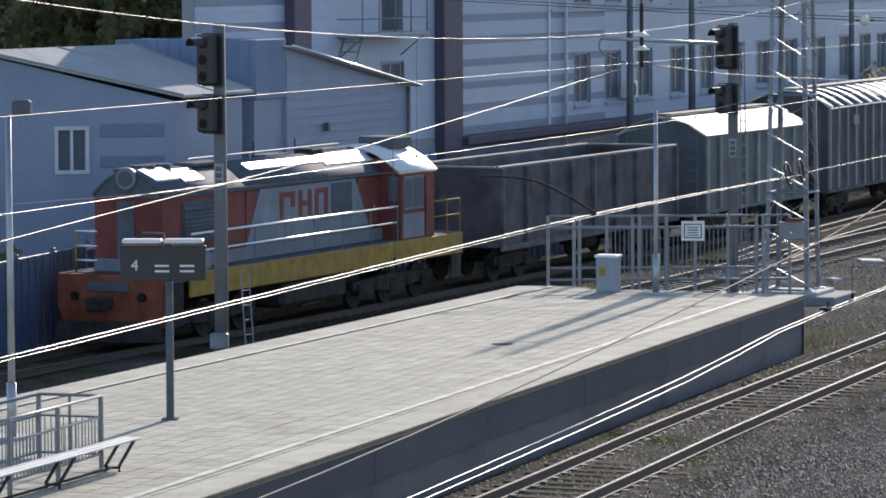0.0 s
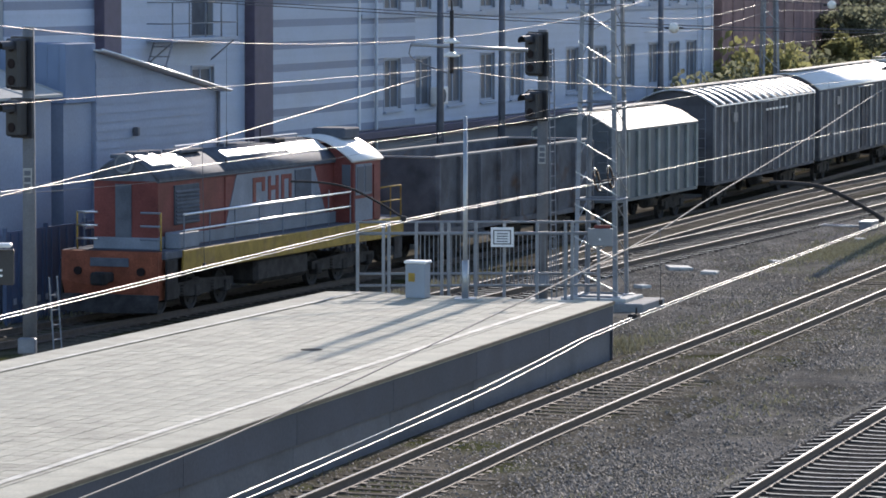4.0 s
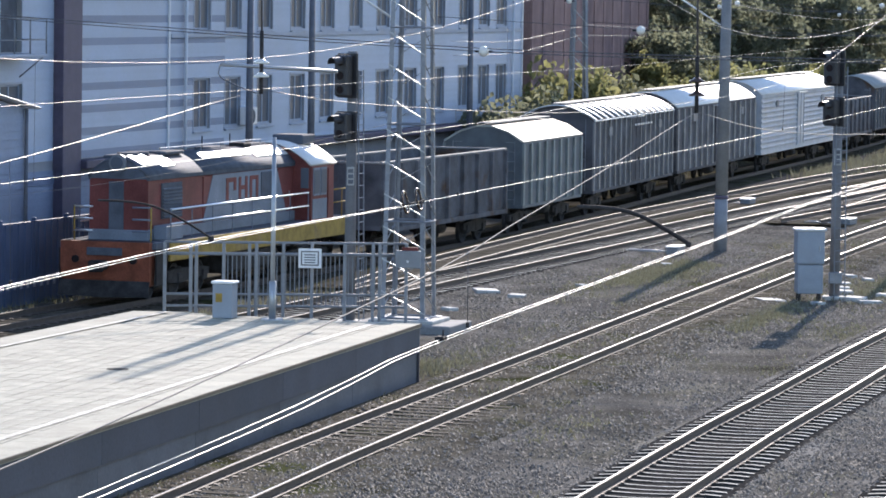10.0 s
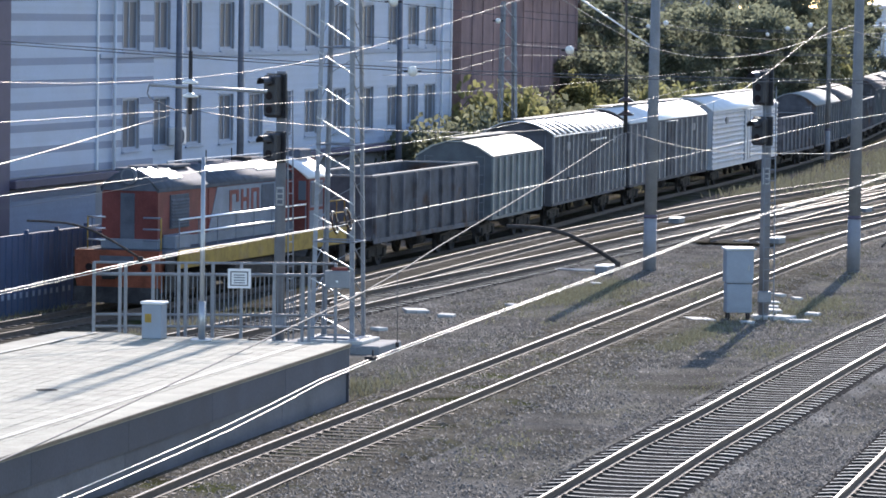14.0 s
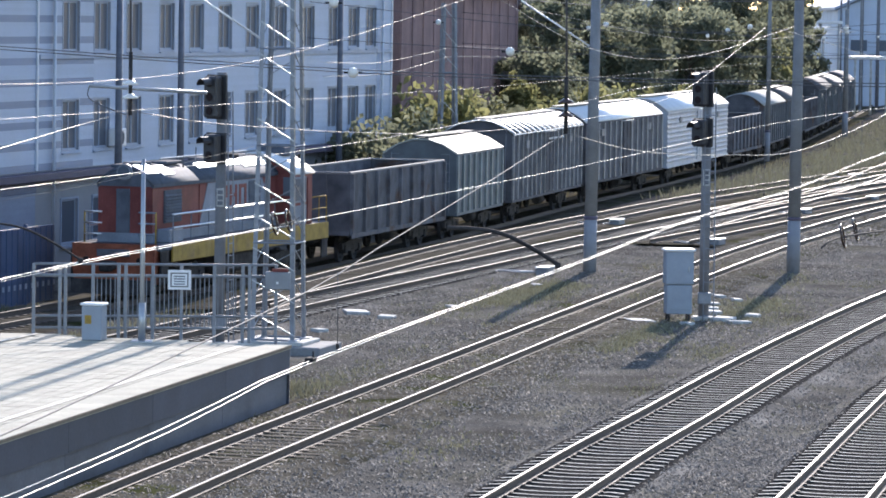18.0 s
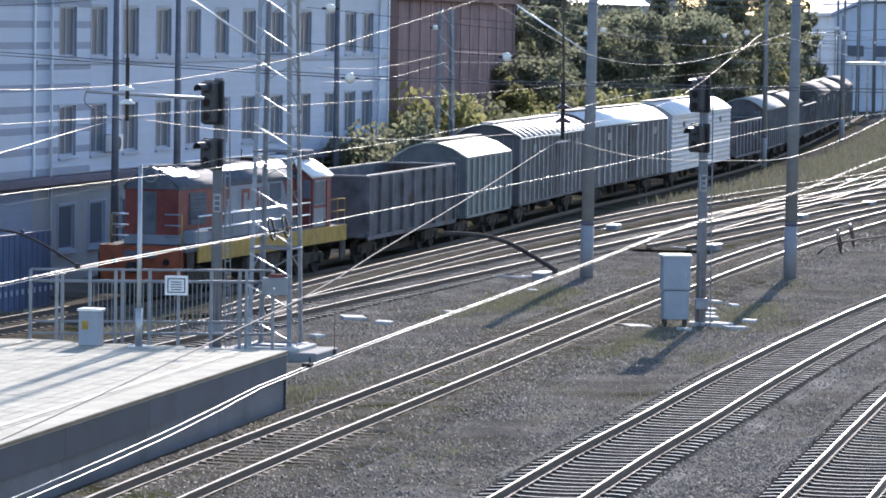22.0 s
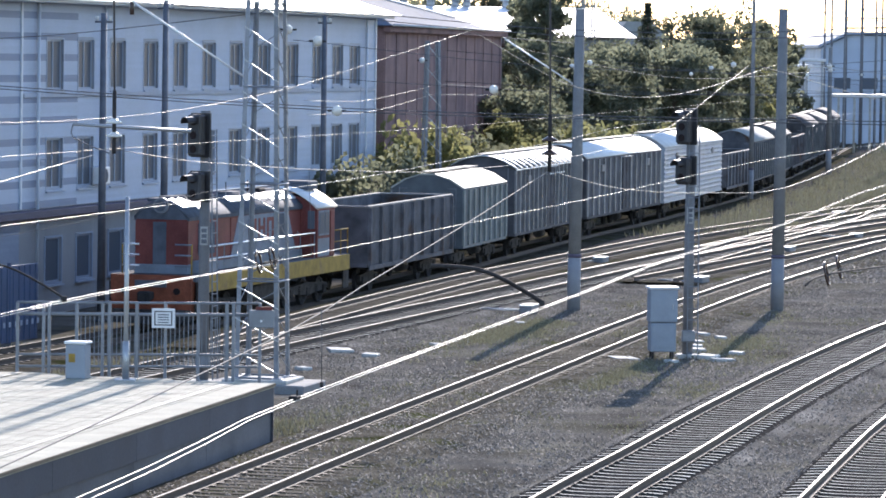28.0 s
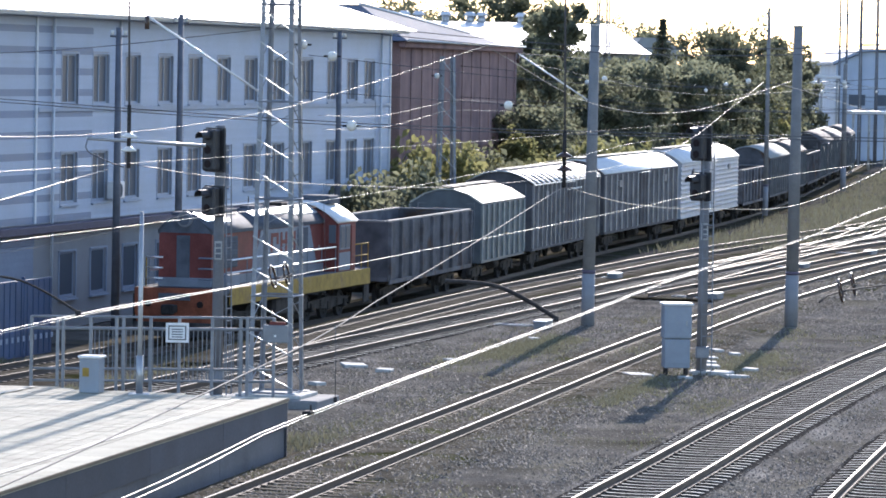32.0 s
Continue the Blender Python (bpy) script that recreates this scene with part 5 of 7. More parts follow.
def build_signal(x, y, z, top, heads, face, ladder_face, label, climb=None):
    s = thing("railway_signal", label, "signal", pose(x, y, z), group="railway signals")
    part("mast", tube(B(), [(0, 0, 0), (0, 0, top - z)], 0.16, 12, 0, 0.13), "pole_s", s, "round grey signal mast", True)
    part("foundation", bbox(B(), -0.35, 0.35, -0.35, 0.35, -0.25, 0.12, 0.04), "concrete_l", s)
    f = Vector((math.cos(radians(face)), math.sin(radians(face)), 0))
    for z0, z1, n in heads:
        hd = head(s, f.x * 0.36, f.y * 0.36, z0 - z, z1 - z, n, face)
        for zz in (z0 - z + 0.12, z1 - z - 0.12):
            part("bracket", tube(B(), [(0, 0, zz), (f.x * 0.26, f.y * 0.26, zz)], 0.035, 6), "dark", hd)
    lf = Vector((math.cos(radians(ladder_face)), math.sin(radians(ladder_face)), 0))
    side = Vector((-lf.y, lf.x, 0)) * 0.17
    out = 0.36 if climb is None else 0.75
    reach = 1.0 if climb is None else climb / (top - z - 0.5)
    for sg in (-1, 1):
        a, b = lf * out + side * sg, lf * out + side * sg + (Vector((0, 0, top - z - 0.5)) - lf * (out - 0.25)) * reach
        ob = part("ladder_rail", tube(B(), [a, b], 0.02, 5), "steel", s)
    n = int((top - z - 0.6) / 0.32)
    for k in range(int(n * reach)):
        t = (k + 0.5) / n
        c = lf * (out + (0.25 - out) * t) + Vector((0, 0, (top - z - 0.5) * t))
        part("rung", tube(B(), [c - side, c + side], 0.014, 5), "steel", s)
    pl = heads[-1][0] - z - 1.2
    part("number_plate", bbox(B(), -0.1, 0.1, -0.2, -0.175, pl, pl + 0.5, 0.008), "concrete_l", s, "pale plate with dark bars")
    for k in range(3):
        part("plate_bar", bbox(B(), -0.07, 0.07, -0.207, -0.2, pl + 0.05 + 0.145 * k, pl + 0.155 + 0.145 * k, 0.003), "post_d", s)
    part("terminal_box", bbox(B(), -0.2, 0.2, -0.42, -0.2, 0.5, 0.85, 0.03), "steel", s)
    return s


def lattice(parent, w0, w1, z0, z1, bays, leg=0.058):
    """Four legs and zigzag braces of a lattice column."""
    for sx in (-1, 1):
        for sy in (-1, 1):
            a, b = (sx * w0 / 2, sy * w0 / 2, z0), (sx * w1 / 2, sy * w1 / 2, z1)
            bm = B()
            loft(bm, [[(p[0] + u * sx * -1, p[1] + v * sy * -1, p[2]) for u, v in ((0, 0), (leg * 2, 0), (leg * 2, leg * 0.3), (leg * 0.3, leg * 0.3), (leg * 0.3, leg * 2), (0, leg * 2))] for p in (a, b)])
            part("leg", fix(bm), "steel", parent)
    for k in range(bays):
        t0, t1 = k / bays, (k + 1) / bays
        za, zb = z0 + (z1 - z0) * t0, z0 + (z1 - z0) * t1
        wa, wb = (w0 + (w1 - w0) * t0) / 2, (w0 + (w1 - w0) * t1) / 2
        for (ax, ay, bx, by) in ((-1, -1, 1, -1), (1, -1, 1, 1), (1, 1, -1, 1), (-1, 1, -1, -1)):
            front = ay == by == -1
            a, b = Vector((ax * wa, ay * wa, zb - 0.15 * (zb - za))), Vector((bx * wa, by * wa, za + 0.15 * (zb - za)))
            flat = Vector((0, 1, 0)) if ay == by else Vector((1, 0, 0))
            up = (b - a).cross(flat).normalized() * (0.015 if front else 0.011)
            bm = B()
            loft(bm, [[p - up - flat * 0.012, p + up - flat * 0.012, p + up + flat * 0.012, p - up + flat * 0.012] for p in (a, b)])
            # Front braces take the paler metal: their sunlit glint is put into the colour.
            part("brace", fix(bm), "galv" if front else "steel", parent)
            if k % 3 == 0:
                bm = B()
                tube(bm, [(ax * wa, ay * wa, za), (bx * wa, by * wa, za)], 0.026, 4)
                part("strut", bm, "steel", parent)


def build_lattice_mast(x, y, height, w0, w1, label, bays=12, z=-0.3, slab=True, rz=12):
    mst = thing("lattice_mast", label, "mast", pose(x, y, z, 0, 0, rz), group="lattice masts")
    if slab:
        part("footing", bbox(B(), -w0 * 1.1, w0 * 1.2, -w0 * 0.95, w0 * 0.95, -0.25, 0.24, 0.03), "pole", mst, "wide concrete footing")
        part("plinth", bbox(B(), -w0 * 0.72, w0 * 0.76, -w0 * 0.74, w0 * 0.74, 0.23, 0.34, 0.02), "concrete_l", mst, "raised pale concrete plinth")
        for sx in (-1, 1):
            for sy in (-1, 1):
                part("base_plate", bbox(B(), sx * w0 / 2 - 0.14, sx * w0 / 2 + 0.14, sy * w0 / 2 - 0.14, sy * w0 / 2 + 0.14, 0.33, 0.37, 0.005), "galv", mst)
    lattice(mst, w0, w1, 0.36 if slab else 0, height, bays)
    return mst


def build_masts():
    mast_pole(4.62, 143.4, 10.28, lean=0.4)
    mast_pole(11.93, 144.9, 10.38, lean=0.2)
    build_signal(7.33, 121.2, -0.3, 7.15, [(6.11, 7.1, 3), (4.92, 5.7, 2)], 232, -70, "railway signal with two black heads and a ladder")
    build_signal(-6.42, 109.1, -0.3, 7.05, [(5.84, 6.95, 3), (4.65, 5.4, 2)], 232, -20, "railway signal with two black heads on a concrete mast")
    build_signal(-16.52, 88.4, -0.3, 7.38, [(6.03, 7.13, 3), (4.98, 5.78, 2)], 232, -20, "railway signal with two black heads beside the platform", 2.2)
    build_lattice_mast(-4.75, 107.4, 14.0, 1.2, 0.75, "tall grey steel lattice catenary mast", 16, rz=-13)
    # far lattice mast
    build_lattice_mast(-0.62, 186.0, 9.55, 0.95, 0.6, "distant steel lattice mast", 9, slab=False)
    build_lattice_mast(10.4, 300.0, 18.0, 1.3, 0.7, "distant steel lattice mast", 12, slab=False)
    mast_pole(19.6, 260.0, 12.9, r0=0.17, r1=0.1, label="distant grey concrete catenary mast")
    for x, y, h in ((36.2, 330, 17), (41.5, 362, 19), (30.0, 318, 9.6)):
        mast_pole(x, y, h, r0=0.22, r1=0.15, label="distant grey concrete catenary mast")
    # slim steel masts and a gantry before the freight house
    for x, y, h in ((39.0, 420, 18), (40.1, 424, 20), (41.1, 420, 17), (42.0, 428, 21), (42.8, 420, 18.5), (43.5, 426, 22), (44.3, 420, 17), (46.0, 430, 21), (48.5, 425, 20)):
        p = thing("steel_mast", "slim distant steel mast of the yard lighting", "mast", pose(x, y, -0.5), group="distant steel masts")
        part("shaft", tube(B(), [(0, 0, 0), (0, 0, h)], 0.15, 6, 0, 0.1), "post_d", p)
        part("cross_arm", tube(B(), [(-0.5, 0, h * 0.78), (0.5, 0, h * 0.78)], 0.05, 5), "post_d", p)
    gt = thing("gantry", "distant steel gantry with cross beams over the yard", "gantry", pose(0, 0, 0))
    for z in (12.0, 13.0):
        part("beam", tube(B(), [(41.1, 419.5, z), (49.5, 419.5, z)], 0.07, 5), "steel", gt)
    for x in (41.1, 44.3, 49.5):
        part("leg", tube(B(), [(x, 419.5, -0.5), (x, 419.5, 13.1)], 0.09, 5), "steel", gt)
    # slender dark posts in front of the long building
    for x, y, h in ((-11.78, 140.0, 10.6), (-10.34, 150.0, 11.2), (-5.14, 172.0, 10.9)):
        p = thing("lighting_mast", "slender dark steel mast in front of the building", "mast", pose(x, y, -0.7), group="lighting masts")
        part("shaft", tube(B(), [(0, 0, 0), (0, 0, h)], 0.15, 10, 0, 0.1), "post_d", p, "", True)
        part("flange", tube(B(), [(0, 0, 0), (0, 0, 0.06)], 0.28, 10), "post_d", p)
        part("cross_arm", tube(B(), [(-0.3, 0, h - 0.3), (0.3, 0, h - 0.3)], 0.04, 6), "post_d", p)
        for s in (-0.22, 0.22):
            part("insulator", tube(B(), [(s, 0, h - 0.26), (s, 0, h - 0.1)], 0.06, 8), "insulator", p)


def build_cabinet():
    c = thing("relay_cabinet", "pale blue grey steel relay cabinet on short legs", "cabinet", pose(6.52, 120.5, -0.3, 0, 0, 6))
    part("lower_body", bbox(B(), -0.38, 0.38, -0.3, 0.3, 0.24, 1.1, 0.02), "cabinet", c)
    up = part("upper_body", bbox(B(), -0.41, 0.41, -0.33, 0.33, 1.12, 2.1, 0.02), "cabinet", c)
    part("roof", bbox(B(), -0.46, 0.46, -0.38, 0.38, 2.1, 2.17, 0.02), "white", c, "pale overhanging roof")
    part("door", bbox(B(), -0.34, 0.34, -0.345, -0.33, 1.18, 2.02, 0.005), "cabinet", up)
    part("door", bbox(B(), -0.32, 0.32, -0.315, -0.3, 0.38, 1.04, 0.005), "cabinet", c)
    part("handle", bbox(B(), 0.24, 0.28, -0.37, -0.345, 1.5, 1.66, 0.01), "galv", up)
    for x in (-0.3, 0.3):
        for y in (-0.22, 0.22):
            part("leg", bbox(B(), x - 0.03, x + 0.03, y - 0.03, y + 0.03, -0.05, 0.26, 0.005), "dark", c)
    # slabs and stones round the cabinet and signal
    for x, y, sx, sy, h, a in ((5.35, 119.6, 0.62, 0.4, 0.14, 20), (7.95, 120.9, 0.5, 0.3, 0.16, -15), (8.3, 120.0, 0.6, 0.18, 0.1, 20), (7.75, 123.4, 0.42, 0.3, 0.18, 5), (8.0, 127.6, 0.34, 0.25, 0.1, 10), (8.9, 129.6, 0.25, 0.25, 0.1, 10), (8.4, 131.2, 0.3, 0.25, 0.1, 25), (7.9, 125.6, 0.25, 0.2, 0.1, -10), (8.9, 122.6, 0.35, 0.2, 0.14, -20), (6.75, 119.3, 0.3, 0.16, 0.08, 40), (-3.05, 121.6, 0.6, 0.4, 0.12, 12), (-2.1, 120.0, 0.4, 0.25, 0.1, -10), (-0.2, 124.9, 0.25, 0.15, 0.08, 30), (2.6, 135.5, 0.3, 0.15, 0.08, 14), (12.6, 118.5, 0.5, 0.15, 0.1, 75), (-3.9, 114.5, 0.3, 0.2, 0.1, 40)):
        s = thing("concrete_slab", "loose pale concrete slab lying on the ballast", "slab", pose(x, y, -0.27, 1, 2, a), group="loose slabs")
        part("slab", bbox(B(), -sx * 0.6, sx * 0.6, -sy, sy, -0.05, h * 0.6, 0.02), "concrete_l", s)


def build_switch_machine(x, y, turn):
    """A point machine beside a switch, with its rods."""
    s = thing("switch_machine", "low grey point machine with a pale lid beside the rails", "point machine", pose(x, y, -0.28, 0, 0, turn), group="point machines")
    part("case", bbox(B(), -0.55, 0.55, -0.22, 0.22, 0.0, 0.26, 0.03), "steel", s)
    part("lid", bbox(B(), -0.57, 0.57, -0.24, 0.24, 0.26, 0.31, 0.02), "white", s, "pale lid")
    for u in (-0.25, 0.25):
        part("rod", tube(B(), [(u, 0.2, 0.1), (u, 1.7, 0.12)], 0.03, 6), "galv", s)


def build_platform_things():
    z = PLAT_Z
    # railing at the platform's end
    f = thing("platform_fence", "grey steel bar fence closing the platform end", "fence", pose(0, 0, 0))
    def fx(t):
        return Vector((-9.94 + (-4.3 + 9.94) * t, 95.0 + 0.75 * t, 0))
    posts = [0.0, 0.107, 0.13, 0.243, 0.349, 0.378, 0.49, 0.608, 0.744, 0.862, 0.89, 1.0]
    for t in posts:
        p = fx(t)
        part("post", bbox(B(), p.x - 0.038, p.x + 0.038, p.y - 0.038, p.y + 0.038, -0.35, 2.73, 0.006), "fence", f)
    for z0, r in ((2.72, 0.034), (2.45, 0.044), (1.5, 0.034), (1.22, 0.034)):
        part("rail", tube(B(), [fx(0) + Vector((0, 0, z0)), fx(1) + Vector((0, 0, z0))], r, 6), "fence", f)
    for k in range(34):
        t = 0.26 + 0.61 * k / 33
        p = fx(t)
        part("bar", tube(B(), [p + Vector((0, 0, 1.24)), p + Vector((0, 0, 2.44))], 0.013, 5), "fence", f)
    sg = thing("warning_sign", "square white notice with a dark border on the fence", "sign", pose(-6.55, 95.3, 2.36))
    part("board", bbox(B(), -0.27, 0.27, -0.02, 0.02, -0.22, 0.24, 0.005), "white", sg)
    part("border", flat_ring(0.21, 0.17, 0.025), "black", sg, "dark square border")
    for k in range(4):
        part("text_bar", bbox(B(), -0.13, 0.13, -0.026, -0.021, -0.1 + 0.06 * k, -0.075 + 0.06 * k, 0.002), "grey_d", sg)
    nb = thing("junction_box", "grey junction box with red strip on the fence end", "box", pose(-4.26, 95.69, 2.15))
    part("body", bbox(B(), -0.3, 0.3, -0.1, 0.03, 0.0, 0.42, 0.02), "fence", nb)
    part("strip", bbox(B(), -0.14, 0.24, -0.09, 0.02, 0.42, 0.5, 0.008), "red", nb, "faded red strip")
    part("lock", bbox(B(), -0.03, 0.02, -0.11, -0.1, 0.14, 0.19, 0.003), "white", nb)
    bx = thing("cable_box", "small pale grey equipment box with a yellow sticker", "cabinet", pose(-8.35, 93.15, z, 0, 0, -14))
    part("body", bbox(B(), -0.24, 0.24, -0.2, 0.2, 0.0, 0.8, 0.02), "cabinet", bx)
    part("lid", bbox(B(), -0.27, 0.27, -0.23, 0.23, 0.8, 0.86, 0.015), "white", bx)
    part("sticker", bbox(B(), -0.16, 0.0, -0.206, -0.2, 0.38, 0.58, 0.002), "yellow", bx, "yellow sticker")
    # lamp posts
    for x, y, h, lamp in ((-7.22, 92.7, 4.2, False), (-15.28, 63.41, 5.15, True)):
        p = thing("lamp_post", "slim pale grey platform lamp post", "lamp post", pose(x, y, z), group="platform lamp posts")
        part("post", tube(B(), [(0, 0, 0), (0, 0, h)], 0.062, 10, 0, 0.045), "galv", p, "", True)
        part("base_plate", bbox(B(), -0.24, 0.24, -0.24, 0.24, 0.0, 0.04, 0.008), "galv", p)
        part("collar", tube(B(), [(0, 0, 0.03), (0, 0, 0.9)], 0.08, 10), "galv", p)
        if lamp:
            part("floodlight", bbox(B(), 0.08, 0.38, -0.12, 0.12, h + 0.02, h + 0.28, 0.04), "grey_d", p, "dark floodlight head")
            part("bracket", tube(B(), [(0, 0, h - 0.02), (0.1, 0, h + 0.1)], 0.025, 6), "galv", p)
    # platform number board on its pole
    s = thing("platform_sign", "dark platform number board on a dark post with two lamps", "sign", pose(-13.28, 66.33, z, 0, 0, 4))
    part("post", bbox(B(), -0.06, 0.06, -0.06, 0.06, 0, 2.96, 0.012), "grey_d", s)
    part("foot", bbox(B(), -0.14, 0.14, -0.14, 0.14, 0, 0.03, 0.01), "grey_d", s)
    bd = part("board", bbox(B(), -0.8, 0.63, -0.14, -0.06, 2.33, 2.92, 0.015), "black", s, "dark sign board")
    for x0, x1 in ((-0.75, -0.09), (-0.05, 0.6)):
        part("lamp_hood", bbox(B(), x0, x1, -0.3, -0.02, 2.96, 3.03, 0.02), "white", bd, "white lamp hood")
    for x0, x1, zz in ((-0.22, 0.02, 2.56), (-0.22, 0.02, 2.47), (0.2, 0.44, 2.56), (0.2, 0.44, 2.47)):
        part("text_bar", bbox(B(), x0, x1, -0.146, -0.14, zz, zz + 0.035, 0.002), "white", bd)
    cu = bpy.data.curves.new("digit", "FONT")
    cu.body, cu.size, cu.extrude = "4", 0.26, 0.003
    tmp = bpy.data.objects.new("tmp", cu)
    me = bpy.data.meshes.new_from_object(tmp)
    bpy.data.objects.remove(tmp)
    me.materials.clear()
    me.materials.append(M["white"])
    ob = new("digit", me)
    ob.parent = bd
    ob.matrix_basis = pose(-0.62, -0.145, 2.5, 90, 0, 0)
    # bench
    b = thing("bench", "long backless bench with pale boards and bent steel legs", "bench", along(Vector((-12.73, 60.47, z)), Vector((0.215, 1, 0))))
    for k in range(2):
        part("seat_board", bbox(B(), -6.0, -0.4, -0.02 - 0.17 * (k + 1), -0.035 - 0.17 * k, 0.415, 0.45, 0.008), "wood", b, "pale seat board")
    for x in (-5.4, -3.2, -1.1):
        bm = B()
        for y in (-0.3, -0.08):
            tube(bm, [(x + 0.55, y, 0.41), (x, y, 0.08), (x, y, 0.0)], 0.028, 6)
        tube(bm, [(x, -0.3, 0.06), (x, -0.08, 0.06)], 0.022, 6)
        part("leg", bm, "dark", b, "bent dark steel leg")
    part("stretcher", tube(B(), [(-5.4, -0.19, 0.06), (-1.1, -0.19, 0.06)], 0.02, 6), "dark", b)
    # stair guard beside the bench
    g = thing("stair_railing", "grey steel railing with thin bars round a stairway", "railing", along(Vector((-13.02, 59.71, z)), Vector((0.195, 1, 0))))
    wd, ln = 1.02, 5.0
    for x in (-ln, -3.3, -1.6, 0.0):
        for y in (0.0, wd):
            part("post", bbox(B(), x - 0.03, x + 0.03, y - 0.03, y + 0.03, 0, 1.1, 0.006), "fence", g)
    part("post", bbox(B(), -0.02, 0.02, wd * 0.5 - 0.02, wd * 0.5 + 0.02, 0, 1.08, 0.006), "fence", g)
    for zz, r in ((1.1, 0.026), (0.78, 0.02), (0.22, 0.02)):
        part("rail", tube(B(), [(-ln, 0, zz), (0, 0, zz), (0, wd, zz), (-ln, wd, zz)], r, 6), "fence", g)
    for k in range(40):
        x = -ln + 0.1 + (ln - 0.2) * k / 39
        for y in (0.0, wd):
            part("bar", tube(B(), [(x, y, 0.22), (x, y, 0.78)], 0.009, 4), "fence", g)
    for k in range(9):
        y = 0.1 + (wd - 0.2) * k / 8
        part("bar", tube(B(), [(0, y, 0.22), (0, y, 0.78)], 0.009, 4), "fence", g)


def flat_ring(wx, wz, t):
    bm = B()
    for x0, x1, z0, z1 in ((-wx, wx, wz - t, wz), (-wx, wx, -wz, -wz + t), (-wx, -wx + t, -wz + t, wz - t), (wx - t, wx, -wz + t, wz - t)):
        box(bm, x0, x1, -0.026, -0.021, z0 + 0.01, z1 + 0.01)
    return bm


build_masts()
build_cabinet()
for place in ((6.8, 175.3, 75), (10.2, 160.8, 72), (15.9, 187.5, 70), (20.6, 203.0, 70), (3.0, 141.0, 76), (22.5, 232.0, 68)):
    build_switch_machine(*place)
build_platform_things()

# ---- overhead lines ----
def wire(name, label, pts, r, material="wire", smooth=True, group="overhead wires", step=1.5):
    line = spline(pts, step) if smooth and len(pts) > 2 else [Vector(p) for p in pts]
    return tagged(link_mesh(name, tube(B(), line, r, 6), material), label, "cable", group)


def insulator_string(x, y, z0, z1, discs, label="string of disc insulators hanging from a cross span", material="insulator_b"):
    s = thing("insulator_string", label, "insulator", pose(x, y, 0), group="insulator strings")
    part("rod", tube(B(), [(0, 0, z0), (0, 0, z0 + 0.1), (0, 0, z0 + 0.14), (0, 0, z1 - 0.2), (0, 0, z1 - 0.15), (0, 0, z1)], 0.022, 8), "dark", s)
    for k in range(discs):
        z = z0 + 0.2 + 0.15 * k
        bm = B()
        loft(bm, [[(r * math.cos(a), r * math.sin(a), z + dz) for a in [2 * math.pi * q / 14 for q in range(14)]] for r, dz in ((0.03, 0.04), (0.045, 0.025), (0.09, 0.0), (0.086, -0.015), (0.03, -0.012))], 0, True, True, True)
        part("disc", fix(bm), material, s)
    return s


def ball(x, y, z, r=0.13):
    """A pale ball insulator let into a span wire."""
    s = thing("span_insulator", "round white insulator in a span wire", "insulator", pose(x, y, z), group="span insulators")
    bm = B()
    bmesh.ops.create_uvsphere(bm, u_segments=12, v_segments=8, radius=r)
    part("body", bm, "insulator", s, "", True)
    part("clamp", tube(B(), [(-r - 0.1, 0, 0), (-r + 0.02, 0, 0)], 0.03, 6), "dark", s)
    part("clamp", tube(B(), [(r - 0.02, 0, 0), (r + 0.1, 0, 0)], 0.03, 6), "dark", s)


def ring_insulator(x, y, z, d, span=0.43):
    """A section insulator: two hoops one behind the other round the contact wire."""
    s = thing("section_insulator", "section insulator with two brown hoops round the contact wire", "insulator", along(Vector((x, y, z)), d))
    for u in (-span, span):
        pts = [(u + 0.15 * math.cos(a), 0.03 * math.sin(a), 0.03 + 0.14 * math.sin(a)) for a in [2 * math.pi * q / 16 for q in range(17)]]
        part("hoop", tube(B(), pts, 0.016, 6, 0, None, False), "insulator_b", s, "glossy brown hoop")
    part("bar", tube(B(), [(-span - 0.07, 0.0, 0.0), (span + 0.07, 0.0, 0.0)], 0.012, 6), "dark", s)
    part("clamp", bbox(B(), span + 0.07, span + 0.29, -0.02, 0.02, -0.03, 0.02, 0.008), "dark", s)


def droppers(high, low, ys, r=0.003):
    """Thin hangers between the carrying wire and the contact wire."""
    def at(line, y):
        for a, b in zip(line, line[1:]):
            if a[1] <= y <= b[1]:
                t = (y - a[1]) / (b[1] - a[1])
                return Vector(a).lerp(Vector(b), t)
        return None
    for y in ys:
        a, b = at(high, y), at(low, y)
        if a is not None and b is not None:
            wire("dropper_wire", "thin hanger between carrying and contact wire", [a, b], r, "wire_d", False, "droppers")
            s = thing("wire_clamp", "small dark clamp on the contact wire", "clamp", pose(b.x, b.y, b.z), group="wire clamps")
            part("clamp", bbox(B(), -0.014, 0.014, -0.03, 0.03, -0.012, 0.03, 0.004), "dark", s)


C2 = [(-11.5, 0, 6.0), (-7.7, 20, 6.0), (-4.41, 40.6, 6.0), (-3.44, 46.4, 5.97), (-2.14, 54.3, 5.88), (2.72, 80, 5.83), (5.27, 91.6, 5.93), (9.1, 108.8, 6.05), (15.3, 134, 6.0), (34, 195, 6.0)]
M2 = [(-8.6, 16, 6.35), (-7.2, 24, 6.64), (-6.33, 29.1, 6.83), (-5.46, 34.2, 7.02), (-4.6, 39.4, 7.26), (-4.16, 42.0, 7.4), (-3.66, 45.0, 7.55)]
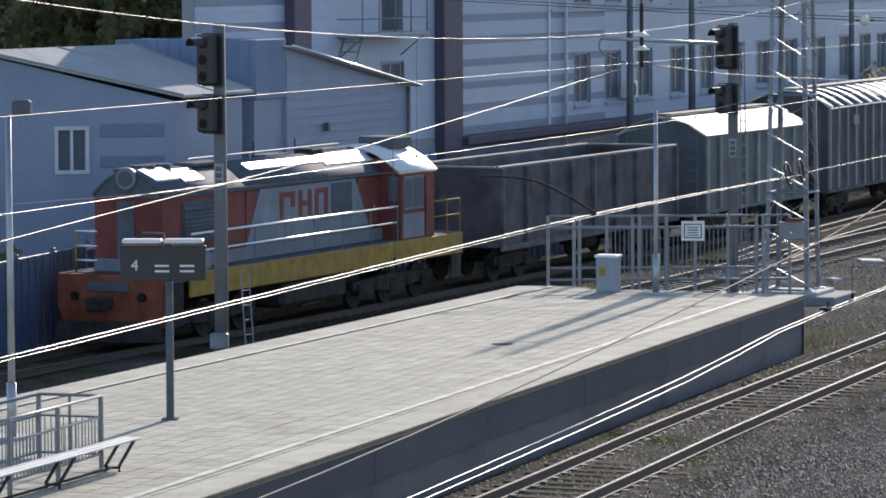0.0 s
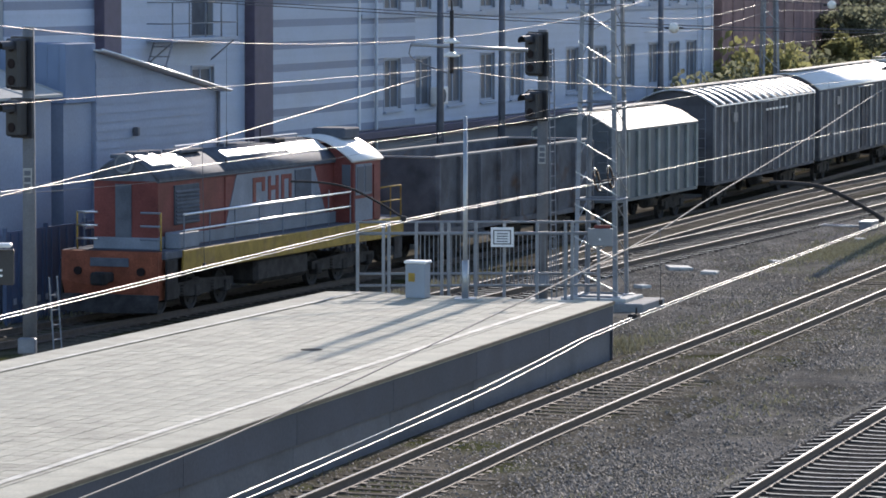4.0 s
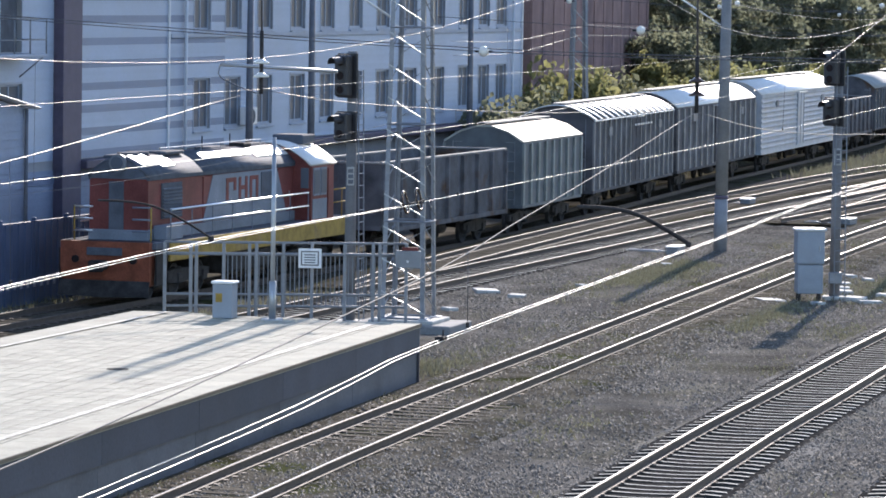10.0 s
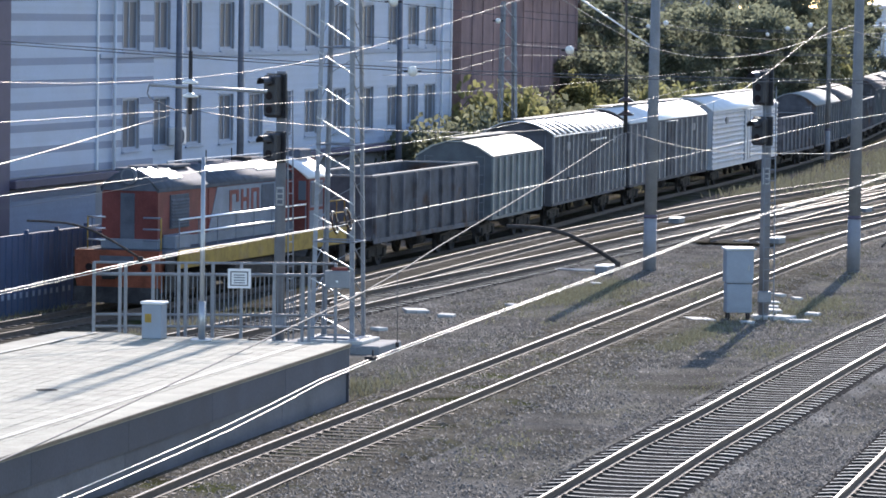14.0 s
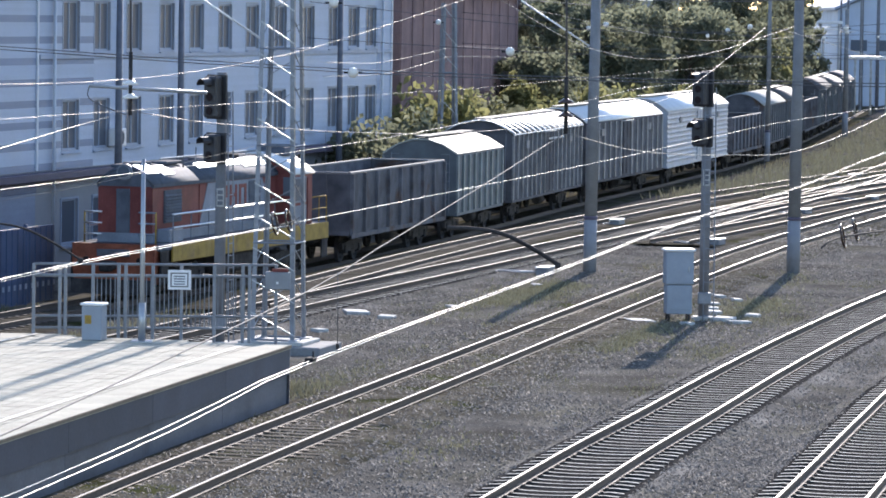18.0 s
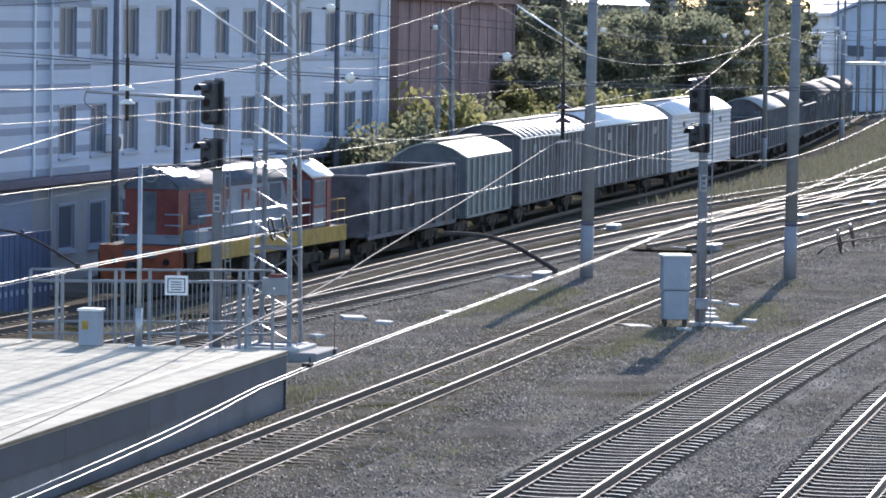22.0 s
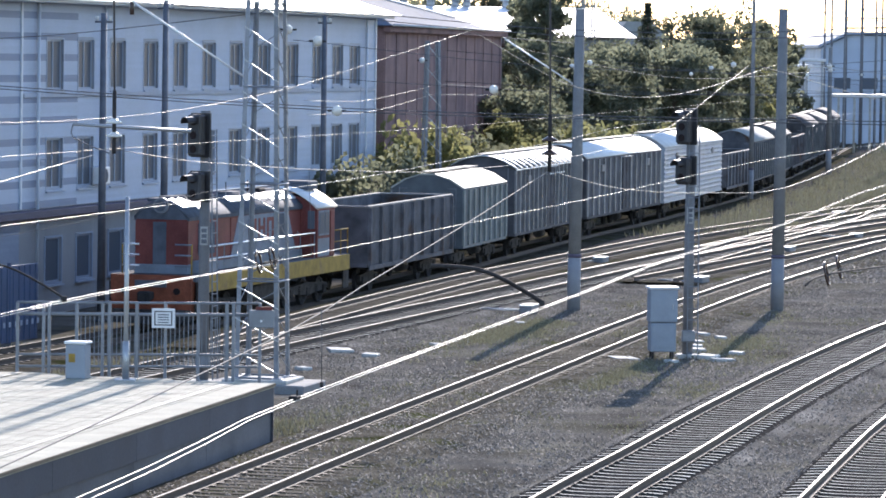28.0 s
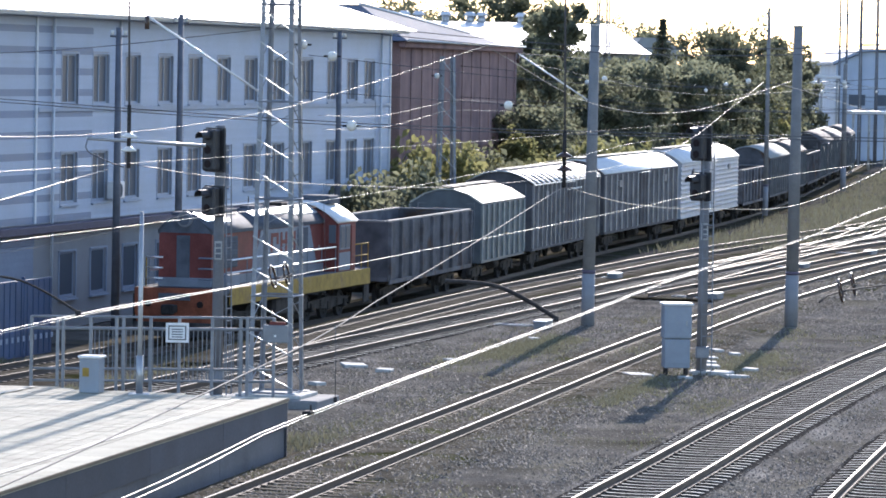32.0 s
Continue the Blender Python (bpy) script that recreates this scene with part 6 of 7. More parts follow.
M2B = [(-3.66, 45.0, 7.55), (-3.08, 48.6, 7.34), (-2.33, 53.2, 7.15), (-1.5, 58.2, 6.97), (0, 66.1, 6.76), (2.4, 78, 6.72), (4.7, 89, 7.02), (6.65, 98, 7.96), (7.78, 103.1, 8.58)]
C3 = [(-6.2, 0, 5.95), (-2.26, 24.6, 5.93), (-1.2, 31, 6.0), (1.38, 45.9, 5.94), (3.23, 55.9, 5.96), (5.84, 69.5, 5.88), (9.6, 89, 5.95), (16.5, 120, 5.95), (38, 190, 5.95)]
M3 = [(-5.8, 3, 6.35), (-3.37, 17.9, 6.18), (-1.37, 30.0, 6.47), (-0.61, 34.5, 6.72), (0.17, 39.0, 7.0), (0.96, 43.5, 7.32), (1.15, 44.6, 7.39)]
M3B = [(1.15, 44.6, 7.39), (2.2, 50.3, 7.02), (3.81, 59, 6.7), (5.99, 70.2, 6.47), (9.66, 89.1, 6.85), (13.2, 105, 7.8)]
C1 = [(-16, 20, 5.84), (-10.5, 48.3, 5.81), (-7.49, 63.9, 5.78), (-4.51, 79.5, 5.76), (-2.89, 87.3, 5.8), (-1.28, 95.1, 5.87), (0.62, 104.3, 6.03), (3.28, 117.2, 6.2), (6.72, 133.5, 6.5), (14.2, 166.5, 6.3), (38, 250, 6.2)]
M1 = [(-15, 25, 9.6), (-12.6, 37.6, 8.85), (-10.28, 49.5, 8.03), (-9.02, 56.0, 7.7), (-7.76, 62.4, 7.5), (-6.53, 68.9, 7.43), (-5.28, 75.4, 7.5), (-4.01, 81.9, 7.72), (-2.68, 88.3, 8.09), (0.7, 104.7, 9.3)]


def build_wires():
    lab = "bright grooved contact wire over a track"
    wire("contact_wire", lab, [(x + 0.02, y, z) for x, y, z in C2], 0.0042, "wire_c")
    wire("contact_wire", lab, [(x + 0.075, y, z - 0.012) for x, y, z in C2[:5]], 0.003, "wire_c")
    for k in (0, 1):
        wire("contact_wire", lab, [(x + k * (0.07 if y < 31 else 0.025), y, z - 0.028 - 0.01 * k) for x, y, z in C3], 0.0034, "wire_c")
    s = thing("wire_clamp", "dark bolted feeder clamp on a pair of contact wires", "clamp", along(Vector((-1.12, 31.4, 5.98)), Vector((0.17, 1, 0))), group="wire clamps")
    part("clamp", bbox(B(), -0.07, 0.07, -0.02, 0.05, -0.02, 0.015, 0.008), "dark", s)
    part("bolt", tube(B(), [(0.02, 0, 0.0), (0.02, 0, 0.06)], 0.008, 6), "dark", s)
    part("jumper", tube(B(), spline([(0, 0.02, 0), (-0.1, 0.06, -0.05), (-0.24, 0.02, -0.03)], 0.04), 0.008, 5), "dark", s)
    wire("contact_wire", lab, C1, 0.004, "wire_c")
    lab = "sagging carrying wire above a track"
    for pts in (M2, M2B, M3, M3B, M1):
        wire("carrying_wire", lab, pts, 0.0052 if pts in (M3, M3B) else 0.0042, "wire_m" if pts is M3 else "wire")
    wire("feeder_wire", "level feeder wire along the tracks", [(-7.6, 21.5, 7.64), (-3.18, 48.0, 7.54), (0.17, 66.9, 7.47), (2.6, 79.4, 7.5), (7.6, 102.3, 7.6)], 0.0022)
    wire("carrying_wire", lab, [(0.7, 104.7, 9.23), (4.0, 121, 7.7), (8, 140, 7.4), (14, 166, 8.6)], 0.008)
    wire("balance_wire", "thin slack wire under the contact wire", [(-11.2, 44.6, 5.95), (-9.27, 54.6, 5.69), (-7.82, 62.1, 5.59), (-6.4, 69.6, 5.66), (-4.99, 77.1, 5.86), (-4.1, 81.5, 6.0)], 0.0028, "wire_m")
    droppers(M2, C2, (36,))
    droppers(M2B, C2, (56, 70, 86))
    droppers(M3, C3, (32.4,))
    droppers(M3B, C3, (64, 80))
    droppers(M1, C1, (60, 76, 92))
    # supports of the second and third tracks, hung from a cross span
    insulator_string(-3.66, 45.0, 7.5, 8.2, 2, material="insulator")
    insulator_string(1.15, 44.6, 7.38, 8.0, 2)
    for x, y, z0, z1 in ((-3.66, 45.0, 8.2, 11.4), (1.15, 44.6, 8.0, 11.4)):
        wire("hanger_wire", "thin steel hanger of a cross span", [(x, y, z0), (x - 0.05, y, z1)], 0.012, "wire_d", False, "hangers")
    for x, y, z in ((-4.0, 42.9, 6.0), (1.08, 44.2, 5.95)):
        s = thing("steady_arm", "dark curved steady arm holding the contact wire", "bracket", pose(x, y, z), group="steady arms")
        part("arm", tube(B(), spline([(0, 0, 0.02), (-0.3, 0.01, 0.2), (-0.6, 0.02, 0.34), (-0.9, 0.03, 0.39), (-1.3, 0.05, 0.4)], 0.1), 0.012 if x < 0 else 0.024, 8), "dark", s)
        part("clamp", bbox(B(), -0.03, 0.03, -0.03, 0.03, -0.02, 0.04, 0.008), "dark", s)
    arm = thing("bracket_arm", "grey tubular arm with a hooked end", "bracket", pose(-4.15, 45.6, 7.78))
    part("tube", tube(B(), [(-0.02, 0, 0.03), (1.3, 0, -0.03)], 0.02, 8), "galv", arm)
    part("hook", tube(B(), spline([(-0.02, 0, 0.03), (-0.03, 0, -0.1), (0.15, 0, -0.2), (0.42, 0, -0.3)], 0.05), 0.008, 6), "post_d", arm)
    ring_insulator(-2.32, 53.06, 5.9, Vector((0.165, 1, 0)))
    ring_insulator(4.95, 51.6, 5.95, Vector((0.19, 1, 0)), 0.85)
    wire("contact_wire", "dark contact wire end at a section insulator", [(4.3, 48.2, 5.97), (4.9, 51.4, 5.95), (7.4, 60.5, 5.7)], 0.012, "dark")
    # cross spans at the lattice mast
    for z in (7.2, 7.28):
        wire("span_wire", "dark cross span wire between masts", [(-32, 112.8, z + 1.78), (-22, 110.8, z + 0.95), (-11.9, 108.7, z + 0.36), (-4.6, 107.2, z + 0.0), (2, 106.0, z - 0.16), (20, 102.5, z - 0.2)], 0.014, "wire_d", True, "span wires")
    for dz in (0.0, 0.16):
        wire("span_wire", "dark cross span wire between masts", [(-4.6, 107.2, 9.75 + dz), (3.6, 105.6, 9.16 + dz), (11.3, 104, 9.35 + dz), (26, 101, 10.6 + dz)], 0.013, "wire_d", True, "span wires")
    wire("span_wire", "dark cross span wire between masts", [(-30, 112, 9.4), (-20, 110, 8.9), (-12, 108.5, 8.9), (-4.6, 107.2, 9.7)], 0.012, "wire_d", True, "span wires")
    ball(-2.85, 106.9, 7.13, 0.14)
    ball(1.25, 106.0, 7.75, 0.12)
    ball(-4.2, 107.9, 9.25, 0.13)
    ball(-3.4, 107.5, 8.95, 0.13)
    # consoles on the masts: inclined tubes
    for a, b, nm in (((-5.3, 107.2, 7.98), (-8.3, 107.4, 9.93), "mast"), ((4.48, 143.35, 7.67), (2.0, 143.6, 9.27), "mast")):
        c = thing("console", "bright inclined console tube on a " + nm, "bracket", pose(*a), group="consoles")
        d = Vector(b) - Vector(a)
        part("tube", tube(B(), [(0, 0, 0), d], 0.03, 8), "white", c)
        part("tie", tube(B(), [(0, 0, d.z * 0.9), d], 0.012, 5), "wire_d", c)
        part("insulator", tube(B(), [d, d + Vector((0, 0, -0.35))], 0.06, 10), "insulator_b", c)
    # distant spans over the yard throat
    for k, (y, z, sag) in enumerate(((170, 9.3, 1.2), (205, 8.9, 1.0), (245, 8.6, 1.2), (290, 8.5, 1.4), (340, 8.6, 1.5))):
        cx = 8 + (y - 170) * 0.21
        for dz in (0, 1.6):
            wire("span_wire", "thin distant cross span wire", [(cx - 16, y + 3, z - dz), (cx, y, z - sag * (0.5 if dz else 1) - dz), (cx + 18, y - 3, z - dz)], 0.013, "wire_d", True, "span wires", 3)
        for u in (-9, -2, 4, 8):
            ball(cx + u, y, z - sag * 0.8 + 0.05, 0.12)
    for a, b, c in (((2.0, 143.6, 9.0), (10, 170, 7.8), (20, 205, 8.2)), ((7.78, 103.1, 8.5), (16, 135, 7.2), (26, 168, 8.0)), ((13.2, 105, 7.8), (22, 138, 7.0), (32, 170, 7.9)), ((-0.62, 186, 7.3), (4.5, 240, 6.9), (10.4, 300, 8.0)), ((-0.62, 186, 6.8), (4.8, 240, 6.5), (10.4, 300, 7.7)), ((-0.62, 186, 7.2), (-3.2, 165, 6.75), (-5.0, 140, 7.0)), ((-0.62, 186, 6.8), (-3.0, 165, 6.3), (-4.9, 140, 6.5)), ((20, 205, 8.2), (33, 250, 7.3), (46, 300, 8.2)), ((26, 205, 8.0), (40, 250, 7.1), (54, 300, 8.1))):
        wire("carrying_wire", "distant carrying wire sagging over the yard", [a, b, c], 0.007, "wire", True, "overhead wires", 3)


build_wires()

# ---- trees, bushes, grass and stones ----
def leaves(bm, c, r, n, size, flat=1.0):
    for _ in range(n):
        d = Vector((random.gauss(0, 1), random.gauss(0, 1), random.gauss(0, 1) * flat)).normalized() * r * random.random() ** 0.4
        p = c + d
        a = Vector((random.uniform(-1, 1), random.uniform(-1, 1), random.uniform(-1, 1))).normalized()
        b = a.orthogonal().normalized()
        s = size * random.uniform(0.6, 1.4)
        bm.faces.new([bm.verts.new(p + a * s), bm.verts.new(p + b * s * 0.6), bm.verts.new(p - a * s * 0.8 + Vector((0, 0, -s * 0.3))), bm.verts.new(p - b * s * 0.6)])


def broad_tree(height, spread, seed, leaf="leaf", label="broad leafy tree with an uneven crown"):
    random.seed(seed)
    t = thing("tree", label, "tree", pose(0, 0, -60), group="trees beyond the yard")
    tr, cr = B(), B()
    top = Vector((random.uniform(-0.3, 0.3), random.uniform(-0.3, 0.3), height * 0.95))
    tube(tr, [(0, 0, -0.4), (0.1, 0.05, height * 0.25), (0.0, 0.1, height * 0.5), top * 0.8, top], height * 0.018, 8, 0, 0.03)
    for k in range(26):
        f = 0.2 + 0.74 * (k + random.random()) / 26
        a, z = k * 2.4 + random.uniform(-0.4, 0.4), height * f
        w = spread * (math.sin(math.pi * min(1, (f - 0.08) / 0.95)) ** 0.6) * random.uniform(0.45, 1.0)
        e = Vector((math.cos(a) * w, math.sin(a) * w, min(height * 0.97, z + height * random.uniform(0.02, 0.1))))
        tube(tr, [(0, 0, z - height * 0.06), e * 0.55 + Vector((0, 0, z * 0.42)), e], height * 0.006, 5, 0, 0.015)
        leaves(cr, e, random.uniform(0.45, 0.95) * spread * 0.36, 120, 0.17)
        leaves(cr, e * 0.6 + Vector((0, 0, z * 0.42)), spread * 0.3, 70, 0.17)
        for _ in range(3):
            q = e + Vector((random.gauss(0, 1), random.gauss(0, 1), random.gauss(0, 0.8))) * spread * 0.22
            leaves(cr, q, spread * 0.13, 26, 0.14)
    leaves(cr, top, spread * 0.22, 90, 0.15)
    part("trunk", tr, "bark", t)
    part("crown", cr, leaf, t)
    return t


def conifer(height, spread, seed):
    random.seed(seed)
    t = thing("tree", "dark pointed spruce tree with drooping branches", "tree", pose(0, 0, -60), group="trees beyond the yard")
    tr, cr = B(), B()
    tube(tr, [(0, 0, -0.4), (0, 0, height)], height * 0.016, 7, 0, 0.03)
    for k in range(46):
        z = height * (0.12 + 0.86 * k / 46)
        w = spread * (1 - k / 47) ** 1.05 * random.uniform(0.55, 1.1)
        for q in range(5):
            a = k * 1.1 + q * 1.2566 + random.uniform(-0.2, 0.2)
            for f in (0.4, 0.75, 1.0):
                leaves(cr, Vector((math.cos(a) * w * f, math.sin(a) * w * f, z - 0.25 * w * f)), 0.1 + w * 0.14, 5, 0.16, 0.5)
    part("trunk", tr, "bark", t)
    part("crown", cr, "leaf_d", t)
    return t


def bush(seed, leaf, label):
    random.seed(seed)
    t = thing("bush", label, "bush", pose(0, 0, -60), group="bushes along the line")
    tr, cr = B(), B()
    for k in range(7):
        a = k * 0.9
        e = Vector((math.cos(a) * random.uniform(0.5, 1.4), math.sin(a) * random.uniform(0.5, 1.4), random.uniform(1.0, 2.3)))
        tube(tr, [(0, 0, -0.2), e * 0.5, e], 0.04, 5, 0, 0.015)
        leaves(cr, e, random.uniform(0.5, 0.9), 210, 0.1)
    part("stems", tr, "bark", t)
    part("crown", cr, leaf, t)
    return t


def build_trees():
    kinds = [broad_tree(10, 2.6, 3), broad_tree(12, 2.3, 5), broad_tree(9, 2.4, 8, "leaf_y", "leafy tree turning yellow in autumn"), conifer(12.6, 3.3, 9), broad_tree(12, 3.6, 12), broad_tree(8, 3.0, 14)]
    shrubs = [bush(21, "leaf", "green bush beside the railway line"), bush(22, "leaf_y", "yellow green bush beside the railway line"), bush(23, "leaf", "green bush beside the railway line")]
    random.seed(77)
    used = set()

    def put(kind, x, y, s=1.0, lst=kinds):
        m = pose(x, y, ground_z(x, y) + 0.05, 0, 0, random.uniform(0, 360))
        if id(lst[kind]) not in used:
            used.add(id(lst[kind]))
            ob = lst[kind]
            ob.matrix_basis = m
        else:
            ob = copy_thing(lst[kind], m)
        ob.scale = (s, s, s * random.uniform(0.9, 1.1))
        return ob
    # beyond the brick building and along the line, far to near
    for kind, x, y, s in ((1, 6.3, 262, 1.17), (1, 5.4, 266, 1.0), (2, 4.7, 258, 0.95), (0, 7.6, 258, 0.98), (5, 9.2, 262, 1.1), (5, 11.2, 270, 1.15), (0, 3.2, 256, 0.85), (5, 1.6, 250, 0.95), (2, 2.6, 246, 0.75),
                          (3, 14.3, 290, 1.12), (5, 12.6, 284, 1.2), (0, 16.9, 300, 1.02), (1, 19.5, 300, 1.1), (4, 20.2, 304, 1.04), (0, 18.4, 296, 1.0), (2, 21.3, 306, 0.98), (5, 17.8, 286, 1.1), (5, 15.6, 280, 1.15),
                          (0, 23.2, 322, 1.0), (1, 25.0, 330, 0.95), (1, 26.0, 336, 1.0), (2, 22.4, 310, 1.0), (5, 24.0, 318, 1.1), (0, 31.2, 384, 1.22), (0, 29.6, 376, 1.15), 
                          (4, 18.7, 420, 1.06), (4, 22.5, 428, 1.06), (4, 25.2, 430, 1.08), (4, 15.0, 425, 1.0), (0, 28.0, 440, 1.2), (4, -1.5, 350, 1.25), (4, 2.5, 356, 1.22), (1, 5.5, 352, 1.2), (4, 9.2, 360, 1.15), (4, -5.5, 352, 1.25),
                          (0, 40.0, 500, 1.0), (4, 60, 560, 1.1), (4, 68, 590, 1.1), (0, 76, 600, 1.2), (5, 3.6, 221, 1.0), (0, 4.6, 229, 0.95), (2, 3.1, 214, 0.72), (1, 5.6, 238, 0.85)):
        put(kind, x, y, s)
    # behind the low house
    for kind, x, y, s in ((4, -32.5, 147, 0.95), (2, -30.2, 142, 1.15), (2, -28.6, 143, 1.05), (2, -31.9, 143, 1.15), (4, -35.3, 145, 1.05), (1, -37.5, 151, 1.0), (0, -41.8, 152, 1.05), (4, -45.6, 156, 1.05), (1, -34.3, 157, 1.1)):
        put(kind, x, y, s)
    for k in range(78):
        y = 176 + k * 2.7 + random.uniform(-2, 2)
        x = near_x(y) - random.uniform(5.2, 10.5)
        put(random.choice((0, 1, 1, 1, 2)), x, y, random.uniform(1.2, 2.3), shrubs)
    for x, y, s in ((-24.4, 96.0, 0.9), (-25.3, 97.5, 1.0), (-3.6, 186.5, 0.8)):
        put(1, x, y, s, shrubs)


def scatter_grass():
    random.seed(5)
    bm_v, bm_f = [], []

    def tuft(x, y, z, h, n, spread):
        for _ in range(n):
            px, py = x + random.gauss(0, spread), y + random.gauss(0, spread * 1.6)
            a = random.uniform(0, 6.28)
            w, hh = 0.016 + 0.02 * random.random(), h * random.uniform(0.5, 1.2)
            dx, dy = math.cos(a) * w, math.sin(a) * w
            lx, ly = random.gauss(0, 0.35) * hh, random.gauss(0, 0.35) * hh
            i = len(bm_v)
            bm_v.extend(((px - dx, py - dy, z), (px + dx, py + dy, z), (px + lx, py + ly, z + hh)))
            bm_f.append((i, i + 1, i + 2))
    first = spline([(x, y, 0) for x, y in AXES["first"]], 0.5)
    for p in first:
        if 60 < p.y < 150:
            for off in (-1.9, -2.6, 2.4, 3.4, 0.0):
                k = noise.noise(Vector((p.x * 0.4 + off, p.y * 0.16, 3)))
                if k > (-0.05 if off < 0 else 0.12):
                    tuft(p.x + off + random.gauss(0, 0.3), p.y, -0.28 if abs(off) > 1.8 else -0.2, 0.06 + 0.1 * max(0, k), 12, 0.22)
    for _ in range(1300):
        y = random.uniform(66, 150)
        x = random.uniform(-3.0, 0.2 * (y - 70) + 10)
        if noise.noise(Vector((x * 0.22, y * 0.12, 9))) > 0.2:
            tuft(x, y, -0.29, 0.08, 10, 0.25)
    for cx, cy in ((4.1, 117.5), (3.2, 114.5), (5.0, 121), (0.4, 124), (2.2, 131), (3.4, 134), (8.7, 122), (9.6, 127), (5.6, 97), (7.2, 109)):
        for _ in range(80):
            tuft(random.gauss(cx, 0.9), random.gauss(cy, 2.0), -0.29, 0.07, 12, 0.25)
    for xa, ya, xb, yb, n in ((3.3, 109.0, 5.6, 118.6, 620), (8.4, 123.0, 10.2, 131.0, 110), (1.0, 126.0, 3.6, 137.0, 260), (-2.6, 98.0, 0.2, 108.0, 150)):
        for _ in range(n):
            a = random.random()
            x, y = xa + (xb - xa) * a + random.gauss(0, 0.35), ya + (yb - ya) * a + random.gauss(0, 0.5)
            tuft(x, y, -0.29, 0.09, 12, 0.2)
    # platform foot and the strip before the train
    for k in range(420):
        y = random.uniform(58, 94)
        if noise.noise(Vector((y * 0.3, 1, 5))) > 0.02:
            tuft(plat_r(y) + random.uniform(0.2, 0.95), y, -0.27, 0.12, 7, 0.12)
    for k in range(260):
        a = random.uniform(0, 1)
        tuft(-9.5 + 6.5 * a + random.gauss(0, 0.4), 96.6 + random.gauss(0, 0.9), -0.3, 0.2, 10, 0.2)
    for k in range(700):
        y = random.uniform(88, 128)
        x = near_x(y) + random.choice((-5.2, 2.6)) + random.gauss(0, 0.6)
        tuft(x, y, ground_z(x, y), 0.2, 10, 0.3)
    for k in range(2600):
        y = random.uniform(205, 420)
        x = near_x(y) + random.uniform(2.2, 9 + (y - 205) * 0.06)
        tuft(x, y, ground_z(x, y), 0.45, 8, 0.6)
    for k in range(1500):
        y = random.uniform(190, 380)
        x = near_x(y) - random.uniform(4.5, 13)
        tuft(x, y, ground_z(x, y), 0.7, 8, 0.6)
    me = bpy.data.meshes.new("grass")
    me.from_pydata(bm_v, [], bm_f)
    me.materials.append(M["grass"])
    tagged(new("grass", me), "tufts of dry green grass on the gravel", "grass", kind="stuff")


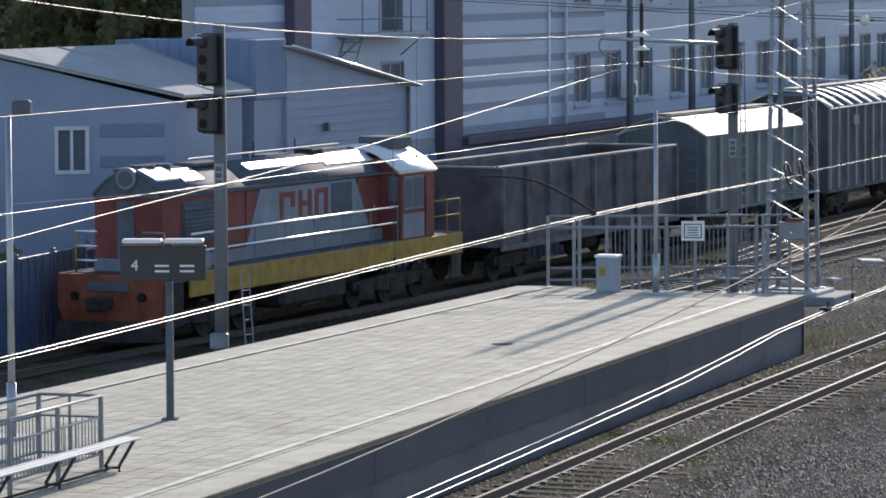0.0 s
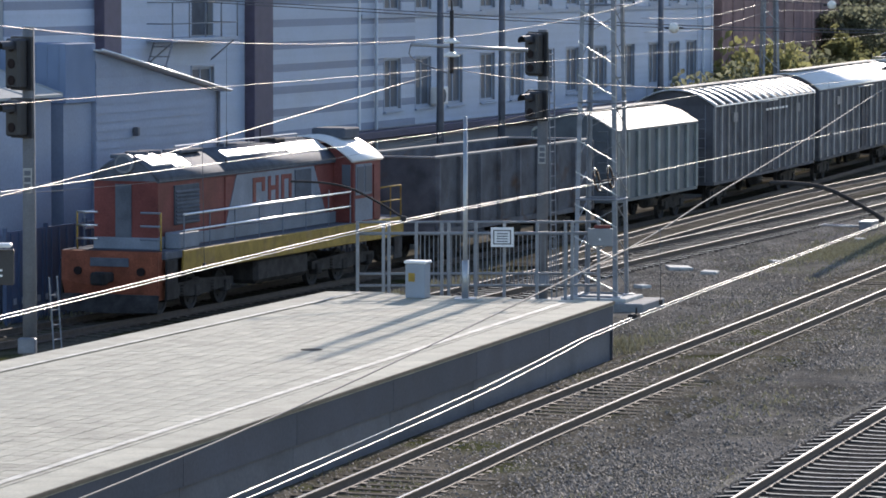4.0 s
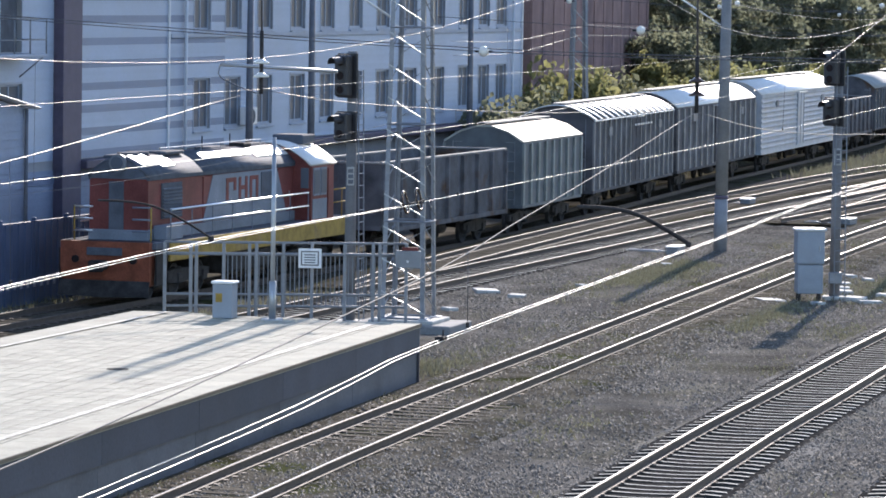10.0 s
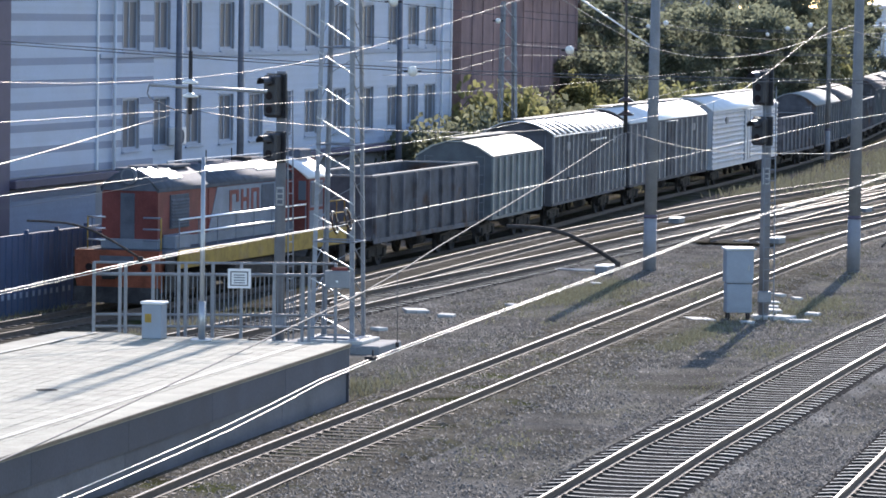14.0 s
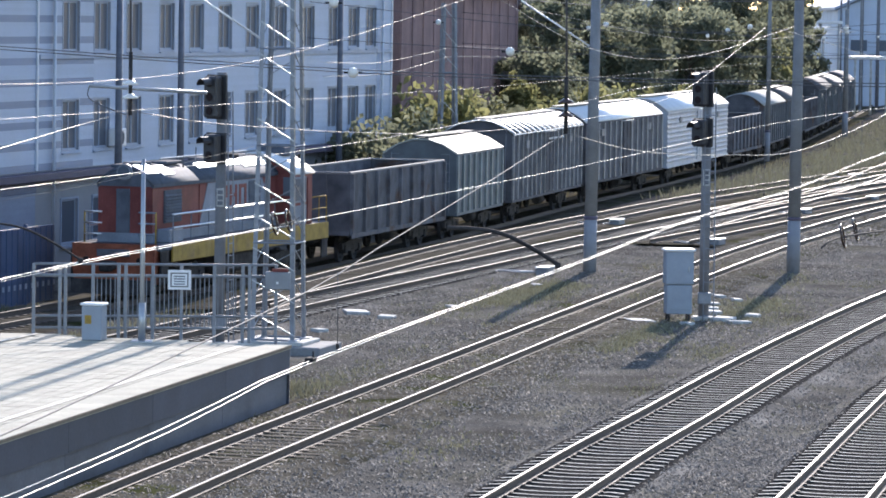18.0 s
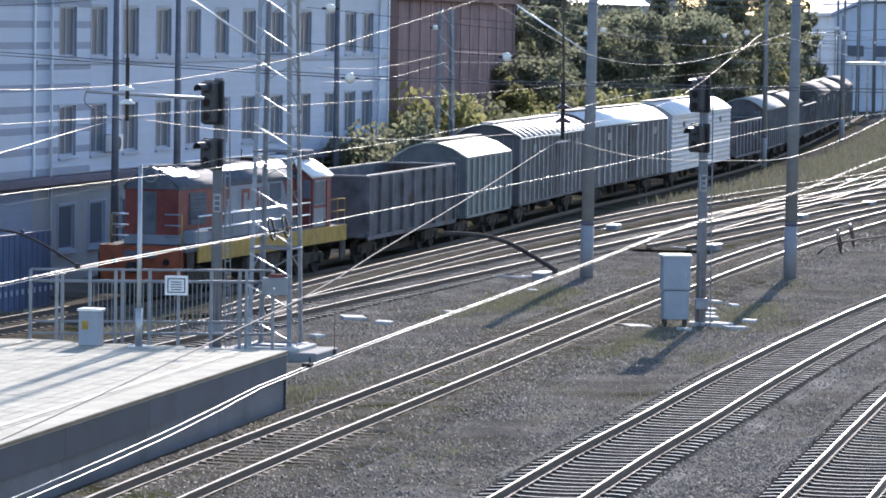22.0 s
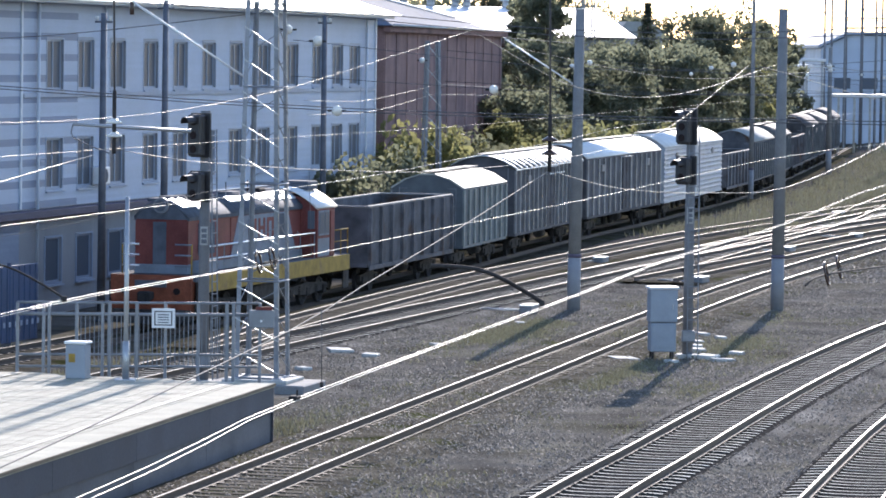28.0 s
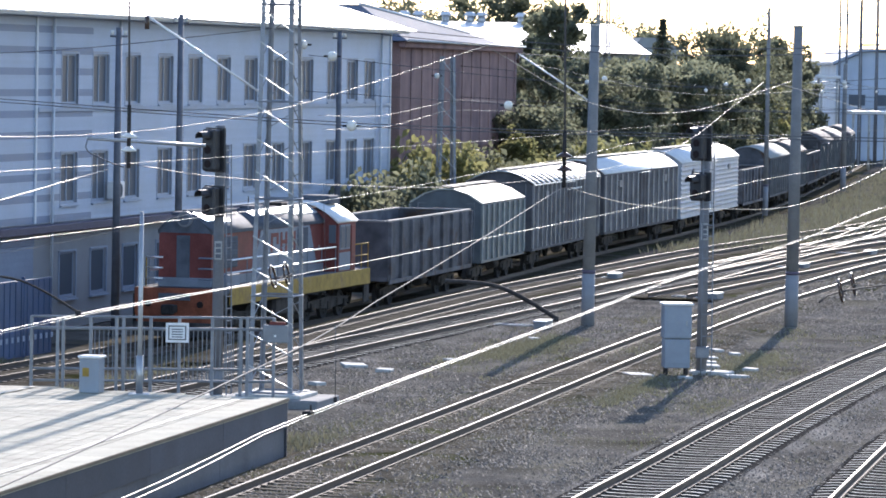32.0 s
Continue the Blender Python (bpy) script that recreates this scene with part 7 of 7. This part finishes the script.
def scatter_stones():
    rng = np.random.default_rng(4)
    n = 430000
    y = 56 + (165 - 56) * rng.random(n) ** 1.35
    lo = np.where(y < 93, -10.9 + 0.196 * (y - 56), -12.5 + 0.26 * (y - 93))
    hi = 12 + 0.21 * (y - 56)
    x = lo + (hi - lo) * rng.random(n)
    # keep them off the platform and thin them where weeds stand
    keep = x > -11.22 + 0.1959 * (y - 55.38) + 0.25
    keep |= y > 95.2
    patch = np.sin(0.52 * x + 0.13 * y) + np.sin(0.31 * x - 0.19 * y + 2) + np.sin(0.9 * x + 0.4 * y + 1) * 0.6 + np.sin(1.7 * x - 0.8 * y) * 0.4
    keep &= rng.random(len(x)) < 0.7 + 0.3 * np.tanh(1.4 * patch)
    x, y = x[keep], y[keep]
    near = len(x)
    yf = 163 + 80 * rng.random(46000) ** 1.3
    xf = np.interp(yf, [p[1] for p in NEAR_SIDE], [p[0] for p in NEAR_SIDE]) + 3.2 + (24 + 0.1 * (yf - 160)) * rng.random(46000)
    x, y = np.concatenate([x, xf]), np.concatenate([y, yf])
    n = len(x)
    z = np.full(n, -0.3)
    for key in ("first", "second", "third", "left"):
        a = np.array(AXES[key])
        off = np.abs(x - np.interp(y, a[:, 1], a[:, 0])) / 1.02
        if key == "first":
            z = np.maximum(z, -0.3 + np.clip((2.5 - off) / 0.8, 0, 1) * 0.09)
        else:
            z = np.maximum(z, np.interp(off, [1.5, 2.0], [-0.2, -0.33]))
    r = 0.015 + 0.024 * rng.random(n) ** 2
    r[near:] *= 1.7
    for key in ("second", "third", "left"):
        a = np.array(AXES[key])
        inside = np.abs(x - np.interp(y, a[:, 1], a[:, 0])) < 1.45
        r[inside] *= np.where(rng.random(inside.sum()) < 0.28, 0.55, 0.05)
        z[inside] = -0.215
    base = np.array([(1, 0, -0.3), (-1, 0, -0.3), (0, 1, -0.3), (0, -1, -0.3), (0, 0, 1)], float)
    jit = 1 + 0.45 * (rng.random((n, 5, 3)) - 0.5)
    ang = rng.random(n) * 6.283
    c, s = np.cos(ang)[:, None], np.sin(ang)[:, None]
    v = base[None] * jit * r[:, None, None] * np.array([1.25, 1.0, 0.8])
    v += (rng.random((n, 5, 3)) - 0.5) * r[:, None, None] * 0.5
    vx, vy = v[:, :, 0] * c - v[:, :, 1] * s, v[:, :, 0] * s + v[:, :, 1] * c
    v = np.stack([vx + x[:, None], vy + y[:, None], v[:, :, 2] + z[:, None] + (r * 0.4)[:, None]], 2).reshape(-1, 3)
    f = np.array([(0, 2, 4), (2, 1, 4), (1, 3, 4), (3, 0, 4)])
    f = (f[None] + 5 * np.arange(n)[:, None, None]).reshape(-1, 3)
    me = bpy.data.meshes.new("ballast_stones")
    me.vertices.add(len(v))
    me.vertices.foreach_set("co", v.ravel())
    me.loops.add(len(f) * 3)
    me.loops.foreach_set("vertex_index", f.ravel())
    me.polygons.add(len(f))
    me.polygons.foreach_set("loop_start", np.arange(0, len(f) * 3, 3))
    me.update()
    me.materials.append(M["stone"])
    tagged(new("ballast_stones", me), "grey crushed stones strewn between the tracks", "gravel", kind="stuff")


build_trees()
scatter_grass()
scatter_stones()

# ---- paving slabs of the platform ----
def build_paving():
    bm = bbox(B(), -0.168, 0.168, -0.168, 0.168, -0.06, 0.0, 0.006)
    me = bpy.data.meshes.new("paving_slab")
    bm.to_mesh(me)
    bm.free()
    me.materials.append(M["paving"])
    rest = B()
    d = Vector((0.1959, 1, 0)).normalized()
    r = Vector((d.y, -d.x, 0))
    o = Vector((plat_r(20), 20, PLAT_Z))
    random.seed(31)
    made = 0
    for i in range(86, 215):
        for j in range(32):
            p = o + d * (i * 0.35) - r * (0.81 + j * 0.35)
            if p.x < plat_l(p.y) + 1.17 or p.y > end_y(p.x) - 0.2:
                continue
            m = along(p, d, PLAT_Z + random.uniform(-0.003, 0.002)) @ pose(0, 0, 0, random.uniform(-0.2, 0.2), random.uniform(-0.2, 0.2), 0)
            if 68 < p.y < 74 and made < 290:
                share("paving_slab", me, platform, m)
                made += 1
            else:
                box(rest, -0.168, 0.168, -0.168, 0.168, -0.06, 0.0, 0, m)
    ob = part("paving", rest, "paving", platform, "field of square grey paving slabs")
    ob["kind"] = "stuff"


build_paving()


def motions():
    """The train rolls away from the viewer and slows down, its wheels turning."""
    for s0, length, v in CONSIST:
        walk(v, [(t, vehicle_pose(s0 + back, length)) for t, back in ROLLING])
    times, gone = [t for t, _ in ROLLING], [back for _, back in ROLLING]
    turns = [(0.0, gone[0])] + [(float(np.interp(b, gone, times)), b) for b in np.arange(gone[0] + 0.62, gone[-1] - 0.05, 0.62)] + [(32.0, gone[-1])]
    for wheel, x, y in WHEELS:
        walk(wheel, [(t, pose(x, y, WHEEL_R, 0, math.degrees(b / WHEEL_R), 0)) for t, b in turns])


motions()
